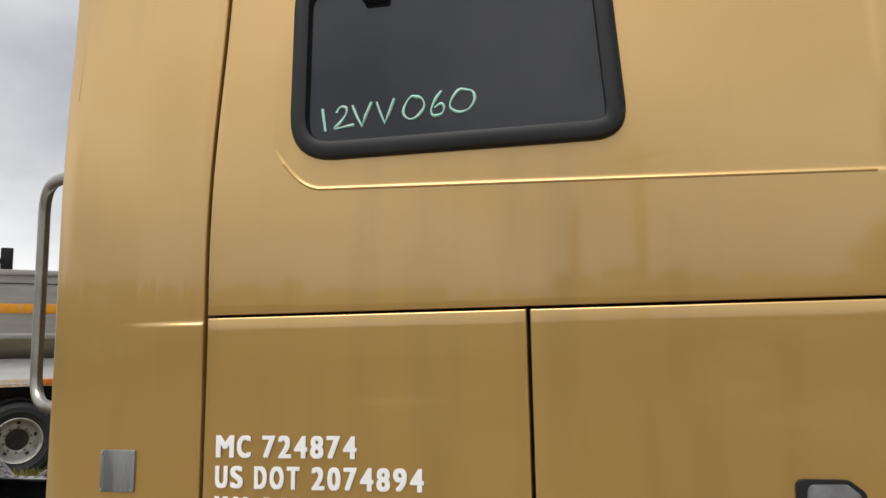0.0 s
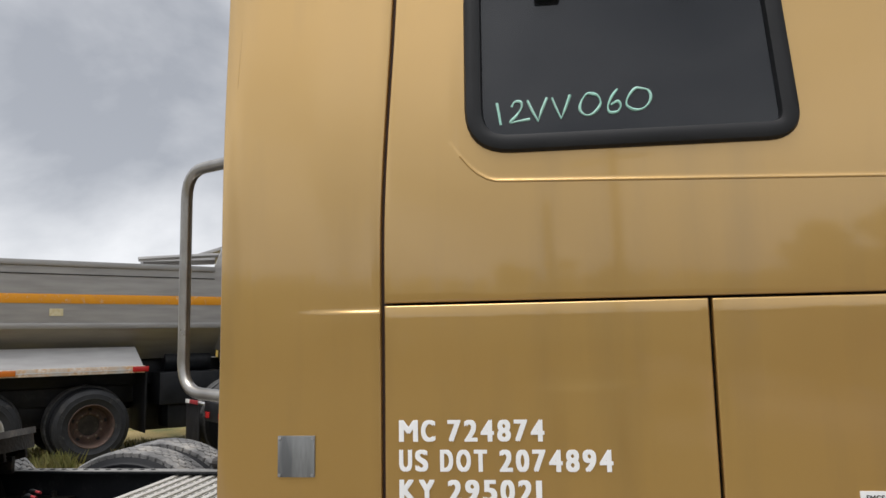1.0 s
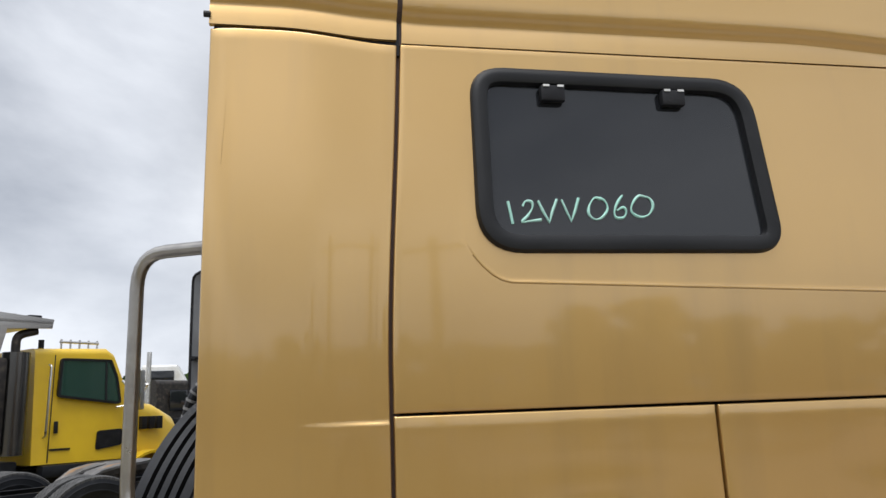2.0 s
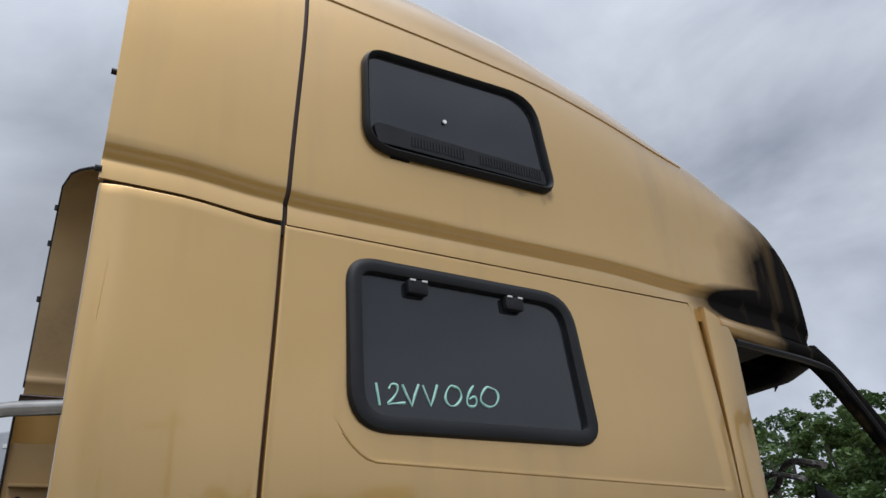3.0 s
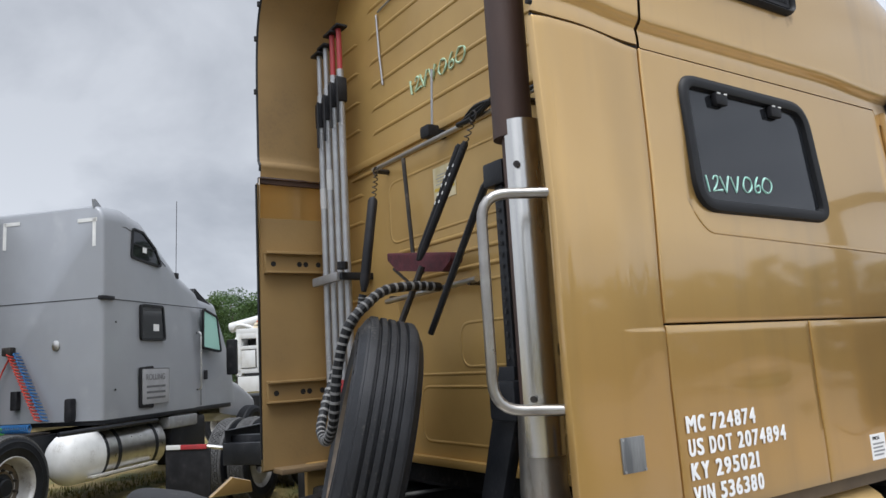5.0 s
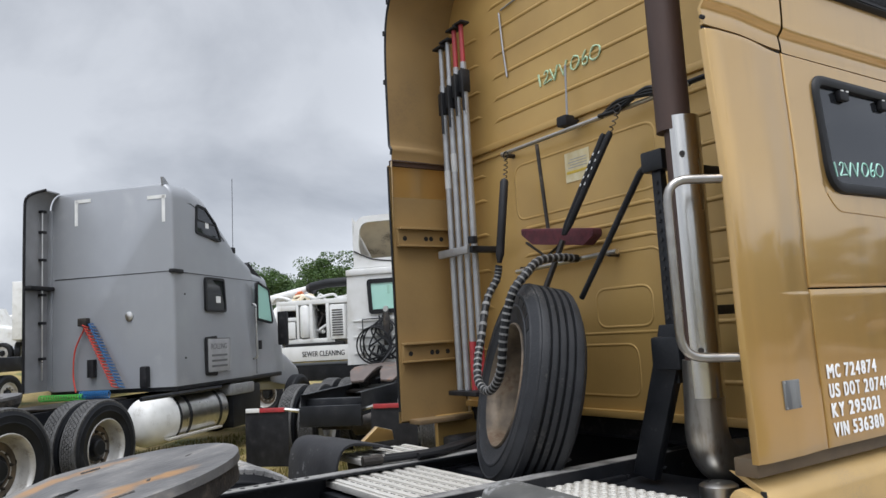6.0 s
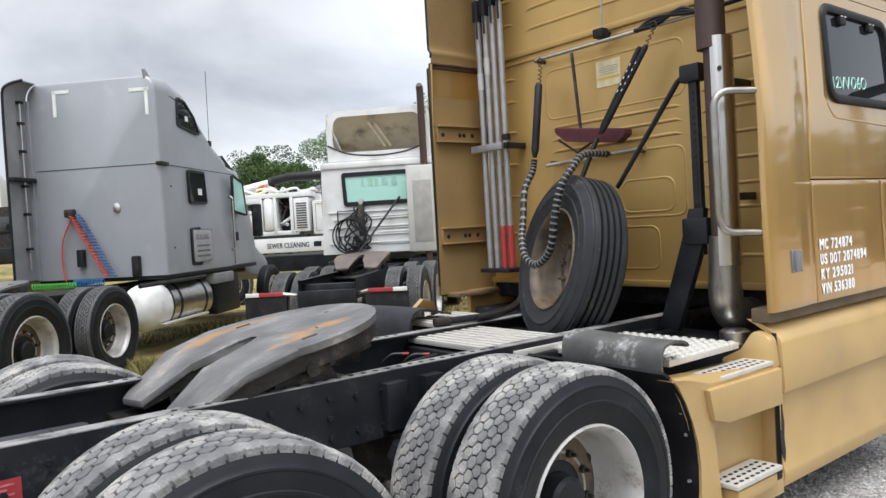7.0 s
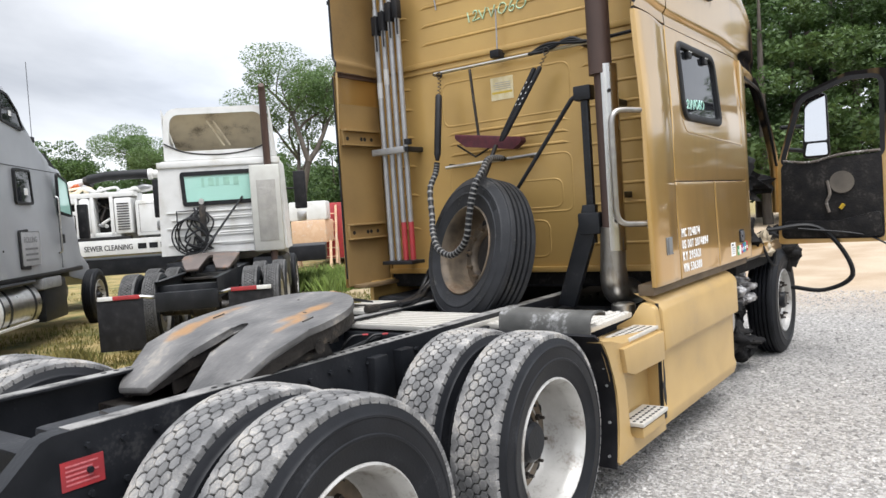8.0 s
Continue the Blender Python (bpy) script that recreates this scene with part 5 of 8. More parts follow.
def step(x0, x1, y0, y1, z, label):
    st_ = wpart("step", box(x0, x1, y0, y1, z - 0.022, z, 0.005), ALU, gold, label)
    hole = tube([(0, 0, 0.0005), (0, 0, 0.002)], 0.011, 10)
    nx, ny = int((x1 - x0 - 0.03) / 0.045), int((y1 - y0 - 0.02) / 0.04)
    first = None
    for i in range(nx):
        for j in range(ny):
            m = Matrix.Translation((x0 + 0.03 + i * 0.045 - BACK, y0 + 0.025 + j * 0.04 - MID, z - GZ)) @ Matrix.Diagonal((1.3, 0.8, 1, 1))
            if first is None:
                first = part("grip_hole", hole, GROOVE, st_, "", 30, m)
            else:
                c = first.copy()
                scene.collection.objects.link(c)
                c.matrix_basis = m
    return st_


step(-2.065, -1.615, 1.795, 1.945, 0.81, "pale aluminium step with punched grip holes")
step(-2.08, -1.69, 1.735, 1.89, 0.345, "pale aluminium lower step with punched grip holes")
wpart("step_bracket", box(-1.75, -1.66, 1.75, 1.87, 0.27, 0.325, 0.012), BLACK, gold)
wpart("step_nose", box(-2.06, -1.72, 1.745, 1.90, 0.255, 0.313, 0.01), GOLD_PLASTIC, gold)
wpart("fender_crack", prism([(-1.556, 0.64), (-1.563, 0.55), (-1.566, 0.47), (-1.585, 0.455), (-1.578, 0.40), (-1.57, 0.35), (-1.545, 0.31), (-1.536, 0.36), (-1.545, 0.43), (-1.54, 0.50), (-1.551, 0.56)], lambda u, v, d: (u, 1.796 + d, v), 0.003), GROOVE, gold)
# curved black guard between fender and wheel, and rubber cover above
liner = [(-2.287, 0.15)] + [(x - 0.004, z) for x, z in ARCH] + [(-2.47, 0.885)]
gd = sheet(list(range(len(liner))), [1.812, 1.83, 2.1, 2.64], lambda i, y: (liner[i][0] + 0.02 * smoothstep(1.83, 2.1, y), y, liner[i][1]))
wheel_guard = wpart("wheel_guard", thick(gd, 0.012), BLACK, gold, "black plastic wheel guard", 40)
for i in (1, 3, 5, 6, 7):
    x, z = liner[i]
    wpart("bolt", tube([(x - 0.002, 1.85, z + 0.03), (x - 0.012, 1.85, z + 0.032)], 0.008, 8), ZINC, wheel_guard)
cover = [(-2.17, 0.972), (-2.19, 0.988), (-2.23, 1.0), (-2.29, 1.003), (-2.35, 0.99), (-2.374, 0.955), (-2.38, 0.90), (-2.372, 0.85)]
hanging = [(-2.06, 0.955), (-2.2, 0.99), (-2.29, 1.003), (-2.35, 0.985), (-2.385, 0.93), (-2.40, 0.85), (-2.41, 0.70)]
for y0, y1, profile, up, tones in ((1.875, 2.43, cover, 0.012, ((0.06, 0.06, 0.057), (0.095, 0.094, 0.088))), (3.64, 4.25, hanging, 0.05, ((0.018, 0.018, 0.02), (0.03, 0.03, 0.032)))):
    c = bmesh.new()
    pts = smooth_path([(x, 0, z) for x, z in profile], 3)
    g = [[c.verts.new((p.x + 0.006 * math.sin(9 * y), y, p.z + up - 0.018 + 0.008 * math.sin(5 * y + 1))) for y in span(y0, y1, 8)] for p in pts]
    for i in range(len(g) - 1):
        for j in range(7):
            c.faces.new((g[i][j], g[i + 1][j], g[i + 1][j + 1], g[i][j + 1]))
    wpart("rubber_cover", thick(c, 0.012), mat("scuffed_rubber", *tones, rough=0.7, scale=7, fine=45, bump=0.15, wear=(0.34, 0.34, 0.34), amount=0.2 if up < 0.03 else 0.05, spec=0.3), gold, "scuffed black rubber cover over the wheel", 50)


# deck plates behind the cab
def deck_plate(x0, x1, y0, y1, z, holes=False):
    d = wpart("deck_plate", box(x0, x1, y0, y1, z - 0.03, z, 0.005), ALU, gold, "pale aluminium deck plate with raised grip pattern")
    if holes:
        proto = lathe([(0.013, 0.0), (0.018, 0.0), (0.0165, 0.006), (0.0125, 0.007), (0.011, 0.001), (0.0, 0.001)], 10, axis="z")
        nx, ny, st = int((x1 - x0) / 0.05), int((y1 - y0) / 0.05), 0.05
    else:
        proto = box(-0.016, 0.016, -0.5 * (y1 - y0) + 0.02, 0.5 * (y1 - y0) - 0.02, 0, 0.008, 0.004)
        nx, ny, st = int((x1 - x0) / 0.062), 1, 0.062
    first = None
    for i in range(nx):
        for j in range(ny):
            m = Matrix.Translation((x0 + (i + 0.5) * (x1 - x0) / nx - BACK, (y0 + (j + 0.5) * (y1 - y0) / ny) - MID, z - GZ))
            if first is None:
                first = part("grip_stud" if holes else "grip_rib", proto, ALU, d, "", 40, m)
            else:
                c = first.copy()
                scene.collection.objects.link(c)
                c.matrix_basis = m
    if not holes:
        slot = box(-0.005, 0.005, -0.018, 0.018, 0.0, 0.0015)
        s1 = None
        for i in range(nx - 1):
            for j in range(14):
                m = Matrix.Translation((x0 + (i + 1.0) * (x1 - x0) / nx - BACK, y0 + (j + 0.5) * (y1 - y0) / 14 - MID, z - GZ))
                if s1 is None:
                    s1 = part("drain_slot", slot, GROOVE, d, "", 0, m)
                else:
                    c = s1.copy()
                    scene.collection.objects.link(c)
                    c.matrix_basis = m
    return d


deck_plate(-2.53, -2.03, 2.59, 3.46, 0.915)
deck_plate(-2.27, -1.84, 3.47, 3.86, 0.958)
deck_plate(-2.25, -1.68, 1.93, 2.60, 0.895, True)
wpart("filler_cap", tube([(-1.49, 2.06, 0.85), (-1.49, 2.06, 0.915), (-1.49, 2.06, 0.925)], [0.075, 0.075, 0.06], 22), DULLCHROME, gold)
wpart("battery_box", box(-1.55, -1.2, 1.98, 2.9, 0.6, 0.86, 0.02), CHASSIS, gold)
wpart("air_tank", tube([(-1.5, 3.1, 0.62), (-1.5, 4.0, 0.62)], 0.14, 18), CHASSIS, gold)
for s in (2.605, 3.465):
    wpart("deck_support", box(-2.5, -1.45, s - 0.03, s + 0.03, 0.85, 0.884, 0.006), CHASSIS, gold)
wpart("deck_support", box(-2.24, -1.86, 3.52, 3.82, 0.88, 0.928, 0.006), CHASSIS, gold)
wpart("fender_stub", prism([(-1.95, 0.94), (-1.72, 0.94), (-1.73, 1.0), (-1.83, 1.03)], lambda u, v, d: (u, 4.22 + d, v), 0.05, bevel=0.01), GOLD, gold)
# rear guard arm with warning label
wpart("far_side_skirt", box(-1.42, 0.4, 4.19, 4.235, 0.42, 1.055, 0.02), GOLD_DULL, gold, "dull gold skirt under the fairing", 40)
wpart("far_battery_box", box(-1.40, 0.3, 3.62, 4.18, 0.40, 0.93, 0.03), CHASSIS, gold, "", 40)
FADED_PRINT = mat("faded_pink_print", (0.50, 0.16, 0.17), (0.42, 0.09, 0.10), rough=0.5, bump=0.0, scale=60)
lb = wpart("warning_label", box(-4.765, -4.62, 2.6015, 2.604, 0.75, 0.845), RED, gold, "red warning label")
for i in range(5):
    wpart("print_bar", box(-4.75, -4.64 - 0.02 * (i % 2), 2.6003, 2.6015, 0.765 + i * 0.015, 0.771 + i * 0.015), FADED_PRINT, lb)
cy = wpart("shock_absorber", tube([(-4.60, 2.84, 0.66), (-4.44, 2.82, 0.89)], 0.062, 14), GREASE, gold)
wpart("shock_mount", box(-4.70, -4.36, 2.74, 2.90, 0.85, 0.915, 0.02), CHASSIS, gold)
for x in (-3.25, -3.05, -2.7, -2.62):
    wpart("bracket", box(x - 0.05, x + 0.05, 2.55, 2.605, 0.70, 0.90, 0.008), CHASSIS, gold)
for k, (y, zz) in enumerate(((2.8, 0.86), (3.0, 0.84), (3.2, 0.87))):
    wpart("air_line", tube(smooth_path([(-1.4, y, 0.9), (-2.0, y + 0.08, zz - 0.05), (-2.6, y - 0.05, zz - 0.02), (-3.1, y + 0.02, zz - 0.1)], 5), 0.011, 6), SEAL, gold)
for x0, z0, x1, z1 in ((-1.54, 2.48, -1.548, 2.30), (-1.53, 2.24, -1.525, 2.12)):
    wpart("scratch", tube([(x0, side_y(z0) - 0.0125, z0), (x1, side_y(z1) - 0.0125, z1)], 0.0007, 4), GOLD_DULL, gold)
# air brake gear between the rails
for x in (-2.75, -3.75):
    for y in (2.78, 3.30):
        bc = wpart("brake_chamber", tube([(x, y, 0.60), (x + 0.02, y, 0.62), (x + 0.09, y, 0.66), (x + 0.15, y, 0.70)], [0.05, 0.085, 0.085, 0.06], 18), GREASE, gold, "", 40)
        wpart("clamp_band", tube([(x + 0.05, y, 0.635), (x + 0.065, y, 0.643)], 0.092, 18), CHASSIS, bc, "", 40)
for k, (x, y) in enumerate(((-2.97, 2.98), (-2.92, 2.88))):
    wpart("air_line", tube(smooth_path([(x - 0.02, y + 0.12, 0.72), (x - 0.05, y + 0.05, 0.86), (x - 0.01, y + 0.01, 0.925), (x + 0.04, y - 0.02, 0.93)], 5), 0.008, 6), SEAL, gold)
    wpart("red_fitting", tube([(x + 0.035, y - 0.018, 0.93), (x + 0.07, y - 0.035, 0.928)], 0.006, 8), RED, gold, "red hose fitting")
for k in range(5):
    y = 2.72 + 0.15 * k
    wpart("air_line", tube(smooth_path([(-2.9 - 0.1 * k, y, 0.80), (-3.2, y + 0.07 * math.sin(k), 0.74 + 0.03 * (k % 2)), (-3.6, y - 0.05, 0.78), (-4.0, 3.035 + 0.2 * math.cos(k * 2), 0.70)], 5), 0.010, 6), SEAL, gold)
vb = wpart("valve_block", box(-3.18, -3.0, 2.96, 3.12, 0.70, 0.80, 0.02), GREASE, gold)
for k in range(4):
    wpart("fitting", tube([(-3.16 + 0.045 * k, 3.0, 0.80), (-3.16 + 0.045 * k, 3.0, 0.82)], 0.012, 8), GREASE, vb)
for y in (2.76, 3.31):
    wpart("torque_rod", tube([(-2.35, y, 0.62), (-2.85, y, 0.58)], 0.03, 10), GREASE, gold)
wpart("air_reservoir", tube([(-3.55, 2.80, 0.62), (-3.53, 2.80, 0.62), (-3.53, 3.27, 0.62), (-3.55, 3.27, 0.62)], [0.08, 0.12, 0.12, 0.08], 18), CHASSIS, gold, "", 40)

# ---- cab of the gold truck: burnt out, door open ----
for y, s in ((1.80, 1), (4.27, -1)):
    q = lambda d: y + s * d
    wpart("door_pillar", prism([(0.64, 1.02), (0.76, 1.02), (0.79, 2.52), (0.76, 2.60), (0.64, 2.66)], lambda u, v, d: (u, q(0.02 + d), v), s * 0.09, bevel=0.012), GOLD, gold, "", 40)
    wpart("door_header", tube([(0.72, q(0.06), 2.60), (1.0, q(0.065), 2.57), (1.40, q(0.10), 2.545)], 0.045, 8), GOLD, gold, "", 60)
    wpart("windscreen_pillar", tube(smooth_path([(1.36, q(0.10), 2.57), (1.50, q(0.09), 2.45), (1.75, q(0.075), 2.16), (1.92, q(0.06), 1.82), (1.95, q(0.06), 1.35)], 4), 0.045, 8), GOLD, gold, "gold windscreen pillar edged with burnt rubber", 60)
    wpart("pillar_rubber", tube(smooth_path([(0.80, q(0.03), 2.53), (1.36, q(0.06), 2.50), (1.49, q(0.05), 2.41), (1.72, q(0.04), 2.12), (1.88, q(0.03), 1.8)], 4), 0.014, 6), SEAL, gold)
    wpart("cab_sill", box(0.64, 1.95, q(0.03) if s > 0 else q(0.12), q(0.12) if s > 0 else q(0.03), 1.0, 1.1, 0.02), GOLD, gold)
wpart("windscreen_header", tube([(1.42, 1.95, 2.57), (1.75, 2.3, 2.62), (1.86, 3.035, 2.64), (1.75, 3.77, 2.62), (1.42, 4.12, 2.57)], 0.05, 8), BURNT, gold, "", 60)
wpart("roof_lining", box(-1.0, 1.3, 1.95, 4.12, 2.60, 2.635, 0.01), BURNT, gold)
wpart("far_door", box(0.80, 1.85, 4.18, 4.23, 1.05, 1.72, 0.02), BURNT, gold)
wpart("bulkhead", box(0.55, 0.58, 1.88, 2.5, 1.03, 2.6), BURNT, gold)


def lumps(seed, n, cx, cy, cz, sx, sy, sz, r0, r1):
    """Melted, crumpled remains."""
    rnd, bm = random.Random(seed), bmesh.new()
    for _ in range(n):
        v = bmesh.ops.create_icosphere(bm, subdivisions=3, radius=rnd.uniform(r0, r1))["verts"]
        c = Vector((cx + rnd.uniform(-sx, sx), cy + rnd.uniform(-sy, sy), cz + rnd.uniform(-sz, sz)))
        k = Vector((rnd.uniform(0.5, 1.6), rnd.uniform(0.5, 1.6), rnd.uniform(0.4, 1.3)))
        for w_ in v:
            p = w_.co
            w_.co = c + Vector((p.x * k.x, p.y * k.y, p.z * k.z)) * (1 + 0.75 * noise.noise(c * 3 + p * 15) + 0.3 * noise.noise(c * 5 + p * 34))
    return bm


def melted(*args):
    ob = wpart(*args)
    ob["kind"] = "stuff"
    return ob


melted("dashboard", lumps(3, 26, 1.75, 3.0, 1.72, 0.16, 1.0, 0.12, 0.1, 0.2), BURNT, gold, "charred dashboard remains", 70)
melted("seat_remains", lumps(5, 20, 0.95, 2.35, 1.35, 0.25, 0.3, 0.3, 0.1, 0.2), BURNT, gold, "charred seat remains", 70)
wpart("steering_column", tube([(1.6, 3.5, 1.5), (1.25, 3.5, 1.9)], 0.03, 8), BURNT, gold)
wpart("steering_wheel", tube([(1.25 + 0.1 * math.cos(a), 3.5 + 0.22 * math.sin(a), 1.9 + 0.2 * math.cos(a)) for a in span(0, 6.0, 20)], 0.015, 6, closed=True), BURNT, gold)
for k, (x, z, r) in enumerate(((1.15, 2.02, 0.012), (1.3, 2.08, 0.016))):
    wpart("melted_strip", tube(smooth_path([(x, 1.92, z), (x + 0.15, 2.2, z + 0.06), (x + 0.4, 2.5, z - 0.02), (x + 0.6, 2.9, z + 0.03)], 5), r, 6), ASH, gold)
wpart("hanging_trim", tube(smooth_path([(0.9, 2.3, 2.6), (1.0, 2.25, 2.52), (1.08, 2.24, 2.44), (1.1, 2.2, 2.36)], 4), 0.012, 6), BURNT, gold)
# engine bay laid bare under the missing bonnet
melted("engine", lumps(8, 34, 1.9, 3.0, 1.0, 0.7, 0.5, 0.3, 0.1, 0.22), ASH, gold, "burnt engine with ash and bare metal", 70)
melted("engine_side", lumps(9, 34, 1.05, 2.26, 0.5, 0.6, 0.08, 0.36, 0.08, 0.16), BURNT, gold, "charred black parts below the cab", 70)
melted("charred_frame", lumps(31, 18, 0.98, 2.07, 0.36, 0.28, 0.04, 0.27, 0.05, 0.11), BURNT, gold, "charred frame parts hanging below the cab", 70)
melted("crumpled_shield", lumps(19, 12, 1.05, 2.0, 0.71, 0.20, 0.035, 0.13, 0.04, 0.075), mat("crumpled_bare_metal", (0.50, 0.49, 0.49), (0.20, 0.185, 0.18), rough=0.4, metal=0.5, scale=14, fine=50, bump=0.5, wear=(0.04, 0.035, 0.033), amount=0.45), gold, "crumpled bare metal heat shield", 30)
melted("frame_side", lumps(10, 14, 1.0, 2.3, 0.4, 0.5, 0.12, 0.15, 0.06, 0.14), BURNT, gold, "", 70)
melted("inner_fender", lumps(12, 7, 2.3, 1.98, 1.03, 0.12, 0.08, 0.1, 0.1, 0.16), BURNT, gold, "", 70)
melted("cab_corner", lumps(14, 7, 1.5, 1.90, 1.06, 0.2, 0.05, 0.06, 0.05, 0.09), mat("melted_tan_plastic", (0.50, 0.43, 0.32), (0.34, 0.27, 0.17), rough=0.7, scale=9, bump=0.4, wear=(0.03, 0.03, 0.03), amount=0.4), gold, "melted tan plastic", 70)
for pts, r in (([(1.5, 1.85, 1.2), (1.6, 1.5, 1.22), (1.66, 1.3, 1.05), (1.75, 1.2, 0.75), (1.85, 1.45, 0.6), (1.9, 1.75, 0.62)], 0.022), ([(1.55, 1.6, 1.2), (1.68, 1.1, 1.12), (1.72, 0.85, 1.0), (1.7, 0.72, 1.08)], 0.009), ([(1.2, 1.86, 1.15), (1.25, 1.80, 0.95), (1.4, 1.78, 0.88), (1.6, 1.8, 1.0)], 0.013)):
    wpart("loose_cable", tube(smooth_path(pts, 6), r, 6), SEAL, gold, "", 60)
wpart("fuel_tank", tube([(-0.98, 2.13, 0.55), (-0.95, 2.13, 0.55), (0.22, 2.13, 0.55), (0.27, 2.13, 0.55), (0.29, 2.13, 0.55)], [0.22, 0.285, 0.285, 0.24, 0.05], 30), DULLCHROME, gold, "aluminium fuel tank behind the skirt", 50)
wpart("cab_underside", box(0.66, 1.95, 1.93, 2.42, 0.86, 1.03, 0.02), BURNT, gold, "charred floor frame of the cab", 40)
melted("engine_block", lumps(23, 46, 1.75, 2.75, 0.55, 1.35, 0.2, 0.35, 0.13, 0.24), BURNT, gold, "burnt black engine block", 70)
# open door, hinged at its front edge
DM = Matrix.Translation((1.70, 1.80, 0)) @ pose(0, 0, 0, 0, 0, 4)
dx = lambda u, v, d: DM @ Vector((d, -u, v))
dout = round_poly([(0.0, 1.05), (0.93, 1.05), (0.95, 2.58), (0.62, 2.58), (0.20, 2.42), (0.02, 1.80)], [0.04, 0.06, 0.08, 0.2, 0.15, 0.06], 5)
din = round_poly([(0.075, 1.80), (0.86, 1.83), (0.875, 2.50), (0.62, 2.51), (0.245, 2.37), (0.09, 1.86)], [0.04, 0.05, 0.07, 0.2, 0.15, 0.02], 5)
door = wpart("door", ring_plate(dout, din, dx, 0.0, 0.07), GOLD, gold, "open gold cab door, burnt black inside", 30)
wpart("door_trim", prism(round_poly([(0.03, 1.10), (0.87, 1.08), (0.87, 1.84), (0.05, 1.80)], 0.05, 4), lambda u, v, d: dx(u, v, -0.03 + d), 0.03, bevel=0.008), BURNT, door, "charred inner door trim", 40)
wpart("window_frame", ring_plate(shrink(din, -0.035), shrink(din, 0.005), dx, -0.02, -0.004), SEAL, door, "", 40)
wpart("door_pocket", prism(round_poly([(0.06, 1.12), (0.85, 1.10), (0.85, 1.33), (0.50, 1.25), (0.06, 1.27)], 0.04, 4), lambda u, v, d: dx(u, v, -0.075 + d), 0.045, bevel=0.012), BURNT, door, "", 40)
wpart("speaker", tube([dx(0.55, 1.60, -0.033), dx(0.55, 1.60, -0.045)], 0.10, 26), mat("scorched_speaker_grille", (0.12, 0.105, 0.085), (0.08, 0.07, 0.06), rough=0.8, fine=220, bump=0.4), door)
wpart("melted_handle", tube(smooth_path([dx(0.43, 1.62, -0.04), dx(0.45, 1.5, -0.05), dx(0.42, 1.42, -0.05), dx(0.44, 1.33, -0.05)], 4), 0.014, 6), ASH, door)
wpart("wire_tag", tube([dx(0.53, 1.36, -0.05), dx(0.56, 1.40, -0.05)], 0.018, 6), mat("yellow_tag", (0.5, 0.33, 0.02)), door)
wpart("scorch_edge", tube(smooth_path([dx(0.07, 1.83, -0.02), dx(0.3, 1.80, -0.03), dx(0.55, 1.85, -0.03), dx(0.86, 1.86, -0.02)], 4), 0.013, 6), ASH, door)
# door mirror, seen through the open window
mr = wpart("door_mirror", prism(round_poly([(0.215, 1.84), (0.45, 1.84), (0.44, 2.44), (0.26, 2.46)], 0.05, 5), lambda u, v, d: dx(u, v, 0.16 + d), 0.07, bevel=0.015), SEAL, door, "black door mirror", 40)
MIRROR = mat("mirror_glass", (0.9, 0.9, 0.9), (0.9, 0.9, 0.9), rough=0.02, metal=1.0, bump=0)
MIRROR.node_tree.nodes["Principled BSDF"].inputs["Roughness"].default_value = 0.02
for v0, v1 in ((1.865, 1.98), (2.0, 2.43)):
    wpart("mirror_glass", prism(round_poly([(0.24, v0), (0.432, v0), (0.428, v1), (0.262, v1)], 0.02, 3), lambda u, v, d: dx(u, v, 0.155 + d), 0.004), MIRROR, mr)
wpart("mirror_arm", tube([dx(0.05, 2.15, 0.06), dx(0.22, 2.15, 0.18)], 0.02, 8), SEAL, mr)
wpart("mirror_arm", tube([dx(0.05, 1.95, 0.06), dx(0.22, 1.92, 0.18)], 0.02, 8), SEAL, mr)

# ---- loose gear behind the gold cab ----
SP = Matrix.Translation((-1.63, 3.025, 1.275)) @ Matrix.Rotation(radians(-114), 4, "Z") @ Matrix.Rotation(radians(-13.5), 4, "X") @ Matrix.Diagonal((1.025, 1, 1.025, 1)) @ Matrix.Translation((0, -W / 2, 0))
spare = thing("spare_wheel", SP, "worn spare truck wheel with rusty rim leaning on the cab back", "wheel")
wheel(spare, Matrix(), "spare", RUSTY_RIM)
for k in range(9):
    a0 = radians(38 + 13 * k + (30 if k > 4 else 0))
    wpart_mark = prism([(0.395, 0.0), (0.428, 0.0), (0.428, 0.075), (0.395, 0.075)], lambda u, v, d, a0=a0: (u * math.cos(a0 + v / 0.41), d - 0.0055, u * math.sin(a0 + v / 0.41)), 0.004)
    part("sidewall_mark", wpart_mark, SEAL, spare, "raised worn mark on the tyre wall")
FADED_TAPE = mat("faded_grey_tape", (0.48, 0.48, 0.47), (0.36, 0.36, 0.355), rough=0.55, bump=0.0)
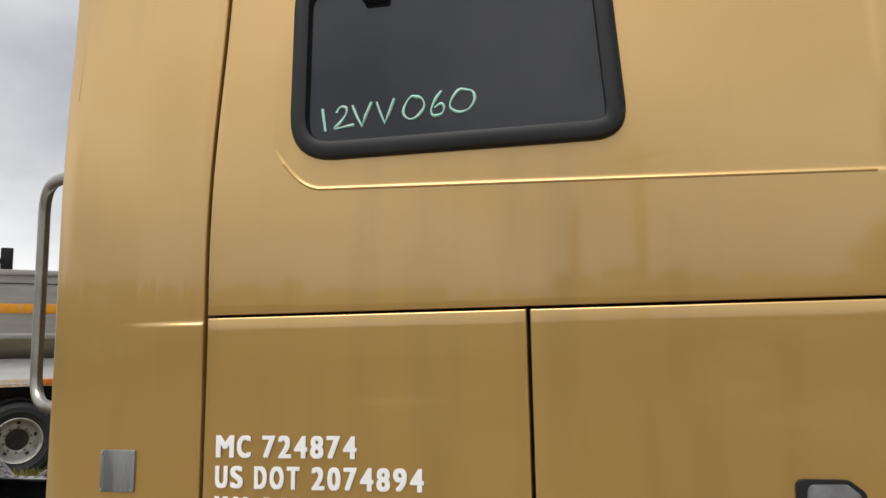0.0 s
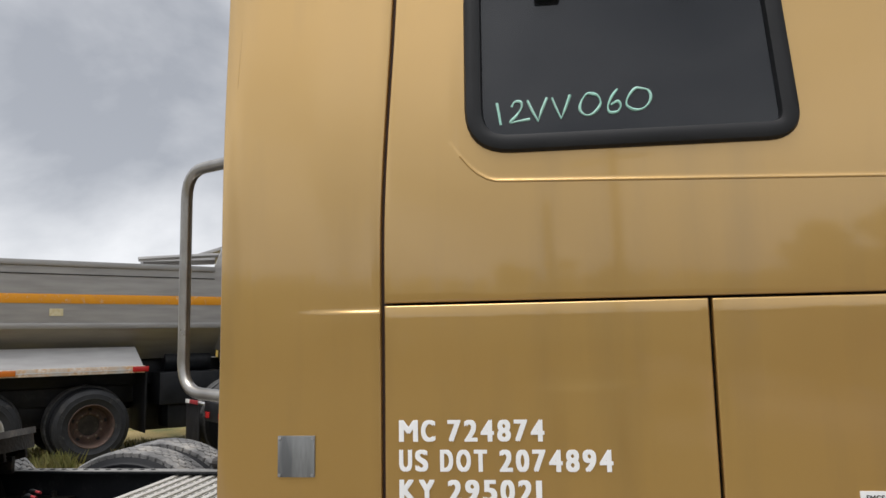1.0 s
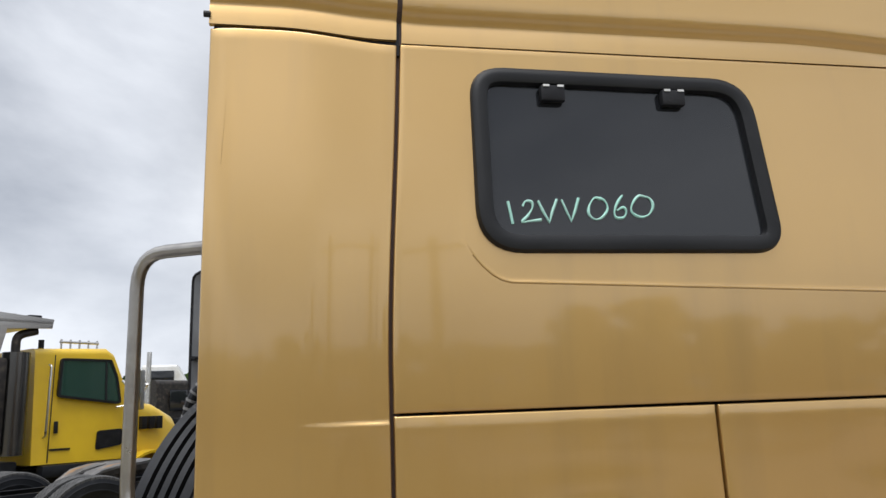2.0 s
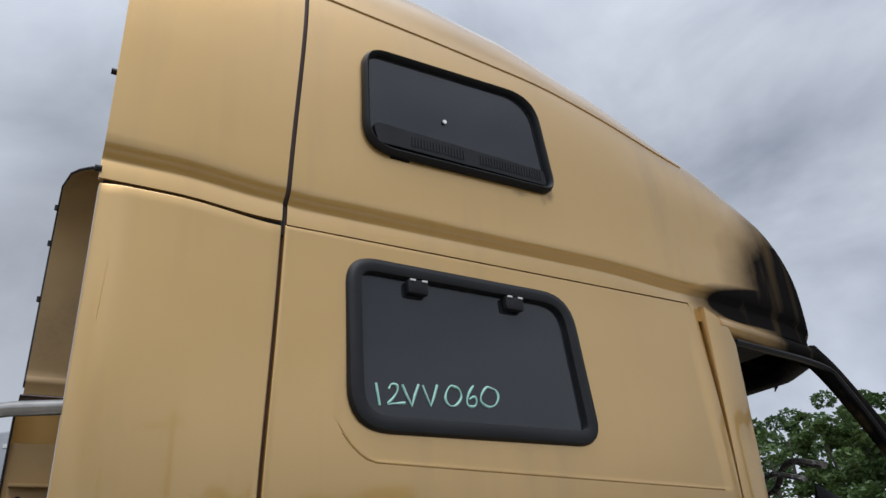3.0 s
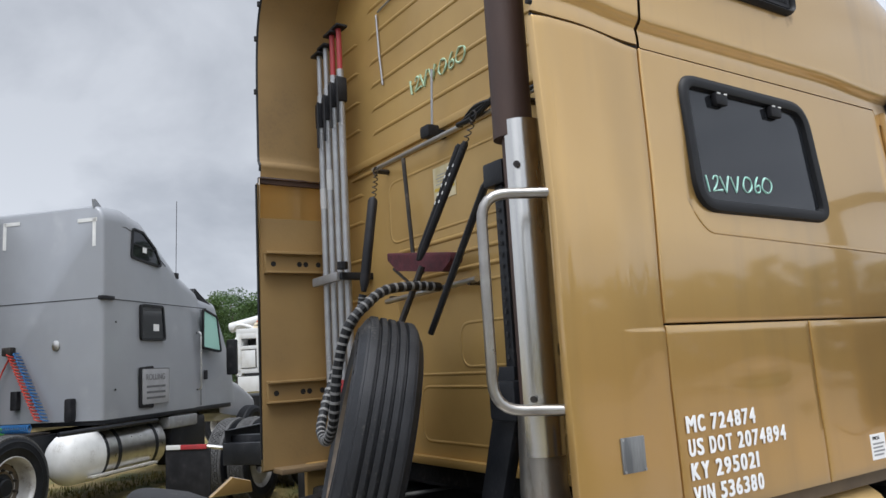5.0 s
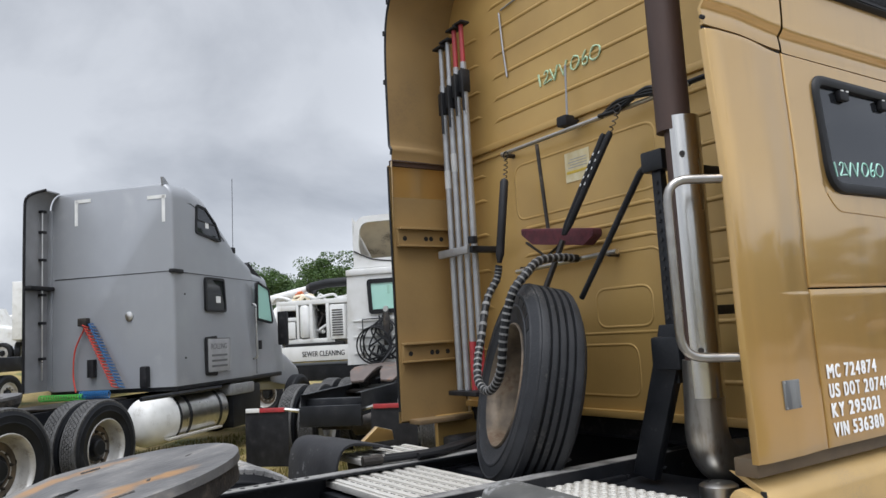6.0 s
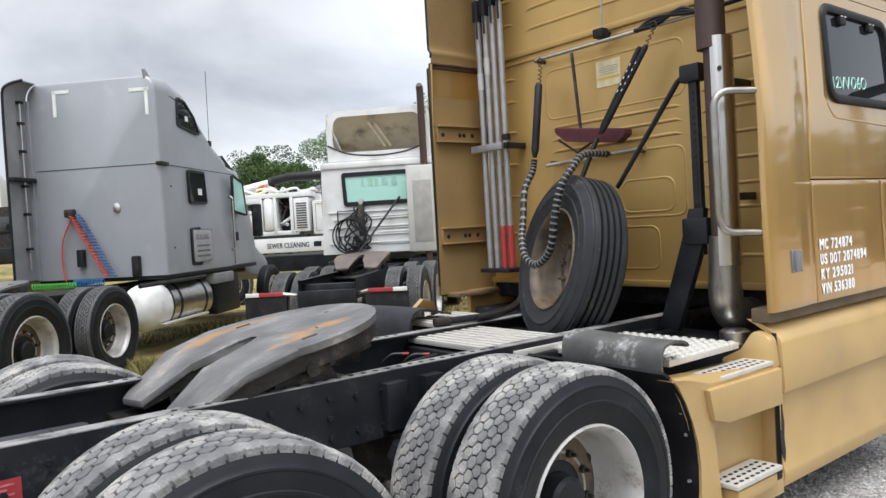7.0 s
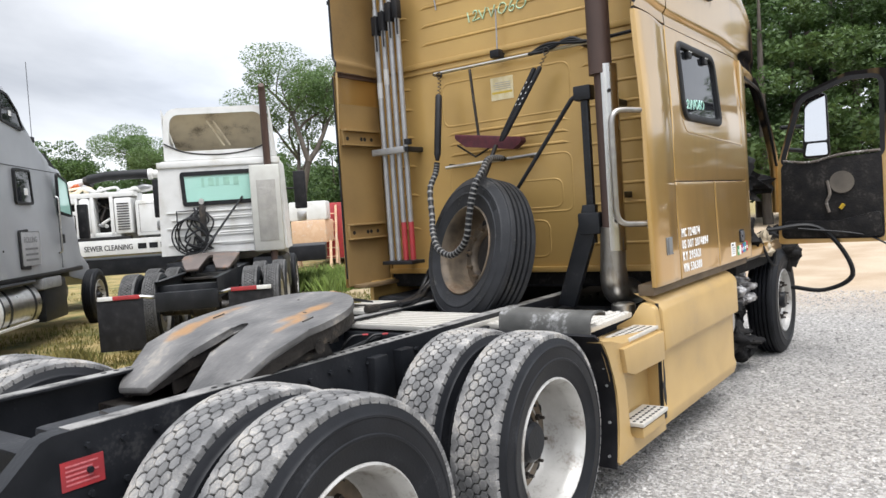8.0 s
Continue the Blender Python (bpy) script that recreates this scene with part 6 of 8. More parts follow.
for k, (x, y, z0, z1, red_top, red_low) in enumerate(((-1.315, 4.06, 1.21, 3.44, False, False), (-1.30, 4.0, 1.21, 3.47, False, False), (-1.285, 3.94, 1.21, 3.53, True, True), (-1.27, 3.88, 1.21, 3.55, True, True))):
    lbm = thing("load_bar", pose(x, y, z0), "grey steel load bar" + (" with red handle ends" if red_top else ""), "load bar", "load bars on the cab back")
    wpart("tube", tube([(x, y, z0), (x, y, z1 - 0.25)], 0.021, 14), ZINC, lbm)
    wpart("inner_tube", tube([(x, y, z1 - 0.25), (x, y, z1)], 0.016, 12), RED if red_top else ZINC, lbm)
    wpart("pad", box(x - 0.035, x + 0.035, y - 0.05, y + 0.05, z1, z1 + 0.015, 0.004), BLACK, lbm)
    wpart("ratchet", box(x - 0.028, x + 0.03, y - 0.028, y + 0.028, z1 - 0.45, z1 - 0.3, 0.01), BLACK, lbm)
    wpart("ratchet_lever", tube([(x - 0.03, y - 0.02, z1 - 0.3), (x - 0.035, y - 0.025, z1 - 0.58)], 0.008, 6), BLACK, lbm)
    if red_low:
        wpart("red_end", tube([(x, y, z0 + 0.002), (x, y, z0 + 0.3)], 0.0225, 14), RED, lbm, "red painted end")
    else:
        wpart("tape", tube([(x, y, 2.5 + 0.1 * k), (x, y, 2.62 + 0.1 * k)], 0.0225, 14), FADED_TAPE, lbm)
clampb = thing("bar_clamp", pose(-1.31, 3.96, 2.08), "grey clamp rail holding the load bars", "clamp")
wpart("jaw", box(-1.365, -1.335, 3.83, 4.155, 2.05, 2.10, 0.006), ZINC, clampb)
wpart("arm", box(-1.345, BACK, 3.80, 3.85, 2.055, 2.095, 0.006), CHASSIS, clampb)
wpart("knob", tube([(-1.34, 3.80, 2.11), (-1.34, 3.80, 2.15)], 0.03, 10), BLACK, clampb)
tray = thing("bar_tray", pose(-1.29, 3.96, 1.19), "black tray under the load bars", "tray")
wpart("tray", box(-1.37, -1.20, 3.82, 4.12, 1.18, 1.208, 0.006), BLACK, tray)
wpart("arm", box(-1.21, BACK, 3.93, 3.99, 1.18, 1.205, 0.004), BLACK, tray)

bar = thing("hanger_rail", pose(-1.24, 3.07, 2.61), "chrome rail across the cab back", "rail")
wpart("rail", tube([(-1.25, 3.57, 2.62), (-1.24, 2.2, 2.625)], 0.012, 10), DULLCHROME, bar)
for y in (3.58, 2.35):
    wpart("bracket", tube([(BACK, y, 2.62), (-1.24, y, 2.62)], 0.015, 8), GREASE, bar)
lamp = thing("deck_lamp", pose(-1.23, 3.02, 2.66), "small black work lamp with a short aerial", "lamp")
wpart("lamp_body", box(-1.27, -1.2, 2.98, 3.06, 2.645, 2.705, 0.015), BLACK, lamp)
wpart("aerial", tube([(-1.22, 3.02, 2.70), (-1.20, 3.025, 3.0)], 0.006, 6), ZINC, lamp)
wpart("bracket", box(-1.2, BACK, 3.0, 3.04, 2.65, 2.69, 0.004), BLACK, lamp)
bundle = thing("cable_bundle", pose(-1.24, 2.5, 2.62), "coil of dark cables tied to the rail", "cable")
for k in range(3):
    wpart("cable", tube(smooth_path([(-1.25 - 0.01 * k, 2.74, 2.62), (-1.27, 2.6, 2.66 - 0.02 * k), (-1.27, 2.42, 2.64 + 0.015 * k), (-1.25, 2.3, 2.63), (-1.22, 2.0, 2.645), (-1.2, 1.88, 2.66)], 4), 0.012, 6), SEAL, bundle)


def tender(y0, z0, y1, z1, x, n, label, x1, start=0.24, r=0.017):
    """A hanging hose tender: a spring and long black grips with pale print."""
    t = thing("hose_tender", pose(x, y0, z0), label, "hose tender", "hose tenders on the rail")
    d = Vector((x1 - x, y1 - y0, z1 - z0))
    wpart("ring", tube([(x + 0.0, y0 + 0.022 * math.sin(a), z0 + 0.022 * math.cos(a)) for a in span(0, 5.9, 14)], 0.004, 6, closed=True), GREASE, t)
    coil = [(x + d.x * 0.22 * a / 6.28 + 0.012 * math.cos(a * 5), y0 + d.y * 0.22 * a / 6.28 + 0.012 * math.sin(a * 5), z0 - 0.02 + d.z * 0.22 * a / 6.28) for a in span(0, 6.28, 50)]
    wpart("spring", tube(coil, 0.003, 5), GREASE, t)
    if start > 0.3:
        for k in (-1, 1):
            wpart("wire", tube([(x, y0, z0 - 0.03), (x + d.x * 0.3, y0 + d.y * 0.3 + 0.02 * k, z0 + d.z * 0.3), (x + d.x * start, y0 + d.y * start + 0.008 * k, z0 + d.z * start)], 0.004, 5), GREASE, t)
    for k in range(n):
        o = Vector((0.0, 0.045 * (k - (n - 1) / 2), 0))
        a, b = Vector((x, y0, z0)) + d * start + o, Vector((x, y0, z0)) + d + o * 0.4
        g = wpart("grip", tube([a, a + (b - a) * 0.03, a + (b - a) * 0.9, b], [0.7 * r, r, r, 0.5 * r], 10), BLACK, t, "black ribbed grip")
        s = (b - a).normalized()
        for q in range(5):
            c = a + (b - a) * (0.2 + 0.075 * q)
            wpart("print_bar", box(-0.001, 0.001, -0.0022, 0.0022, -0.007, 0.007, m=Matrix.Translation(c + Vector((-0.018, 0, 0))) @ Vector((0, 0, 1)).rotation_difference(s).to_matrix().to_4x4()), LETTER, g, "", 0)
    return t


tender(3.515, 2.60, 3.51, 1.955, -1.265, 1, "black hose tender hanging from the rail", -1.37, 0.23, 0.026)
tender(2.595, 2.615, 2.935, 2.035, -1.29, 2, "pair of black hose tenders slanting from the rail", -1.39, 0.18)
# wrapped air hose looped over the spare wheel
hose = thing("air_hose", pose(-1.5, 3.3, 1.3), "dark air hose wrapped in grey spiral, looped over the spare wheel", "hose")
hp = smooth_path([(-1.375, 3.51, 1.94), (-1.39, 3.52, 1.86), (-1.47, 3.52, 1.74), (-1.59, 3.43, 1.54), (-1.66, 3.38, 1.42), (-1.73, 3.29, 1.315), (-1.765, 3.17, 1.27), (-1.785, 3.07, 1.31), (-1.80, 3.0, 1.39), (-1.80, 2.97, 1.52), (-1.785, 2.95, 1.64), (-1.755, 2.925, 1.75), (-1.68, 2.915, 1.83), (-1.56, 2.95, 1.90), (-1.38, 3.0, 1.925), (-1.23, 3.02, 1.925)], 11)
wpart("hose", tube(hp, 0.021, 10), SEAL, hose)
for k in range(2, len(hp) - 3, 3):
    a, b = hp[k], hp[k + 1]
    wpart("wrap_band", tube([a, a + (b - a) * 0.9], 0.0235, 10), HOSE_W, hose, "", 60)
hose2 = thing("air_hose", pose(-2.0, 3.5, 0.97), "black air hoses lying over the deck plates", "hose")
for k, q in enumerate(([(-2.24, 3.45, 0.968), (-2.0, 3.43, 0.968), (-1.75, 3.50, 0.968), (-1.42, 3.72, 0.972), (-1.28, 3.76, 1.06), (-1.26, 3.72, 1.14), (-1.20, 3.66, 1.16)], [(-2.18, 3.50, 0.968), (-1.95, 3.47, 0.968), (-1.72, 3.56, 0.968), (-1.46, 3.70, 0.97), (-1.30, 3.70, 1.05), (-1.22, 3.62, 1.2)], [(-2.05, 3.40, 0.968), (-1.9, 3.42, 0.968), (-1.6, 3.56, 0.968), (-1.4, 3.66, 1.0), (-1.22, 3.60, 1.12)])):
    wpart("hose", tube(smooth_path(q, 6), 0.017, 8), SEAL, hose2)
wpart("coupling", tube([(-2.33, 3.46, 0.972), (-2.23, 3.45, 0.972)], 0.026, 10), GREASE, hose2)
# broom
broom = thing("broom", pose(-1.24, 3.1, 2.05), "push broom with dark red bristles hung on the cab back", "broom")
wpart("handle", tube([(-1.255, 3.245, 2.60), (-1.25, 3.205, 2.09)], 0.011, 8), GREASE, broom, "dark wooden handle")
wpart("head", prism(round_poly([(-3.40, 2.125), (-2.83, 2.045), (-2.83, 2.01), (-2.9, 1.965), (-3.30, 2.02), (-3.39, 2.085)], 0.012, 3), lambda u, v, d: (-1.22 - d, -u, v + 0.015), 0.07, bevel=0.008), BROOM_RED, broom, "dark red broom head", 40)
wpart("brace", tube([(-1.25, 3.4, 2.06), (-1.24, 3.25, 1.96), (-1.25, 3.1, 2.02)], 0.008, 6), GREASE, broom)
pole = thing("pole", pose(-1.35, 3.1, 1.8), "dark pole behind the spare wheel", "pole")
wpart("shaft", tube([(-1.32, 3.02, 2.02), (-1.42, 3.12, 1.70)], 0.016, 8), GREASE, pole)
cross = thing("chrome_bar", pose(-1.22, 3.16, 1.92), "chrome cross bar with hose hanger", "bar")
wpart("bar", tube([(-1.22, 3.54, 1.905), (-1.21, 2.75, 1.93)], 0.014, 10), DULLCHROME, cross)
for y in (3.5, 2.8):
    wpart("bracket", tube([(-1.22, y, 1.92), (BACK, y, 1.92)], 0.012, 8), GREASE, cross)
# farm jack standing by the stack
jack = thing("farm_jack", pose(-1.42, 2.32, 0.9), "black steel jack standing against the cab back", "jack")
wpart("upright", box(-1.44, -1.40, 2.245, 2.295, 1.3, 2.315, 0.006), CHASSIS, jack)
wpart("top_clamp", box(-1.46, -1.38, 2.215, 2.335, 2.22, 2.315, 0.012), CHASSIS, jack)
wpart("base_plate", prism([(2.225, 1.55), (2.315, 1.55), (2.35, 1.42), (2.535, 0.90), (2.415, 0.88), (2.235, 1.37)], lambda u, v, d: (-1.46 + d, u, v), 0.05, bevel=0.008), CHASSIS, jack, "", 40)
wpart("runner", box(-1.50, -1.37, 2.185, 2.335, 1.36, 1.5, 0.015), CHASSIS, jack)
for k in range(16):
    wpart("bolt_hole", tube([(-1.446, 2.27, 1.54 + k * 0.042), (-1.4475, 2.27, 1.54 + k * 0.042)], 0.01, 8), GROOVE, jack)
wpart("handle", tube([(-1.43, 2.30, 2.27), (-1.435, 2.36, 2.235), (-1.44, 2.79, 1.70)], [0.02, 0.016, 0.014], 8), CHASSIS, jack, "slanting steel handle")
# paper label on the back wall
paper = wpart("paper_label", box(BACK - 0.004, BACK, 2.945, 3.135, 2.36, 2.525), PAPER, wall, "aged paper label")
wpart("yellow_stripe", box(BACK - 0.005, BACK - 0.004, 2.955, 3.125, 2.405, 2.42), mat("label_yellow", (0.6, 0.42, 0.05), bump=0), paper)
for i in range(4):
    wpart("print_bar", box(BACK - 0.005, BACK - 0.004, 2.965, 3.11 - 0.015 * (i % 2), 2.44 + 0.015 * i, 2.436 + 0.015 * i), SIGN, paper)
wpart("wall_strap", tube([(BACK - 0.01, 3.62, 3.55), (BACK - 0.012, 3.6, 3.3), (BACK - 0.01, 3.58, 3.12)], 0.006, 5), ZINC, wall, "loose metal strip")
wpart("wall_strap", tube([(BACK - 0.01, 3.6, 3.56), (BACK - 0.012, 3.1, 3.6)], 0.006, 5), ZINC, wall)

# ---- the row of trucks beyond, all parked the same way ----
ROW = 44.0
CORNER = Vector((-1.37, 10.82, GZ))
in_row = lambda fwd, right: Matrix.Translation(CORNER) @ pose(0, 0, 0, 0, 0, ROW) @ Matrix.Translation((fwd, -right, 0))


def hull(name, sections, material, parent, label="", smooth=40, caps=True):
    """A body from cross-sections (x, [(y, z), ...]), joined one after another."""
    bm = bmesh.new()
    g = [[bm.verts.new((x, y, z)) for y, z in sec] for x, sec in sections]
    n = len(g[0])
    for a, b in zip(g, g[1:]):
        for i in range(n):
            bm.faces.new((a[i], a[(i + 1) % n], b[(i + 1) % n], b[i]))
    if caps:
        bm.faces.new(g[0])
        bm.faces.new(g[-1][::-1])
    return part(name, bm, material, parent, label, smooth)


def arch(w, z0, z1, r, top_in=0.0):
    """A body's cross-section with rounded upper corners."""
    out = [(-w, z0)]
    for k in range(7):
        a = math.pi - math.pi / 2 * k / 6
        out.append((-w + top_in + r + r * math.cos(a), z1 - r + r * math.sin(a)))
    for k in range(7):
        a = math.pi / 2 - math.pi / 2 * k / 6
        out.append((w - top_in - r + r * math.cos(a), z1 - r + r * math.sin(a)))
    return out + [(w, z0)]


def tail(truck, rear, flap_z=0.28, lamps=True):
    part("rear_beam", box(rear, rear + 0.08, -0.43, 0.43, 0.62, 0.86, 0.01), CHASSIS, truck)
    for s in (-1, 1):
        part("flap_arm", tube([(rear + 0.1, s * 0.43, 0.80), (rear - 0.02, s * 0.62, 0.84), (rear - 0.02, s * 1.15, 0.84)], 0.022, 8), DULLCHROME, truck)
        part("reflector", box(rear - 0.05, rear - 0.03, min(s * 0.62, s * 0.98), max(s * 0.62, s * 0.98), 0.815, 0.865, 0.004), RED, truck, "red and white reflector bar")
        part("reflector", box(rear - 0.05, rear - 0.03, min(s * 0.98, s * 1.18), max(s * 0.98, s * 1.18), 0.815, 0.865, 0.004), REFLECT, truck)
        part("mud_flap", box(rear - 0.03, rear - 0.015, min(s * 0.58, s * 1.2), max(s * 0.58, s * 1.2), flap_z - 0.1, 0.82, 0.003), BLACK, truck, "black rubber mud flap")
        if lamps:
            part("tail_lamp", box(rear - 0.012, rear, min(s * 0.2, s * 0.36), max(s * 0.2, s * 0.36), 0.66, 0.74, 0.01), LAMP_RED, truck)


# grey sleeper truck
NARROW = 0.82
grey = thing("semi_truck", in_row(0, -1.25) @ Matrix.Translation((0, -1.24, 0)) @ Matrix.Diagonal((1, NARROW, 1, 1)) @ Matrix.Translation((0, 1.24, 0)), "grey sleeper-cab semi truck tractor parked on dry grass", "truck")
GAX = (-1.60, -3.06)
chassis(grey, GAX, 3.6, -3.75, 0.98, (-0.8, -2.2, -3.6))
for x in GAX:
    for s in (-1, 1):
        put_wheel(grey, "drive", x, s * (HALF + 0.16), 0.545, s < 0, None, 15 + 20 * x, "drive_far", 1.1)
        put_wheel(grey, "inner", x, s * (HALF + 0.16 - W - 0.075), 0.545, s < 0, None, 40, "inner_far", 1.1)
for s in (-1, 1):
    put_wheel(grey, "steer", 4.4, s * 1.19, 0.5, s < 0)
fifth_wheel(grey, -2.3, 1.2, -3, PLATE5)
part("deck_plate", box(-1.6, -0.1, -0.4, 0.4, 0.985, 1.01, 0.005), GREASE, grey)
tail(grey, -3.75)
part("white_flap_panel", box(-3.80, -3.785, -1.2, -0.92, 0.25, 0.72, 0.003), REFLECT, grey, "pale printed mud flap panel")
for i in range(4):
    part("print_bar", box(-3.806, -3.80, -1.1 + 0.0, -1.0, 0.32 + i * 0.09, 0.38 + i * 0.09), BLACK, grey, "", 0)
hull("sleeper_body", [(0.0, arch(1.205, 1.12, 3.95, 0.2, 0.03)), (0.01, arch(1.225, 1.12, 3.965, 0.21, 0.03)), (0.03, arch(1.236, 1.12, 3.98, 0.22, 0.03)), (0.06, arch(1.24, 1.12, 3.985, 0.22, 0.03)), (0.5, arch(1.24, 1.12, 4.02, 0.24, 0.04)), (0.95, arch(1.24, 1.12, 3.93, 0.26, 0.05)), (1.45, arch(1.24, 1.12, 3.62, 0.3, 0.07)), (1.95, arch(1.24, 1.12, 3.28, 0.28, 0.09)), (2.5, arch(1.23, 1.12, 3.02, 0.2, 0.12)), (2.62, arch(1.21, 1.12, 2.94, 0.2, 0.14))], GREY, grey, "grey sleeper body with domed roof")
hull("cab_body", [(2.58, arch(1.2, 1.12, 2.92, 0.16, 0.14)), (3.2, arch(1.19, 1.12, 2.86, 0.16, 0.16)), (3.55, arch(1.17, 1.12, 2.1, 0.12, 0.1)), (3.75, arch(1.1, 1.12, 1.85, 0.1, 0.08))], GREY, grey)
hull("bonnet", [(3.5, arch(0.9, 0.95, 1.7, 0.15, 0.05)), (4.5, arch(0.85, 0.8, 1.45, 0.2, 0.08)), (5.2, arch(0.75, 0.7, 1.2, 0.2, 0.08))], GREY, grey)
part("sill", box(0.05, 3.4, -1.235, 1.235, 1.06, 1.13, 0.01), CHASSIS, grey)
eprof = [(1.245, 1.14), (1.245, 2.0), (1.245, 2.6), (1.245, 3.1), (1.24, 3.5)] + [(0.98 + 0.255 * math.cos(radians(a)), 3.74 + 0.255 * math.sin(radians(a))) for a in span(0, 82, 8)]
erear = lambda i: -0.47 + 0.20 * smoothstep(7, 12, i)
# a darker grey than the cab: the inner face's shade is put into it
ex = part("side_extender", thick(sheet(list(range(len(eprof))), [0.0, 0.5, 1.0], lambda i, t: (erear(i) * (1 - t), *eprof[i])), 0.02), mat("shaded_grey_panel", (0.21, 0.213, 0.22), (0.165, 0.168, 0.173), rough=0.7, scale=3, fine=60, bump=0.05), grey, "grey inner face of the rear fairing panel", 45)
part("edge_rubber", tube([(erear(i) - 0.004, eprof[i][0] - 0.01, eprof[i][1]) for i in range(len(eprof))], 0.022, 6), BLACK, ex)
part("stay_tube", tube([(-0.2, 1.16, 1.3), (-0.2, 1.16, 3.7)], 0.012, 6), DULLCHROME, ex)
for z in (1.6, 2.1, 2.5, 3.0, 3.4, 3.7):
    part("stay_clip", box(-0.22, -0.14, 1.13, 1.22, z - 0.02, z + 0.02, 0.005), BLACK, ex)
part("joint_bar", box(-0.47, 0.0, 1.1, 1.235, 2.56, 2.62, 0.02), BLACK, ex)
part("corner_strip", box(-0.03, 0.02, 1.15, 1.243, 1.14, 3.74, 0.008), GREY, ex)
part("seam", box(-0.004, 0.002, -1.22, 1.1, 2.712, 2.722), BLACK, grey, "", 0)
part("seam", box(0.0, 2.6, -1.2435, -1.24, 2.70, 2.712), BLACK, grey, "", 0)
part("latch", box(-0.05, 0.2, -1.27, -1.17, 2.69, 2.745, 0.012), BLACK, grey)
part("roof_fin", prism([(0.0, 0.0), (0.22, 0.0), (0.02, 0.14), (-0.03, 0.13)], lambda u, v, d: (u + 0.0, -1.05 + d, 3.93 + v), 0.03), GREY, grey)
for y0, y1, z0, z1 in ((0.38, 0.68, 3.81, 3.86), (0.64, 0.70, 3.48, 3.86), (-1.1, -0.74, 3.76, 3.81), (-1.08, -1.02, 3.42, 3.80)):
    part("tape", box(-0.006, 0.0, y0, y1, z0, z1), REFLECT, grey, "white reflective tape", 0)
gy = lambda y: (y + 1.24) / NARROW - 1.24
part("filler_cap", tube([(0.0, gy(-0.53), 2.12), (-0.02, gy(-0.53), 2.12), (-0.028, gy(-0.53), 2.12)], [0.07, 0.07, 0.05], 18), DULLCHROME, grey)


def win(truck, outline, y, label="dark window in black rubber", sgn=1, glassy=None):
    o = round_poly(outline, 0.06, 4)
    f = part("window", ring_plate(o, shrink(o, 0.035), lambda u, v, d: (u, y + d, v), -0.02, 0.03), SEAL, truck, label, 40)
    part("pane", prism(shrink(o, 0.03), lambda u, v, d: (u, y - 0.004 + d, v), 0.006), glassy or WINDOW, f, "", 30)
    return f


wl_ = win(grey, [(0.80, 2.16), (1.42, 2.16), (1.36, 2.68), (0.80, 2.68)], -1.243)
part("sticker", box(1.10, 1.24, -1.2545, -1.253, 2.30, 2.40), REFLECT, wl_, "", 0)
wu = win(grey, [(0.60, 3.32), (1.40, 3.25), (1.20, 3.54), (0.90, 3.74), (0.64, 3.77)], -1.203)
part("sticker", box(0.88, 0.98, -1.2165, -1.215, 3.43, 3.51), REFLECT, wu, "", 0)
part("divider", tube([(0.68, -1.21, 3.53), (1.2, -1.21, 3.50)], 0.01, 6), SEAL, wu)
win(grey, [(2.50, 2.05), (3.12, 1.98), (2.98, 2.60), (2.52, 2.72)], -1.218, "door window", 1, GREEN_GLASS)
part("door_edge", tube([(2.42, -1.237, 1.15), (2.42, -1.237, 2.68)], 0.006, 6), BLACK, grey)
part("door_handle", box(2.5, 2.62, -1.25, -1.235, 1.55, 1.7, 0.01), BLACK, grey)
pn = part("sign_plate", box(0.82, 1.48, -1.275, -1.245, 1.26, 1.76, 0.03), SIGN, grey, "grey company sign board on the sleeper side")
part("plate_frame", prism(round_poly([(0.76, 1.22), (1.10, 1.20), (1.10, 1.80), (0.76, 1.78)], 0.04, 3), lambda u, v, d: (u, -1.262 + d, v), 0.02), BLACK, pn)
lettering("lettering", "ROLLING", pn, Matrix.Translation((0.89, -1.277, 1.60)) @ Matrix.Rotation(radians(90), 4, "X"), 0.12, 0.95, SIGN_INK, 0.003, False)
for i in range(3):
    part("print_bar", box(0.91, 1.37, -1.2765, -1.275, 1.33 + i * 0.08, 1.36 + i * 0.08), SIGN_INK, pn, "", 0)
for x, z in ((0.25, 2.4), (0.25, 1.5), (2.3, 2.3), (2.3, 1.4)):
    part("rivet_cap", tube([(x, -1.238, z), (x, -1.248, z)], 0.014, 8), BLACK, grey)
part("grab_rail", tube(round_path([(2.36, -1.23, 1.4), (2.36, -1.29, 1.42), (2.36, -1.29, 2.3), (2.36, -1.23, 2.32)], 0.03, 3), 0.014, 8), DULLCHROME, grey)
part("roof_seam", tube([(0.12, -1.19, 3.72), (0.5, -1.2, 3.74), (0.95, -1.2, 3.62), (1.5, -1.18, 3.3)], 0.006, 5), BLACK, grey)
part("aerial", tube([(1.87, -1.12, 3.22), (1.9, -1.12, 4.4)], 0.006, 6), BLACK, grey)
part("aerial_base", box(1.82, 1.92, -1.15, -1.05, 3.14, 3.24, 0.02), BLACK, grey)
part("visor", prism([(2.55, 2.98), (2.75, 2.86), (3.2, 2.70), (3.25, 2.74), (2.8, 2.95), (2.6, 3.06)], lambda u, v, d: (u, -1.0 + d, v), 2.0), BLACK, grey)
part("door_mirror", box(3.15, 3.28, -1.5, -1.3, 1.6, 2.2, 0.03), BLACK, grey)
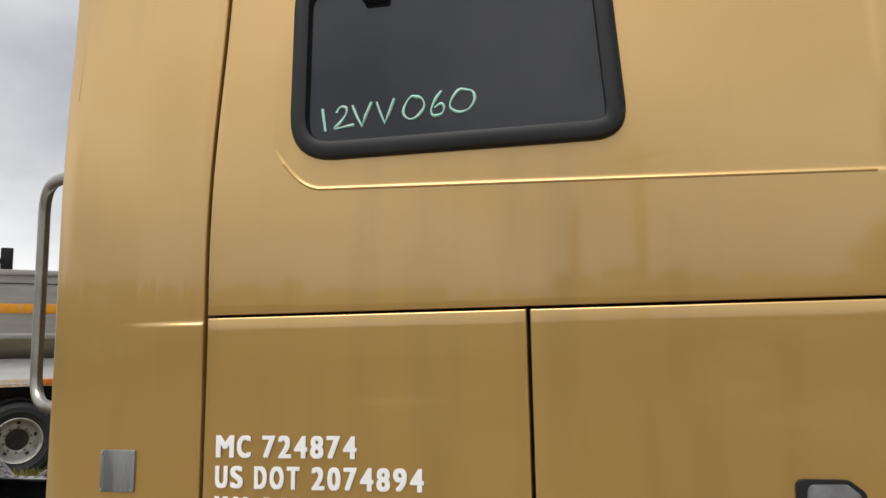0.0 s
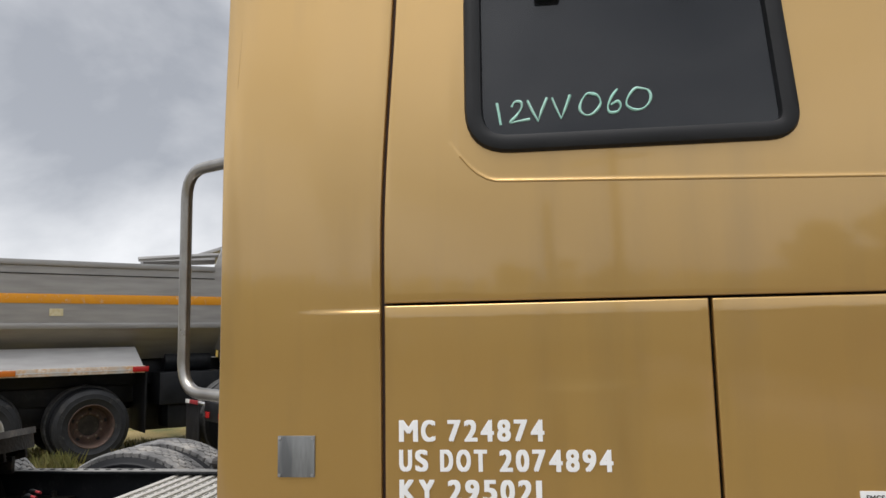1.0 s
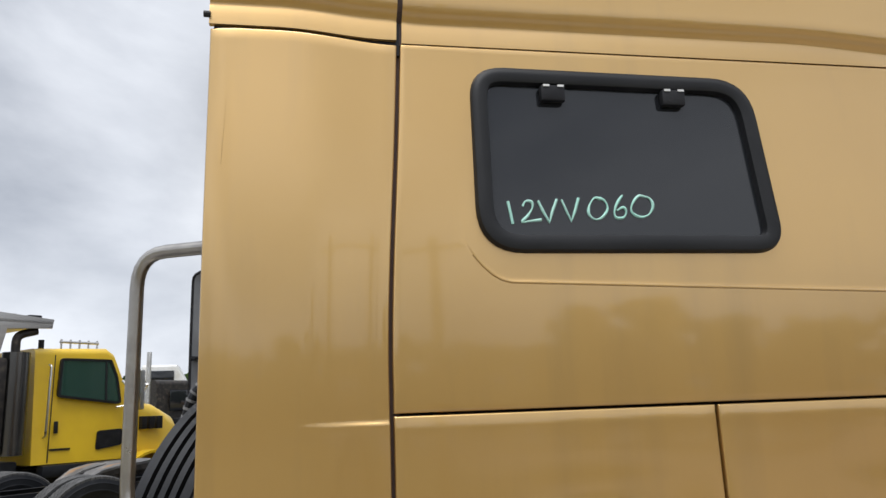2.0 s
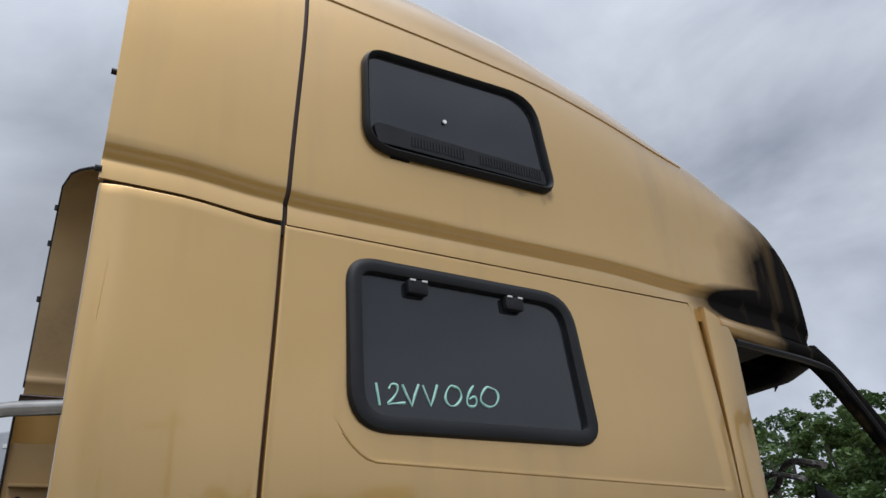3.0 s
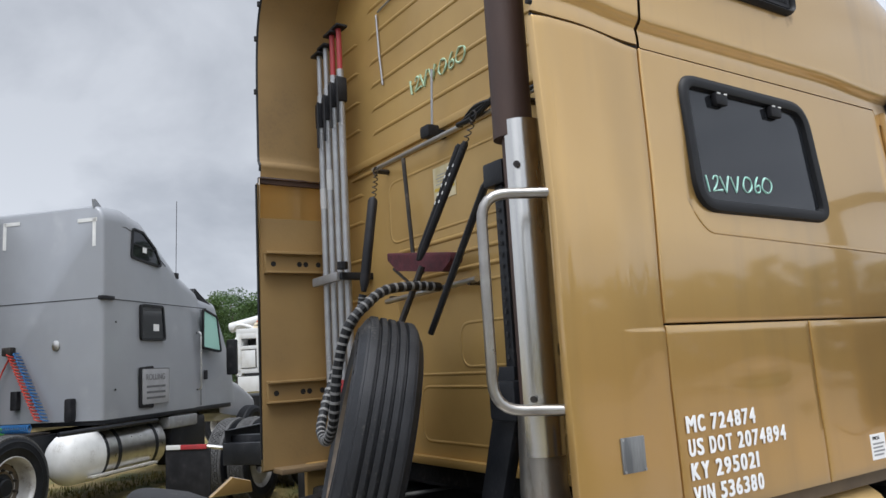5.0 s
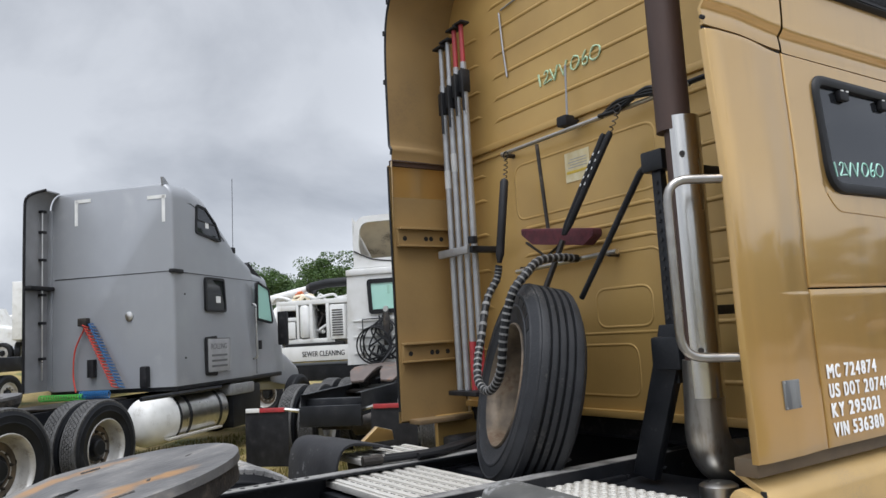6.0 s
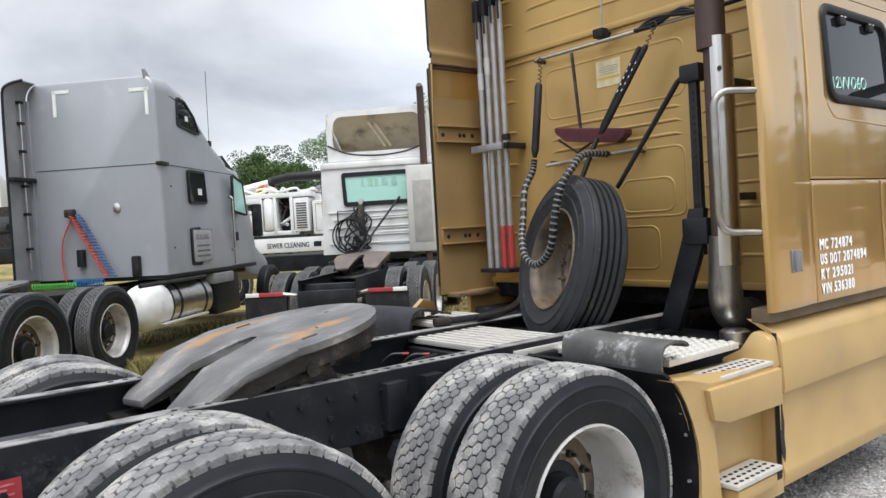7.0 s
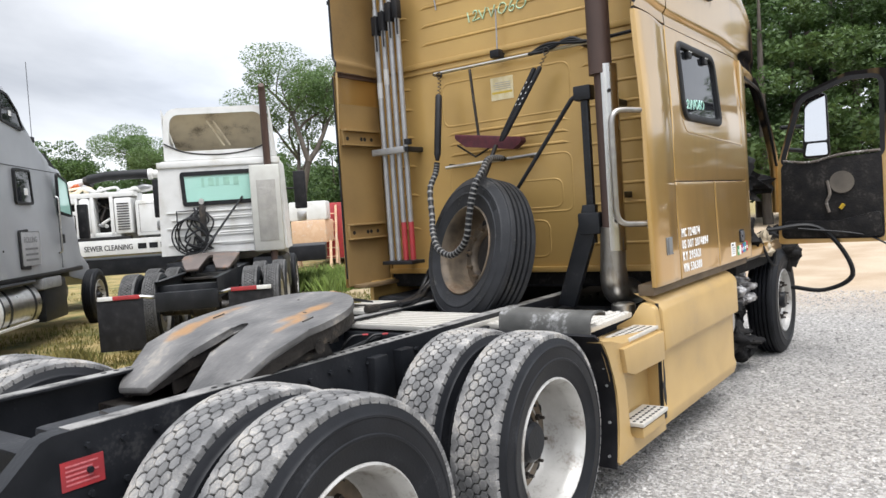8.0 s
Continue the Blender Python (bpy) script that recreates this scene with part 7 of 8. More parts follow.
# fuel tank with its straps, steps and exhaust box
tk = part("fuel_tank", tube([(-0.25, -0.9, 0.68), (-0.21, -0.9, 0.68), (1.45, -0.9, 0.68), (1.49, -0.9, 0.68)], [0.26, 0.32, 0.32, 0.26], 32), DULLCHROME, grey, "aluminium fuel tank with a pale end", 50)
part("tank_end", tube([(-0.52, -0.9, 0.68), (-0.515, -0.9, 0.68), (-0.49, -0.9, 0.68), (-0.44, -0.9, 0.68), (-0.36, -0.9, 0.68), (-0.27, -0.9, 0.68), (0.1, -0.9, 0.68)], [0.03, 0.11, 0.20, 0.27, 0.315, 0.332, 0.332], 32), TANK_WHITE, tk, "white tank end", 50)
for x in (0.1, 0.36, 1.2):
    part("strap", tube([(x, -0.9, 0.68), (x + 0.07, -0.9, 0.68)], 0.325, 32), CHASSIS, tk, "", 50)
part("step_bar", tube([(-0.8, -1.24, 1.02), (1.2, -1.24, 1.02)], 0.03, 8), CHASSIS, tk)
part("tank_step", box(-0.2, 1.2, -1.26, -1.15, 0.42, 0.45, 0.006), ALU, tk)
part("step_box", box(1.52, 2.3, -1.25, -0.9, 0.86, 1.04, 0.04), ZINC, grey, "dull grey metal step box")
part("side_fairing", box(1.64, 2.6, -1.2, -0.9, 0.35, 1.0, 0.05), CHASSIS, grey)
part("battery_box", box(-0.75, 0.6, -0.42, 0.42, 0.45, 0.92, 0.04), CHASSIS, grey)
part("air_tank", tube([(-0.7, 0.75, 0.62), (1.2, 0.75, 0.62)], 0.22, 16), CHASSIS, grey)
part("gearbox", box(0.8, 3.2, -0.4, 0.4, 0.4, 0.95, 0.08), CHASSIS, grey)
part("guard", prism([(-1.2, 0.98), (-1.06, 0.93), (-0.99, 0.55), (-1.02, 0.3), (-1.05, 0.3), (-1.03, 0.6), (-1.1, 0.88)], lambda u, v, d: (u, -1.2 + d, v), 0.7), BLACK, grey)
for k, (mm, y, zz, nm) in enumerate(((RED_HOSE, 0.22, 1.0, "red"), (BLUE_HOSE, 0.12, 1.0, "blue"))):
    a, b = Vector((-0.06, gy(y - 0.08), 2.05)), Vector((-0.14, gy(y - 0.62), 1.14))
    n_ = 150
    co = [a + (b - a) * (i / n_) + 0.05 * Vector((math.cos(i * 0.85), math.sin(i * 0.85), 0.25 * math.sin(i * 0.85))) for i in range(n_)]
    part("coiled_air_line", tube(co, 0.009, 5), mm, grey, nm + " coiled air line")
part("coiled_cable", tube([Vector((-0.45, gy(0.55 - 0.7 * i / 120), 1.06)) + 0.04 * Vector((math.cos(i * 0.9), 0, math.sin(i * 0.9))) for i in range(120)], 0.01, 5), GREEN_HOSE, grey, "green coiled cable")
part("coiled_air_line", tube([Vector((-0.4, gy(-0.05 - 0.45 * i / 90), 1.08)) + 0.05 * Vector((math.cos(i * 0.9), 0, math.sin(i * 0.9))) for i in range(90)], 0.01, 5), BLUE_HOSE, grey, "blue coiled air line")
part("hanging_cable", tube(smooth_path([(-0.04, gy(0.16), 2.0), (-0.06, gy(0.3), 1.7), (-0.05, gy(0.34), 1.35), (-0.05, gy(0.3), 1.1)], 5), 0.012, 6), RED_HOSE, grey, "red air hose")
part("valve", box(-0.08, 0.0, gy(0.0), gy(0.1), 1.3, 1.55, 0.01), BLACK, grey)
part("gladhand", box(-0.1, 0.0, gy(0.1), gy(0.24), 2.02, 2.14, 0.02), GREASE, grey)
part("bottle", box(-0.12, 0.0, gy(-0.85), gy(-0.75), 1.12, 1.42, 0.03), BLACK, grey)

# white day-cab truck
white = thing("semi_truck", in_row(2.75, 2.45) @ Matrix.Translation((0, -0.93, 0)) @ Matrix.Diagonal((1, 0.89, 1, 1)) @ Matrix.Translation((0, 0.93, 0)), "white day-cab semi truck tractor with grubby roof fairing", "truck")
WAX = (-1.0, -2.3)
chassis(white, WAX, 3.0, -3.6, 1.0, (-0.5, -1.7, -3.4))
for x in WAX:
    for s in (-1, 1):
        put_wheel(white, "drive", x, s * HALF, 0.5, s < 0, None, 55 + 20 * x, "drive_far")
        put_wheel(white, "inner", x, s * (HALF - W - 0.075), 0.5, s < 0, None, 90, "inner_far")
for s in (-1, 1):
    put_wheel(white, "steer", 2.3, s * 1.19, 0.5, s < 0)
part("gearbox", box(-0.3, 1.8, -0.4, 0.4, 0.4, 1.0, 0.08), CHASSIS, white)
for s in (-1, 1):
    part("side_tank", box(-0.15, 1.4, min(s * 0.5, s * 1.12), max(s * 0.5, s * 1.12), 0.4, 1.1, 0.1), CHASSIS, white)
fifth_wheel(white, -1.5, 1.22, -3, mat("rusty_fifth_wheel", (0.10, 0.075, 0.065), (0.15, 0.13, 0.12), rough=0.5, metal=0.4, scale=3, fine=30, bump=0.15, wear=(0.22, 0.10, 0.05), amount=0.3))
tail(white, -3.65, 0.28, False)
hull("cab_body", [(0.0, arch(1.2, 1.2, 2.82, 0.12, 0.05)), (1.3, arch(1.2, 1.2, 2.85, 0.14, 0.06)), (1.75, arch(1.15, 1.2, 2.2, 0.14, 0.1)), (1.8, arch(1.15, 1.2, 1.9, 0.12, 0.06))], WHITE, white, "white cab with ribbed back")
hull("bonnet", [(1.75, arch(1.1, 0.9, 1.9, 0.2, 0.08)), (3.2, arch(0.95, 0.7, 1.6, 0.2, 0.1))], WHITE, white)
part("cab_step_band", box(-0.03, 0.0, -1.16, 1.16, 2.70, 2.80, 0.015), WHITE, white)
ro_ = round_poly([(-1.02, 2.83), (1.02, 2.83), (0.98, 3.72), (-0.98, 3.72)], [0.03, 0.03, 0.28, 0.28], 7)
ri_ = round_poly([(-0.93, 2.98), (0.93, 2.98), (0.86, 3.61), (-0.86, 3.61)], [0.24, 0.24, 0.2, 0.2], 7)
rf = part("roof_fairing", ring_plate(ro_, ri_, lambda u, v, d: (d + 0.05, u, v), 0.0, 0.05), WHITE, white, "white roof fairing, open and dirty behind", 40)
part("fairing_shell", thick(sheet(span(0, 1, 10), span(0, 1, 9), lambda t, s: (0.1 + 1.25 * t, (-0.98 + 1.96 * s), 2.84 + 0.85 * (1 - t) ** 0.8 * (1 - abs(2 * s - 1) ** 6 * 0.15))), 0.02), GRUBBY, rf, "dirt-brown inside of the fairing", 40)
for s in (-1, 1):
    part("fairing_cheek", prism([(0.06, 2.84), (1.3, 2.84), (0.9, 3.2), (0.5, 3.5), (0.06, 3.70)], lambda u, v, d: (u, s * 1.0 + s * d, v), 0.02), WHITE, rf)
part("torn_lining", tube(smooth_path([(0.04, 1.0, 3.12), (0.05, 0.6, 2.96), (0.05, 0.0, 2.90), (0.05, -0.55, 2.94), (0.04, -0.95, 3.05)], 5), 0.014, 6), BLACK, rf)
for s in (0.0, 0.12):
    part("fairing_strut", tube([(0.2, 0.2 - s, 3.5), (0.5, -0.05 - s, 3.1)], 0.02, 6), GRUBBY, rf)
rw = round_poly([(-0.68, 2.03), (0.72, 2.03), (0.75, 2.62), (-0.70, 2.62)], 0.07, 4)
wf = part("rear_window", ring_plate(rw, shrink(rw, 0.075), lambda u, v, d: (-0.03 + d, u, v), 0.0, 0.05), SEAL, white, "rear window with pale green glass, marked by hand", 40)
part("pane", prism(shrink(rw, 0.045), lambda u, v, d: (-0.012 + d, u, v), 0.008), GREEN_GLASS, wf, "", 30)
for i, (y, w_) in enumerate(((0.35, 0.05), (0.22, 0.1), (0.08, 0.06), (-0.06, 0.12), (-0.25, 0.1))):
    part("faded_mark", box(-0.018, -0.013, y - w_, y, 2.36 + 0.01 * (i % 2), 2.5), mat("faded_green_mark_%d" % i, (0.3, 0.52, 0.42), bump=0), wf, "", 0)
for k, z in enumerate((1.38, 1.52, 1.66, 1.80, 1.93)):
    part("pressed_rib", box(-0.02, 0.0, -0.9, 1.05 - 0.1 * (k % 2), z - 0.012, z + 0.012, 0.006), WHITE, white)
for a, b, c, d in ((0.1, -0.62, 1.35, 1.56), (0.45, -0.62, 1.62, 1.84)):
    part("pressed_rib", tube([(-0.006, u, v) for u, v in round_poly([(a, c), (b, c), (b, d), (a, d)], 0.06, 4)], 0.012, 5, closed=True), WHITE, white)
ws = part("exhaust_pipe", tube([(-0.1, -0.93, 1.0), (-0.1, -0.93, 3.9), (-0.13, -0.93, 3.98), (-0.17, -0.93, 4.02)], [0.07, 0.07, 0.07, 0.055], 18), RUST_PIPE, white, "dark rust-brown exhaust pipe")
part("heat_shield", box(-0.22, -0.04, -1.15, -0.58, 1.18, 2.66, 0.03), mat("perforated_shield", (0.50, 0.50, 0.46), (0.44, 0.43, 0.40), rough=0.55, metal=0.3, scale=4, fine=120, bump=0.15), ws, "pale perforated heat shield")
part("mesh_panel", box(-0.226, -0.22, -1.06, -0.7, 1.35, 2.4, 0.002), mat("shield_mesh", (0.36, 0.35, 0.32), (0.3, 0.29, 0.27), rough=0.6, metal=0.3, fine=260, bump=0.5), ws)
rnd = random.Random(11)
for k in range(7):
    y0 = 0.42 + rnd.uniform(-0.12, 0.12)
    part("hanging_hose", tube(smooth_path([(-0.06, y0, 2.0), (-0.12, y0 + 0.25 * math.cos(k), 1.75), (-0.15, y0 + 0.3 * math.sin(2 * k), 1.45), (-0.12, y0 - 0.2 * math.cos(k * 1.7), 1.28), (-0.08, y0 + 0.1, 1.5)], 5), 0.017, 6), SEAL, white)
for k in range(3):
    part("hose_loop", tube([(-0.09 - 0.03 * k, 0.56 + (0.27 + 0.03 * k) * math.cos(a) + 0.03 * k, 1.55 - 0.02 * k + 0.30 * math.sin(a)) for a in span(0, 6.0, 26)], 0.015, 6, closed=True), SEAL, white)
part("hose_post", box(-0.14, -0.06, 0.30, 0.42, 1.5, 2.05, 0.02), GREASE, white)
part("hose_lamp", tube([(-0.08, 0.36, 2.1), (-0.14, 0.36, 2.1)], 0.05, 12), DULLCHROME, white)
part("hose_frame", tube([(-0.06, 0.85, 1.3), (-0.06, 0.85, 1.95), (-0.06, 0.45, 1.95)], 0.014, 6), SEAL, white)
part("strut", tube([(-0.02, -0.4, 2.15), (-0.6, 0.35, 1.2)], 0.02, 6), SEAL, white)
for s in (-1, 1):
    mq = part("door_mirror", box(1.2, 1.3, s * 1.45 - 0.13, s * 1.45 + 0.13, 1.9, 2.62, 0.03), BLACK, white, "black door mirror")
    part("mirror_arm", tube([(1.3, s * 1.15, 2.3), (1.25, s * 1.4, 2.3)], 0.02, 6), SEAL, mq)
    part("spot_mirror", box(1.2, 1.3, s * 1.45 - 0.1, s * 1.45 + 0.1, 1.66, 1.85, 0.03), DULLCHROME, mq)

# sewer truck, standing across behind them
sewer = thing("vacuum_truck", in_row(6.6, -0.3), "white sewer cleaning truck with hoses and machinery", "truck")
part("frame", box(0.1, 2.4, -4.5, 2.6, 0.75, 1.1, 0.02), CHASSIS, sewer)
bd = part("side_board", box(0.0, 0.05, -2.0, 1.25, 1.2, 1.53, 0.01), WHITE, sewer, "white lettered side board")
lettering("lettering", "SEWER CLEANING", bd, Matrix.Translation((-0.004, 0.68, 1.30)) @ Matrix(((0, 0, -1, 0), (-1, 0, 0, 0), (0, 1, 0, 0), (0, 0, 0, 1))), 0.17, 0.72, BLACK, 0.004, False)
for k in range(3):
    part("number_bar", box(-0.005, 0.0, -0.62 - 0.24 * k, -0.44 - 0.24 * k, 1.30, 1.42), BLACK, bd, "", 0)
# machine housing: frame round an open bay, doors and pipes
housing = part("machine_housing", box(0.42, 0.9, -0.42, 1.3, 1.55, 2.56, 0.03), WHITE, sewer, "white machine housing with an open bay")
for y0, y1, z0, z1 in ((-0.42, 1.3, 2.47, 2.58), (0.02, 0.1, 1.55, 2.5), (0.42, 0.5, 1.55, 2.5), (0.76, 0.82, 1.55, 2.5), (1.18, 1.3, 1.55, 2.5), (-0.1, 1.3, 1.60, 1.70), (0.82, 1.2, 2.12, 2.2), (0.82, 1.2, 2.36, 2.48)):
    part("housing_frame", box(0.05, 0.45, y0, y1, z0, z1, 0.015), WHITE, housing)
part("bay", box(0.36, 0.415, 0.1, 0.42, 1.7, 2.46), GROOVE, housing, "dark open bay")
part("bay", box(0.36, 0.415, 0.84, 1.16, 1.72, 2.36), GROOVE, housing)
part("shelf_gap", box(0.02, 0.2, -0.3, 1.1, 1.535, 1.6), GROOVE, housing)
part("lid", box(0.03, 0.06, 0.84, 1.17, 1.72, 2.1, 0.008), WHITE, housing)
part("filter_can", tube([(0.14, 0.62, 1.72), (0.14, 0.62, 1.76), (0.14, 0.62, 2.42), (0.14, 0.62, 2.46)], [0.11, 0.13, 0.13, 0.1], 20), WHITE, sewer, "white filter canister", 50)
rnd_s = random.Random(31)
for k in range(9):
    y, z = 0.14 + 0.26 * rnd_s.random(), 1.75 + 0.6 * rnd_s.random()
    part("machinery", tube(smooth_path([(0.3, y, z), (0.2, y + rnd_s.uniform(-0.1, 0.1), z + rnd_s.uniform(-0.12, 0.12)), (0.26, y + rnd_s.uniform(-0.12, 0.12), z + rnd_s.uniform(-0.2, 0.2))], 4), rnd_s.uniform(0.015, 0.045), 8), (WHITE, ZINC, GREASE)[k % 3], housing, "", 60)
cabinet = part("louvre_cabinet", box(0.02, 0.5, -0.36, 0.0, 1.66, 2.44, 0.03), WHITE, sewer, "white cabinet with a louvred door")
for k in range(11):
    part("louvre", box(0.008, 0.02, -0.31, -0.06, 1.74 + k * 0.056, 1.765 + k * 0.056, 0.004), GREASE, cabinet)
tank_panel = part("tank_cabinet", box(0.1, 0.6, -1.15, -0.42, 1.58, 2.36, 0.04), WHITE, sewer, "plain white cabinet")
part("door_edge", tube([(0.098, -0.5, 1.66), (0.098, -0.5, 2.28), (0.098, -1.07, 2.28), (0.098, -1.07, 1.66)], 0.006, 5, closed=True), GREASE, tank_panel)
part("debris_tank", tube([(1.5, 2.0, 2.0), (1.5, 1.9, 2.0), (1.5, -1.4, 2.0), (1.5, -1.5, 2.0)], [0.4, 0.56, 0.56, 0.4], 28), WHITE, sewer, "", 50)
part("boom", tube([(0.7, 1.75, 2.66), (0.65, 0.95, 2.82), (0.6, 0.6, 2.88)], [0.12, 0.10, 0.09], 16), WHITE, sewer, "white suction boom")
part("boom_clamp", tube([(0.62, 0.72, 2.85), (0.6, 0.6, 2.88)], 0.13, 16), GREASE, sewer)
part("suction_hose", tube([(0.5, 0.62, 2.9), (0.45, 0.2, 2.96), (0.4, -0.5, 2.96), (0.4, -0.72, 2.95)], 0.105, 16), SEAL, sewer, "black suction hose")
part("hose_coupling", tube([(0.4, -0.7, 2.95), (0.4, -0.78, 2.95), (0.4, -0.8, 2.95), (0.4, -1.15, 2.93)], [0.12, 0.12, 0.09, 0.09], 16), WHITE, sewer, "white hose coupling")
part("orange_cover", lumps(33, 3, 0.45, 0.86, 2.76, 0.04, 0.06, 0.04, 0.04, 0.07), mat("orange_tarp", (0.55, 0.13, 0.04), rough=0.6), sewer, "", 60)
for k in range(10):
    y, z = -1.1 + 2.2 * rnd_s.random(), 2.6
    part("pipe_work", tube(smooth_path([(0.45, y, z), (0.4, y + 0.1, z + rnd_s.uniform(0.03, 0.16)), (0.4, y + rnd_s.uniform(0.2, 0.5), z + rnd_s.uniform(0.0, 0.12)), (0.5, y + 0.5, z)], 4), rnd_s.uniform(0.02, 0.05), 8), (WHITE, WHITE, GRUBBY, ZINC)[k % 4], sewer, "", 60)
for x, y in ((1.2, -3.2), (1.2, -1.8), (1.2, 1.7)):
    put_wheel(sewer, "drive", y * 0 + 0.15 + 0.0, y, 0.5, False).matrix_basis = pose(0.12, y, 0.5, 0, 0, -90)

# yellow dump truck
dump = thing("dump_truck", Matrix.Translation((-0.50, -0.1, 1.6)) @ Matrix.Scale(1.07, 4) @ Matrix.Translation((0.9, 0.1, -1.6)) @ in_row(-2.35, -3.24 - 1.22), "yellow dump truck with a long grey steel bed", "truck")
for i, x in enumerate((-2.68, -4.03)):
    for s in (-1, 1):
        put_wheel(dump, "spare", x, s * 1.22, 0.5, s < 0, RUST_RIM_DARK if i == 0 else RIM, 20, "rusty" if i == 0 else "bright")
        put_wheel(dump, "inner", x, s * (HALF - W - 0.075), 0.5, s < 0, None, 40, "inner_far")
for s in (-1, 1):
    put_wheel(dump, "steer", 1.75, s * 1.2, 0.5, s < 0)
for s in (-1, 1):
    part("frame_rail", box(-5.6, 3.2, s * 0.43 - 0.04, s * 0.43 + 0.04, 0.75, 1.05, 0.01), CHASSIS, dump)
side = [(-1.22, 1.86), (-1.22, 2.76), (-1.16, 2.76), (-1.16, 1.9), (1.16, 1.9), (1.16, 2.76), (1.22, 2.76), (1.22, 1.86), (0.75, 1.40), (-0.75, 1.40)]
bed = hull("dump_bed", [(-6.2, side), (-0.82, side)], BEDSTEEL, dump, "grey brushed steel dump bed with an orange stripe", 25)
part("front_wall", box(-0.86, -0.8, -1.2, 1.2, 1.5, 2.76, 0.01), BEDSTEEL, bed)
for s in (-1, 1):
    y = s * 1.222
    part("stripe", box(-6.2, -0.82, min(y, y + s * 0.006), max(y, y + s * 0.006), 2.19, 2.32, 0.002), ORANGE, bed, "worn orange stripe")
    part("top_rail", box(-6.2, -1.0, min(y, y + s * 0.03), max(y, y + s * 0.03), 2.70, 2.78, 0.008), BEDSTEEL, bed)
    part("seam", box(-6.2, -1.0, min(y, y + s * 0.008), max(y, y + s * 0.008), 2.585, 2.60), GREASE, bed, "", 0)
    part("lower_rail", box(-6.2, -0.9, min(y, y + s * 0.02), max(y, y + s * 0.02), 1.84, 1.92, 0.008), BEDSTEEL, bed)
    part("mudguard", prism([(-5.6, 1.58), (-2.1, 1.58), (-2.0, 1.25), (-5.6, 1.25)], lambda u, v, d: (u, s * 1.0 + s * (1.62 - v) * 0.6 + s * d, v), 0.02), BEDSTEEL, bed, "pale steel mudguard")
    part("reflector_strip", box(-5.6, -2.0, s * 1.225 - 0.012, s * 1.225 + 0.012, 1.21, 1.31, 0.002), mat("worn_reflector_strip_%d" % s, (0.55, 0.53, 0.5), (0.6, 0.3, 0.06), rough=0.45, scale=4, fine=20, wear=(0.75, 0.74, 0.72), amount=0.5, bump=0), bed)
    for x in (-3.75, -2.06):
        part("marker_lamp", box(x - 0.11, x + 0.11, s * 1.245 - 0.015, s * 1.245 + 0.015, 1.225, 1.30, 0.01), LAMP_AMBER if x < -3 else LAMP_RED, bed)
part("sticker", box(-3.27, -3.10, -1.2315, -1.2275, 2.02, 2.12), PAPER, bed, "", 0)
part("cab_guard", prism([(-1.15, 2.35), (-0.82, 2.2), (-0.70, 2.6), (-0.62, 3.0), (0.0, 3.03), (0.02, 3.16), (-0.75, 3.22), (-0.85, 3.14)], lambda u, v, d: (u, -1.2 + d, v), 0.05, bevel=0.006), BEDSTEEL, bed, "steel cab guard over the cab")
part("cab_guard_plate", box(-0.8, 0.0, -1.2, 1.2, 3.08, 3.14, 0.01), BEDSTEEL, bed)
for x in (-0.55, -0.2):
    part("guard_lamp", box(x - 0.09, x + 0.09, -1.1, -0.95, 3.17, 3.22, 0.01), BLACK, bed)
part("tarp_roll", tube([(-0.9, -0.9, 2.92), (-2.0, -0.9, 2.84)], 0.07, 10), BEDSTEEL, bed)
part("tarp_arm", tube([(-0.9, -1.1, 2.98), (-1.5, -1.15, 2.92), (-2.1, -1.1, 2.86)], 0.035, 8), BEDSTEEL, bed)
part("bed_latch", box(-4.35, -4.20, -1.2, -1.1, 2.78, 3.08, 0.02), BLACK, bed)
part("latch_arm", box(-4.6, -4.3, -1.2, -1.14, 2.86, 2.93, 0.01), BLACK, bed)
part("subframe", box(-5.6, -0.4, -0.62, 0.62, 1.02, 1.38, 0.02), CHASSIS, dump, "black subframe below the bed")
part("drive_shaft", tube([(-4.1, 0, 0.6), (-0.6, 0, 0.75)], 0.07, 10), CHASSIS, dump)
part("suspension", box(-4.6, -2.1, -0.42, 0.42, 0.45, 0.8, 0.05), CHASSIS, dump)
part("gearbox", box(-1.9, 0.9, -0.45, 0.45, 0.3, 0.95, 0.08), CHASSIS, dump)
part("fuel_tank", tube([(-1.7, 0.85, 0.58), (0.6, 0.85, 0.58)], 0.36, 20), CHASSIS, dump)
part("hoist", tube([(-1.9, 0.0, 0.9), (-1.1, 0.0, 1.5)], 0.13, 14), CHASSIS, dump)
for sx_ in (-1, 1):
    part("mud_flap", box(-1.98, -1.96, min(sx_ * 0.55, sx_ * 1.2), max(sx_ * 0.55, sx_ * 1.2), 0.35, 1.25, 0.004), BLACK, dump, "black rubber mud flap")
    part("side_tank", box(-1.6, -0.1, min(sx_ * 0.5, sx_ * 1.0), max(sx_ * 0.5, sx_ * 1.0), 0.36, 0.76, 0.06), CHASSIS, dump)
part("tool_box", box(-1.75, -0.3, -1.1, -0.5, 0.72, 1.2, 0.03), CHASSIS, dump, "dark tool box below the bed")
part("hydraulic_tank", tube([(-1.6, -0.7, 1.35), (-0.9, -0.7, 1.35)], 0.16, 14), CHASSIS, dump)
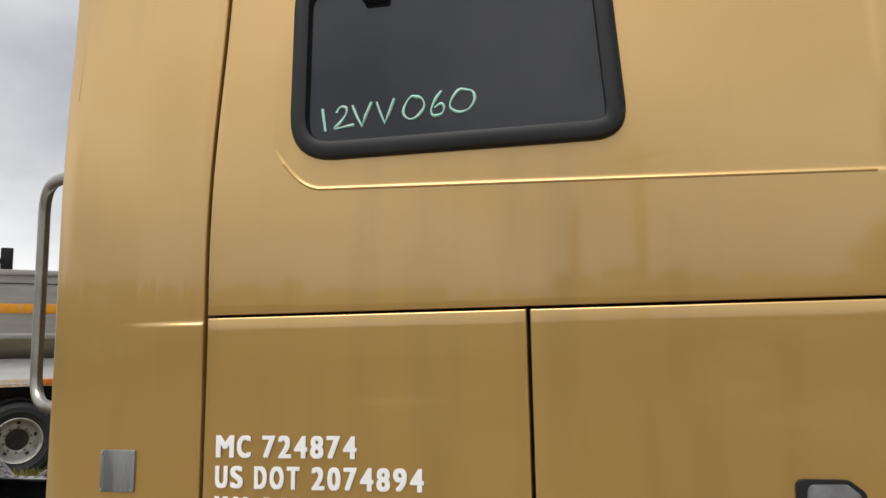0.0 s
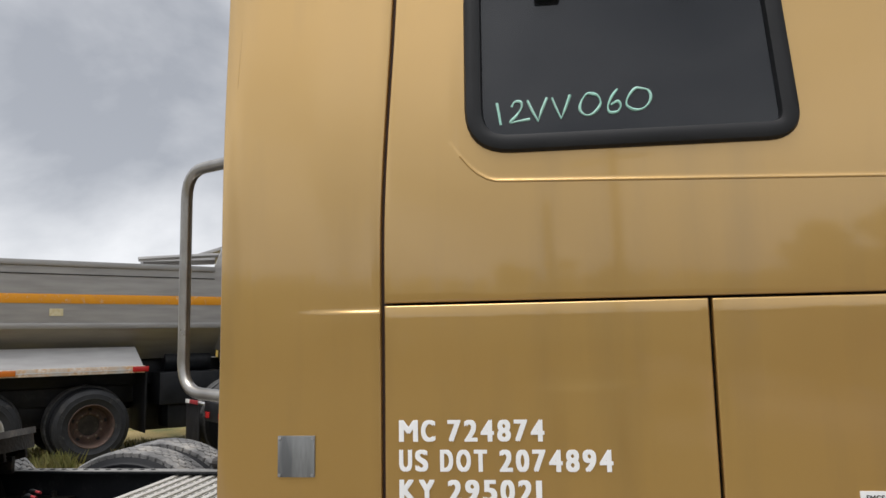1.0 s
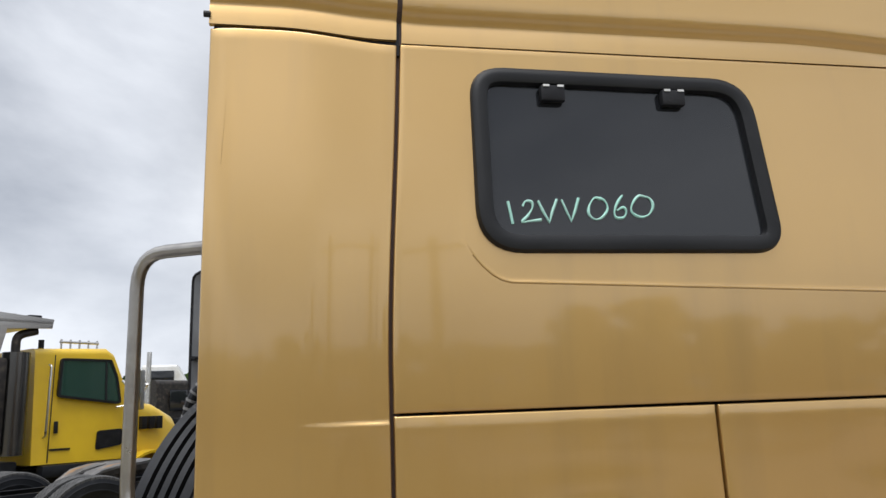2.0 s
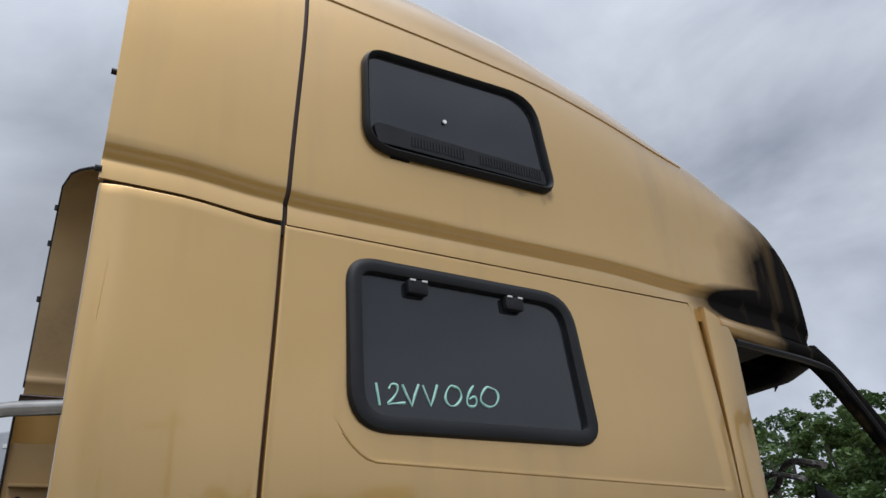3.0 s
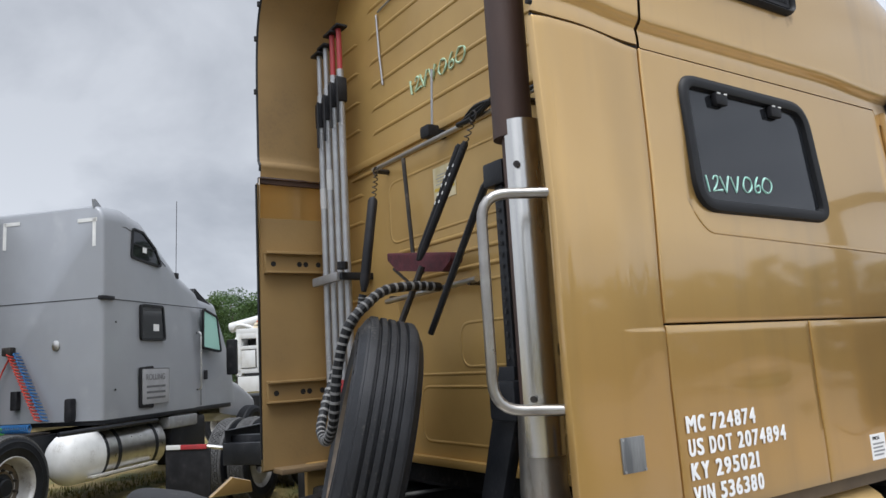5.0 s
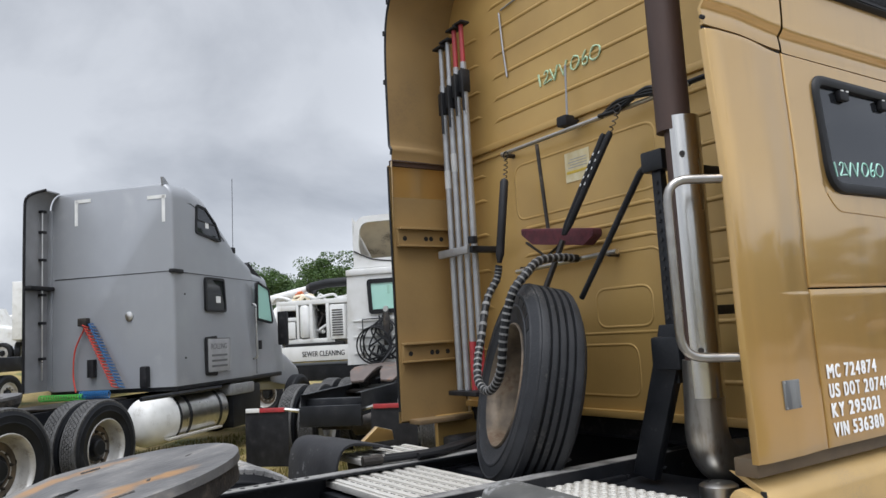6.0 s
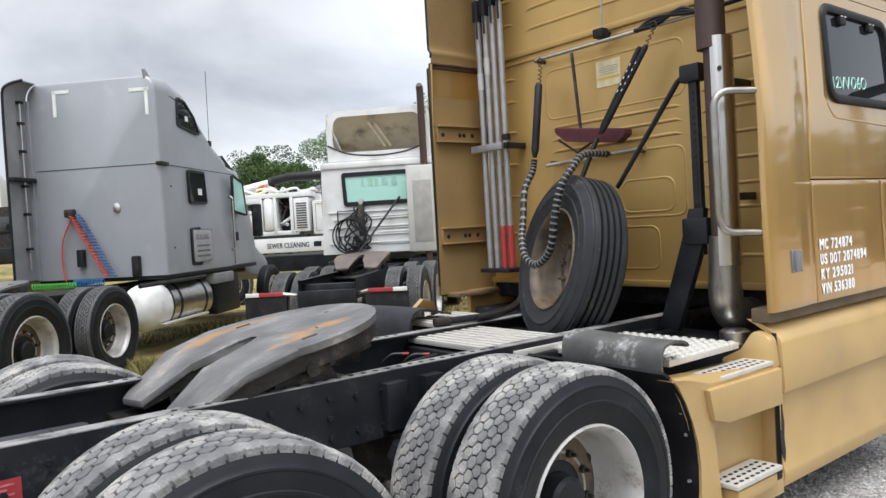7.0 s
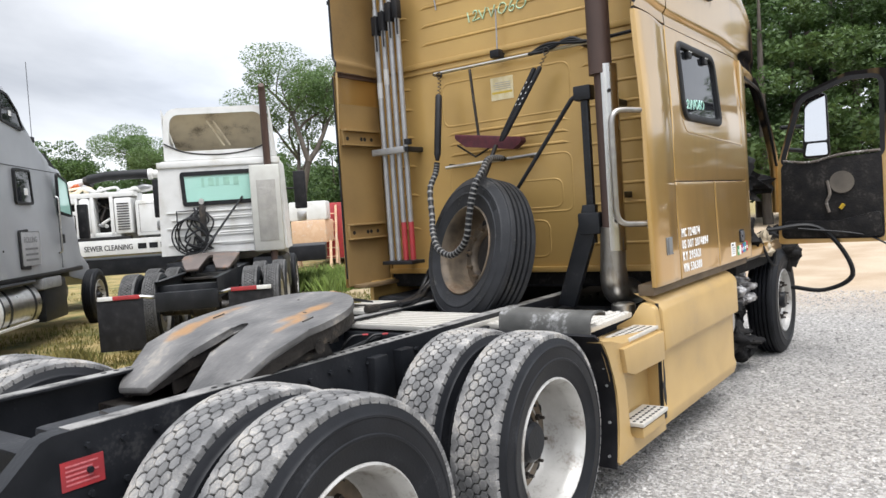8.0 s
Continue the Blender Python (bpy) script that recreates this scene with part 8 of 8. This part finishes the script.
stk = part("exhaust_pipe", tube([(-0.40, -1.05, 1.28), (-0.40, -1.05, 2.68)], 0.18, 24), mat("dark_polished_silencer", (0.13, 0.125, 0.12), (0.07, 0.068, 0.066), rough=0.22, metal=0.9, scale=3, fine=40, bump=0.03, stretch=(1, 1, 0.3)), dump, "dark polished exhaust silencer behind the cab")
part("air_intake", box(-0.75, -0.56, -1.2, -0.7, 1.3, 2.6, 0.06), GREASE, dump)
part("stack_top", tube(round_path([(-0.42, -1.05, 2.66), (-0.42, -1.05, 2.92), (-0.15, -1.05, 3.0)], 0.1, 5), 0.06, 14), GREASE, stk)
cabs = lambda w, z1: arch(w, 1.13, z1, 0.1, 0.1)
cab = hull("cab_body", [(-0.12, cabs(1.1, 2.76)), (0.98, cabs(1.1, 2.80)), (1.10, cabs(1.1, 2.72)), (1.38, cabs(1.1, 2.10)), (1.42, cabs(1.1, 2.02))], YELLOW, dump, "yellow day cab")
hull("bonnet", [(1.35, arch(1.0, 1.0, 2.04, 0.15, 0.1)), (1.95, arch(0.98, 1.0, 1.94, 0.2, 0.12)), (2.36, arch(0.9, 0.95, 1.76, 0.25, 0.12)), (2.56, arch(0.8, 0.9, 1.5, 0.2, 0.12))], YELLOW, dump, "yellow sloping bonnet")
for s in (-1, 1):
    fd = sheet([radians(a) for a in span(10, 172, 14)], [0.72, 1.22], lambda a, y: (1.75 + 0.62 * math.cos(a), s * y, 0.55 + 0.68 * math.sin(a)))
    part("fender", thick(fd, 0.04), YELLOW, dump, "yellow front fender", 40)
    part("fender_step", box(0.0, 1.55, s * 1.1 - 0.1, s * 1.1 + 0.1, 0.95, 1.12, 0.03), CHASSIS, dump)
dwn = win(dump, [(0.18, 2.06), (1.18, 1.94), (1.10, 2.35), (0.98, 2.62), (0.2, 2.62)], -1.108, "cab window with wipers and green reflections", 1, CAB_GLASS)
part("divider", tube([(0.92, -1.125, 2.0), (0.90, -1.11, 2.58)], 0.016, 6), SEAL, dwn)
part("door_edge", tube([(0.10, -1.105, 1.15), (0.12, -1.105, 2.66)], 0.008, 6), GREASE, cab)
part("grab_rail", tube(round_path([(0.02, -1.10, 1.5), (0.02, -1.17, 1.52), (0.04, -1.17, 2.5), (0.04, -1.1, 2.52)], 0.03, 3), 0.016, 8), DULLCHROME, cab)
part("door_handle", box(0.16, 0.22, -1.12, -1.10, 1.55, 1.72, 0.01), BLACK, cab)
part("lower_window", prism(round_poly([(0.80, 1.28), (1.22, 1.34), (1.22, 1.58), (0.82, 1.56)], 0.04, 3), lambda u, v, d: (u, -1.112 + d, v), 0.02), BLACK, cab)
part("trim_line", box(0.12, 0.42, -1.108, -1.10, 1.31, 1.34), BLACK, cab, "", 0)
for k in range(3):
    part("bonnet_vent", box(1.62 + 0.14 * k, 1.71 + 0.14 * k, -1.0, -0.9, 1.55, 1.75, 0.01), BLACK, dump)
lbar = part("light_bar", tube([(0.3, -0.85, 2.88), (0.9, -0.85, 2.88)], 0.02, 8), DULLCHROME, cab, "roof light bar")
for k in range(5):
    part("light_post", tube([(0.32 + 0.14 * k, -0.85, 2.78), (0.32 + 0.14 * k, -0.85, 2.92)], 0.014, 6), DULLCHROME, lbar)
part("beacon", tube([(0.05, -0.8, 2.77), (0.05, -0.8, 2.9)], 0.04, 10), BLACK, cab)
for k in range(4):
    part("bonnet_mirror", tube([(1.5 + 0.06 * k, -0.95 + 0.1 * k, 1.95), (1.52 + 0.06 * k, -1.0, 2.2 + 0.06 * (k % 2)), (1.6, -0.95, 2.25)], 0.014, 6), DULLCHROME, cab)
part("mirror_arm", tube([(1.1, -1.1, 1.9), (1.35, -1.35, 1.95), (1.15, -1.15, 2.3)], 0.016, 6), DULLCHROME, cab)
part("door_mirror", box(1.25, 1.33, -1.5, -1.3, 1.85, 2.45, 0.03), DULLCHROME, cab)

# ---- far vehicles, and the lie of the land ----
def level(x, y):
    bank = 1.45 * smoothstep(24, 37, y) * smoothstep(9, 1, x)
    return GZ + bank - 0.13 * smoothstep(9.0, 10.6, y) * smoothstep(-3.6, -5.0, x) * smoothstep(22, 16, y) + 0.02 * noise.noise(Vector((x * 0.35, y * 0.35, 0))) * smoothstep(2.5, 5, abs(y - 1.5) + 0.3 * abs(x))


def far_truck(name, x, y, heading, body_mat, label, cab_mat=None):
    t = thing(name, pose(x, y, level(x, y), 0, 0, heading), label, "truck")
    hull("cab_body", [(0, arch(1.2, 1.0, 2.8, 0.15, 0.08)), (1.6, arch(1.2, 1.0, 2.8, 0.15, 0.08)), (2.1, arch(1.1, 1.0, 1.9, 0.15, 0.08)), (3.4, arch(0.95, 0.8, 1.7, 0.2, 0.08))], cab_mat or WHITE, t, "")
    part("window", box(0.4, 1.5, -1.215, -1.19, 1.9, 2.5, 0.02), WINDOW, t)
    part("rear_window", box(-0.02, 0.01, -0.7, 0.7, 1.95, 2.5, 0.02), WINDOW, t)
    part("body", box(-5.5, -0.4, -1.22, 1.22, 1.1, 1.5 if body_mat is CHASSIS else 2.9, 0.05), body_mat, t)
    part("stack", tube([(-0.2, -1.0, 1.2), (-0.2, -1.0, 3.6)], 0.07, 10), DULLCHROME, t)
    for wx in (-4.6, -3.3, 2.6):
        for s in (-1, 1):
            put_wheel(t, "steer", wx, s * 1.2, 0.5, s < 0)
    return t


blue_top = far_truck("truck", -3.3, 45, -32, CHASSIS, "distant white truck with a blue roof tank")
part("roof_tank", box(-1.0, 0.9, -1.0, 1.0, 2.95, 3.6, 0.2), BLUE, blue_top, "blue tank on the roof", 50)
far_truck("truck", -1.0, 52, -15, CHASSIS, "distant white truck with a tall dark stack")
trailer = thing("box_trailer", pose(1.1, 47, level(1.1, 47), 0, 0, 78), "distant white box trailer", "trailer")
part("body", box(-6.0, 0.0, -1.25, 1.25, 1.1, 3.9, 0.05), WHITE, trailer)
part("frame", box(-5.8, -0.2, -0.5, 0.5, 0.8, 1.1, 0.02), CHASSIS, trailer)
for wx in (-5.2, -4.0):
    for sd in (-1, 1):
        put_wheel(trailer, "steer", wx, sd * 1.2, 0.5, sd < 0)
far_truck("truck", -9.5, 40, 5, CHASSIS, "distant white truck with flat bed")
far_truck("truck", -1.0, 27, 44, CHASSIS, "distant tractor with dark flat bed", GREASE)
far_truck("truck", -6.5, 24, 44, CHASSIS, "distant tractor with dark flat bed", GREASE)
red_box = thing("container", pose(16.2, 21.0, GZ, 0, 0, 40), "red steel container in the yard", "container")
part("body", box(-2.4, 2.4, -1.1, 1.1, 0.25, 2.3, 0.03), RED, red_box)
for i in range(15):
    part("corrugation", box(-2.35 + i * 0.32, -2.23 + i * 0.32, -1.13, -1.1, 0.3, 2.2, 0.01), RED, red_box)
part("stripe", box(-2.4, 2.4, -1.135, -1.13, 2.2, 2.32), REFLECT, red_box, "pale top rail", 0)
rig = thing("machine", pose(13.0, 19.6, GZ, 0, 0, 35), "pale orange and white machine with a ladder frame", "machine")
TAN = mat("sun_bleached_orange", (0.60, 0.42, 0.28), (0.52, 0.30, 0.17), rough=0.65, scale=4, wear=(0.65, 0.6, 0.5), amount=0.4)
part("body", box(-0.9, 0.9, -0.6, 0.6, 0.9, 1.7, 0.06), TAN, rig)
part("cab", box(-0.85, 0.0, -0.65, 0.65, 1.7, 2.35, 0.06), WHITE, rig, "white cab")
for sd in (-0.7, 0.7):
    part("ladder_rail", tube([(0.35, sd - 0.0, 0.1), (0.95, sd, 2.2)], 0.045, 8), TAN, rig)
    part("leg", tube([(-0.7, sd, 0.95), (-0.95, sd, 0.0)], 0.05, 8), TAN, rig)
    part("leg", tube([(0.7, sd, 0.95), (0.85, sd, 0.0)], 0.05, 8), TAN, rig)
for k in range(6):
    part("rung", tube([(0.42 + 0.09 * k, -0.7, 0.35 + 0.31 * k), (0.42 + 0.09 * k, 0.7, 0.35 + 0.31 * k)], 0.02, 6), TAN, rig)

# ---- trees ----
def leaves(rnd, blobs, n, size):
    """Many small leaf sprays in and on the blobs."""
    verts, faces = [], []
    for _ in range(n):
        c, r = rnd.choice(blobs)
        d = Vector((rnd.gauss(0, 1), rnd.gauss(0, 1), rnd.gauss(0, 1))).normalized()
        p = c + Vector((d.x * r.x, d.y * r.y, d.z * r.z)) * (0.45 + 0.6 * rnd.random() ** 0.5)
        a = Vector((rnd.gauss(0, 1), rnd.gauss(0, 1), rnd.gauss(0, 0.6))).normalized()
        b = a.cross(Vector((rnd.gauss(0, 1), rnd.gauss(0, 1), rnd.gauss(0, 1)))).normalized()
        s = size * rnd.uniform(0.5, 1.3)
        i = len(verts)
        verts += [p - a * s, p - a * 0.2 * s + b * 0.55 * s, p + a * s, p + a * 0.1 * s - b * 0.5 * s]
        faces += [(i, i + 1, i + 2), (i, i + 2, i + 3)]
    return verts, faces


def raw(name, verts, faces, material, parent=None, label=""):
    me = bpy.data.meshes.new(name)
    me.from_pydata([tuple(v) for v in verts], [], faces)
    me.materials.append(material)
    ob = new(name, me)
    ob.parent = parent
    if label:
        ob["label"] = label
    return ob


def tree(x, y, h, seed, spread=0.33, n=9000, size=0.2, label="tall green tree with an open crown", bare=0.3, leaf=None):
    rnd = random.Random(seed)
    t = thing("tree", pose(x, y, GZ, 0, 0, rnd.uniform(0, 360)), label, "tree")
    bm, tips = bmesh.new(), []

    def limb(p, d, length, r, depth):
        q = [p]
        for k in range(4):
            d = (d + Vector((rnd.gauss(0, 0.13), rnd.gauss(0, 0.13), rnd.gauss(0.05, 0.08)))).normalized()
            q.append(q[-1] + d * length / 4)
        tube(q, [r * (1 - 0.14 * k) for k in range(5)], 7 if depth < 2 else 5, bm)
        if depth >= 3:
            tips.append(q[-1])
            return
        if depth:
            tips.append(q[-1])
        for k in range(3 if depth < 2 else 2):
            a = rnd.uniform(0, 6.28)
            nd = (d * 0.9 + Vector((math.cos(a), math.sin(a), 0.15)) * rnd.uniform(0.45, 0.85)).normalized()
            limb(q[rnd.choice((2, 3, 4))], nd, length * rnd.uniform(0.6, 0.8), r * 0.55, depth + 1)

    limb(Vector((0, 0, -0.1)), Vector((0, 0, 1)), h * bare * 1.25, 0.022 * h, 0)
    part("trunk", bm, BARK, t, "", 70)
    blobs = []
    for p in tips:
        k = rnd.uniform(0.06, 0.12) * h
        blobs.append((Vector(p), Vector((k, k, k * 0.7))))
    top = max(p.z for p in tips)
    sc = h / (top + 0.08 * h)
    v, f_ = leaves(rnd, blobs, n, size)
    raw("crown", v, f_, leaf or LEAF, t, "")
    t.scale = (sc * spread / 0.33, sc * spread / 0.33, sc)
    return t


def wood(name, spots, seed, material, label, n=1300, size=0.32, full=1.0):
    """A belt of trees that nobody could count."""
    rnd = random.Random(seed)
    V, F, bm = [], [], bmesh.new()
    for x, y, h in spots:
        tube([(x, y, GZ - 0.1), (x + rnd.uniform(-0.3, 0.3), y, h * 0.5), (x + rnd.uniform(-0.5, 0.5), y, h * 0.85)], [0.02 * h, 0.014 * h, 0.005 * h], 6, bm)
        blobs = []
        for _ in range(34):
            a, r, z = rnd.uniform(0, 6.28), h * 0.27 * rnd.random() ** 0.5, h * rnd.uniform(0.14, 0.95)
            k = full * h * rnd.uniform(0.035, 0.095) * (1.25 - 0.6 * z / h)
            r *= 1.2 - 0.7 * abs(z / h - 0.45)
            blobs.append((Vector((x + r * math.cos(a), y + r * math.sin(a), z)), Vector((k, k, 0.7 * k))))
        v, f_ = leaves(rnd, blobs, int(n * h / 12), size * rnd.uniform(0.8, 1.2))
        o = len(V)
        V += v
        F += [tuple(i + o for i in q) for q in f_]
    ob = raw(name, V, F, material)
    tagged(ob, label, "trees", "", "stuff")
    link(name + "_trunks", bm, BARK, ob, "", 70)
    return ob


rt = random.Random(2)
CAM = Vector((-4.5, 0.2))
polar = lambda ang, r: (CAM.x + r * math.cos(radians(ang)), CAM.y + r * math.sin(radians(ang)))
spots = []
for k in range(46):
    a, r_ = -8 + 42 * (k + rt.random()) / 46, rt.uniform(34, 52)
    up = rt.uniform(13.5, 16.5) if a < 17 else rt.uniform(8.0, 11.5)
    spots.append((*polar(a, r_), 1.6 + r_ * math.tan(radians(up))))
wood("woodland", spots, 5, LEAF_DARK, "dense green wood edging the yard", 8500, 0.125)
spots = [(*polar(38 + 40 * (k + rt.random()) / 95, rt.uniform(64, 90)), rt.uniform(7.0, 9.4)) for k in range(95)]
wood("far_woodland", spots, 6, LEAF_DARK, "distant belt of green trees", 11000, 0.10, 1.9)
spots = [(*polar(rt.uniform(92, 140), rt.uniform(150, 190)), rt.uniform(8, 12)) for _ in range(70)]
wood("far_woodland", spots, 7, LEAF_DARK, "far dark line of trees", 350, 0.9)
spots = [(*polar(185 + 165 * (k + rt.random()) / 150, rt.uniform(42, 58)), rt.uniform(5.4, 6.6)) for k in range(150)]
wood("woodland", spots, 8, LEAF_DARK, "belt of trees across the yard", 1200, 0.4)
spots = [(*polar(-62 + rt.uniform(-3.5, 3.5), 44), rt.uniform(7.2, 8.6)) for _ in range(5)]
wood("woodland", spots, 11, LEAF_DARK, "clump of taller trees across the yard", 1500, 0.4)
tree(*polar(48.3, 44), 12.5, 21, 0.34, 30000, 0.062)
tree(*polar(57, 62), 10.5, 23, 0.4, 45000, 0.055, "bushy green tree behind the trucks")
for px_, py_, ph_ in ((0.41, -6.5, 4.75), (-0.5, -8.0, 3.8)):
    pole_ = thing("wooden_pole", pose(px_, py_, GZ), "weathered wooden pole" + (" with a cross arm" if ph_ > 4 else "") + " standing in grass", "pole")
    part("shaft", tube([(0, 0, -0.2), (0, 0, ph_)], [0.075, 0.06], 12), BARK, pole_)
    part("cap", tube([(0, 0, ph_), (0, 0, ph_ + 0.03)], [0.06, 0.03], 12), BARK, pole_)
    if ph_ > 4:
        part("cross_arm", tube([(-0.55, 0.07, ph_ - 0.42), (0.5, 0.07, ph_ - 0.2)], 0.04, 8), BARK, pole_)

# ---- ground ----
def ground_material():
    m = bpy.data.materials.new("yard_ground")
    m.use_nodes = True
    n, l = m.node_tree.nodes, m.node_tree.links
    p = n["Principled BSDF"]
    tc = n.new("ShaderNodeNewGeometry")

    def noise_tex(s, d=4):
        t = n.new("ShaderNodeTexNoise")
        t.inputs["Scale"].default_value, t.inputs["Detail"].default_value = s, d
        l.new(tc.outputs["Position"], t.inputs["Vector"])
        return t.outputs["Fac"]

    def ramp(v, *stops):
        r = n.new("ShaderNodeValToRGB")
        while len(r.color_ramp.elements) < len(stops):
            r.color_ramp.elements.new(0.5)
        for e, (pos, c) in zip(r.color_ramp.elements, stops):
            e.position, e.color = pos, (*c, 1)
        l.new(v, r.inputs["Fac"])
        return r.outputs["Color"]

    def mix(f, a, b):
        q = n.new("ShaderNodeMix")
        q.data_type = "RGBA"
        l.new(f, q.inputs[0])
        l.new(a, q.inputs[6])
        l.new(b, q.inputs[7])
        return q.outputs[2]

    vor = n.new("ShaderNodeTexVoronoi")
    vor.inputs["Scale"].default_value = 52
    l.new(tc.outputs["Position"], vor.inputs["Vector"])
    bw_ = n.new("ShaderNodeRGBToBW")
    l.new(vor.outputs["Color"], bw_.inputs[0])
    gravel = ramp(bw_.outputs[0], (0.2, (0.10, 0.097, 0.093)), (0.55, (0.30, 0.29, 0.278)), (0.85, (0.47, 0.46, 0.44)))
    big = ramp(noise_tex(0.5), (0.4, (0.30, 0.285, 0.26)), (0.62, (0.38, 0.36, 0.33)))
    half = n.new("ShaderNodeMix")
    half.data_type = "RGBA"
    half.inputs[0].default_value = 0.35
    l.new(gravel, half.inputs[6])
    l.new(big, half.inputs[7])
    grass = ramp(noise_tex(1.4, 6), (0.32, (0.09, 0.105, 0.03)), (0.5, (0.24, 0.185, 0.065)), (0.68, (0.33, 0.25, 0.11)))
    dirt = ramp(noise_tex(0.8, 6), (0.35, (0.36, 0.27, 0.18)), (0.65, (0.46, 0.37, 0.27)))
    sep = n.new("ShaderNodeSeparateXYZ")
    l.new(tc.outputs["Position"], sep.inputs[0])

    def edge(sock, lo, hi, wob, sc):
        a = n.new("ShaderNodeMath")
        a.operation = "MULTIPLY_ADD"
        l.new(noise_tex(sc, 3), a.inputs[0])
        a.inputs[1].default_value = wob
        l.new(sock, a.inputs[2])
        r = n.new("ShaderNodeMapRange")
        r.inputs["From Min"].default_value, r.inputs["From Max"].default_value = lo + wob / 2, hi + wob / 2
        l.new(a.outputs[0], r.inputs["Value"])
        return r.outputs["Result"]

    col = mix(edge(sep.outputs["Y"], 3.6, 4.8, 2.0, 0.7), half.outputs[2], grass)
    col = mix(edge(sep.outputs["Y"], -3.0, -4.5, 2.0, 0.5), col, grass)
    far = edge(sep.outputs["X"], 4.0, 8.0, 3.0, 0.4)
    keep = n.new("ShaderNodeMath")
    keep.operation = "MULTIPLY"
    l.new(far, keep.inputs[0])
    lim = n.new("ShaderNodeMapRange")
    lim.inputs["From Min"].default_value, lim.inputs["From Max"].default_value = 16.0, 11.0
    l.new(sep.outputs["Y"], lim.inputs["Value"])
    l.new(lim.outputs["Result"], keep.inputs[1])
    col = mix(keep.outputs[0], col, dirt)
    l.new(col, p.inputs["Base Color"])
    p.inputs["Roughness"].default_value = 0.95
    bp = n.new("ShaderNodeBump")
    bp.inputs["Strength"].default_value, bp.inputs["Distance"].default_value = 0.8, 0.02
    l.new(vor.outputs["Distance"], bp.inputs["Height"])
    l.new(bp.outputs["Normal"], p.inputs["Normal"])
    return m


gx = [-900, -300, -120, -60, -40] + span(-28, 28, 57) + [40, 60, 120, 300, 900]
gy = [-900, -300, -120, -60] + span(-20, 40, 61) + [60, 120, 300, 900]
tagged(link("ground", sheet(gx, gy, lambda x, y: (x, y, level(x, y))), ground_material(), None, "", 60), "gravel yard giving way to dry grass and pale dirt", "ground", "", "structure")

# loose stones on the gravel, grass and weeds by the trucks
rs = random.Random(9)
V, F = [], []
OCT = [(1, 0, 0), (0, 1, 0), (-1, 0, 0), (0, -1, 0), (0, 0, 1), (0, 0, -0.4)]
for _ in range(9000):
    x, y = rs.uniform(-2.6, 7.0), rs.uniform(0.2, 2.6)
    r = rs.uniform(0.006, 0.017) * (1.6 if rs.random() < 0.06 else 1)
    z, a, o = level(x, y) + 0.002, rs.uniform(0, 6.28), len(V)
    for px, py, pz in OCT:
        k = r * rs.uniform(0.75, 1.25)
        V.append((x + k * (px * math.cos(a) - py * math.sin(a)), y + k * (px * math.sin(a) + py * math.cos(a)), z + k * pz * 0.7))
    F += [(o + i, o + (i + 1) % 4, o + 4) for i in range(4)]
tagged(raw("gravel", V, F, STONE), "loose grey gravel beside the truck", "gravel", "", "stuff")


GREEN_GRASS = mat("green_grass", (0.16, 0.22, 0.045), (0.10, 0.16, 0.03), rough=0.7, scale=1.2, fine=8, bump=0.0, island=0.3)


def sward(name, areas, seed, h0, h1, label, material=None):
    r_, V, F = random.Random(seed), [], []
    for x0, x1, y0, y1, cnt in areas:
        for _ in range(cnt):
            x, y = r_.uniform(x0, x1), r_.uniform(y0, y1)
            if noise.noise(Vector((x * 0.9, y * 0.9, 3))) < -0.12:
                continue
            h, a, o = r_.uniform(h0, h1), r_.uniform(0, 6.28), len(V)
            w_, b = 0.008 + 0.006 * r_.random(), r_.uniform(0.1, 0.6) * h
            c, s = math.cos(a), math.sin(a)
            z = level(x, y) - 0.01
            V += [(x - w_ * s, y + w_ * c, z), (x + w_ * s, y - w_ * c, z), (x + 0.4 * b * c + 0.6 * w_ * s, y + 0.4 * b * s - 0.6 * w_ * c, z + h * 0.6), (x + b * c, y + b * s, z + h)]
            F += [(o, o + 1, o + 2), (o, o + 2, o + 3)]
    return tagged(raw(name, V, F, material or GRASS), label, "grass", "", "stuff")


sward("grass", [(-9, 4, 5.5, 9.5, 26000), (-6, 6, 9.5, 14, 12000), (-10, -2, 9, 13, 8000), (4, 16, 8, 22, 12000)], 12, 0.03, 0.10, "dry yellow-green grass under the trucks")
weeds = [(-6.6, 8.6), (-6.0, 8.9), (-5.4, 9.0), (-6.9, 8.9), (-2.2, 9.0), (-1.2, 9.4)]
sward("weeds", [(x - 0.25, x + 0.25, y - 0.25, y + 0.25, 260) for x, y in weeds], 15, 0.12, 0.32, "tufts of tall green weeds")
sward("tall_grass", [(5.6, 9.5, 11.8, 15.5, 7000)], 18, 0.2, 0.5, "tall green grass beyond the trucks", GREEN_GRASS)
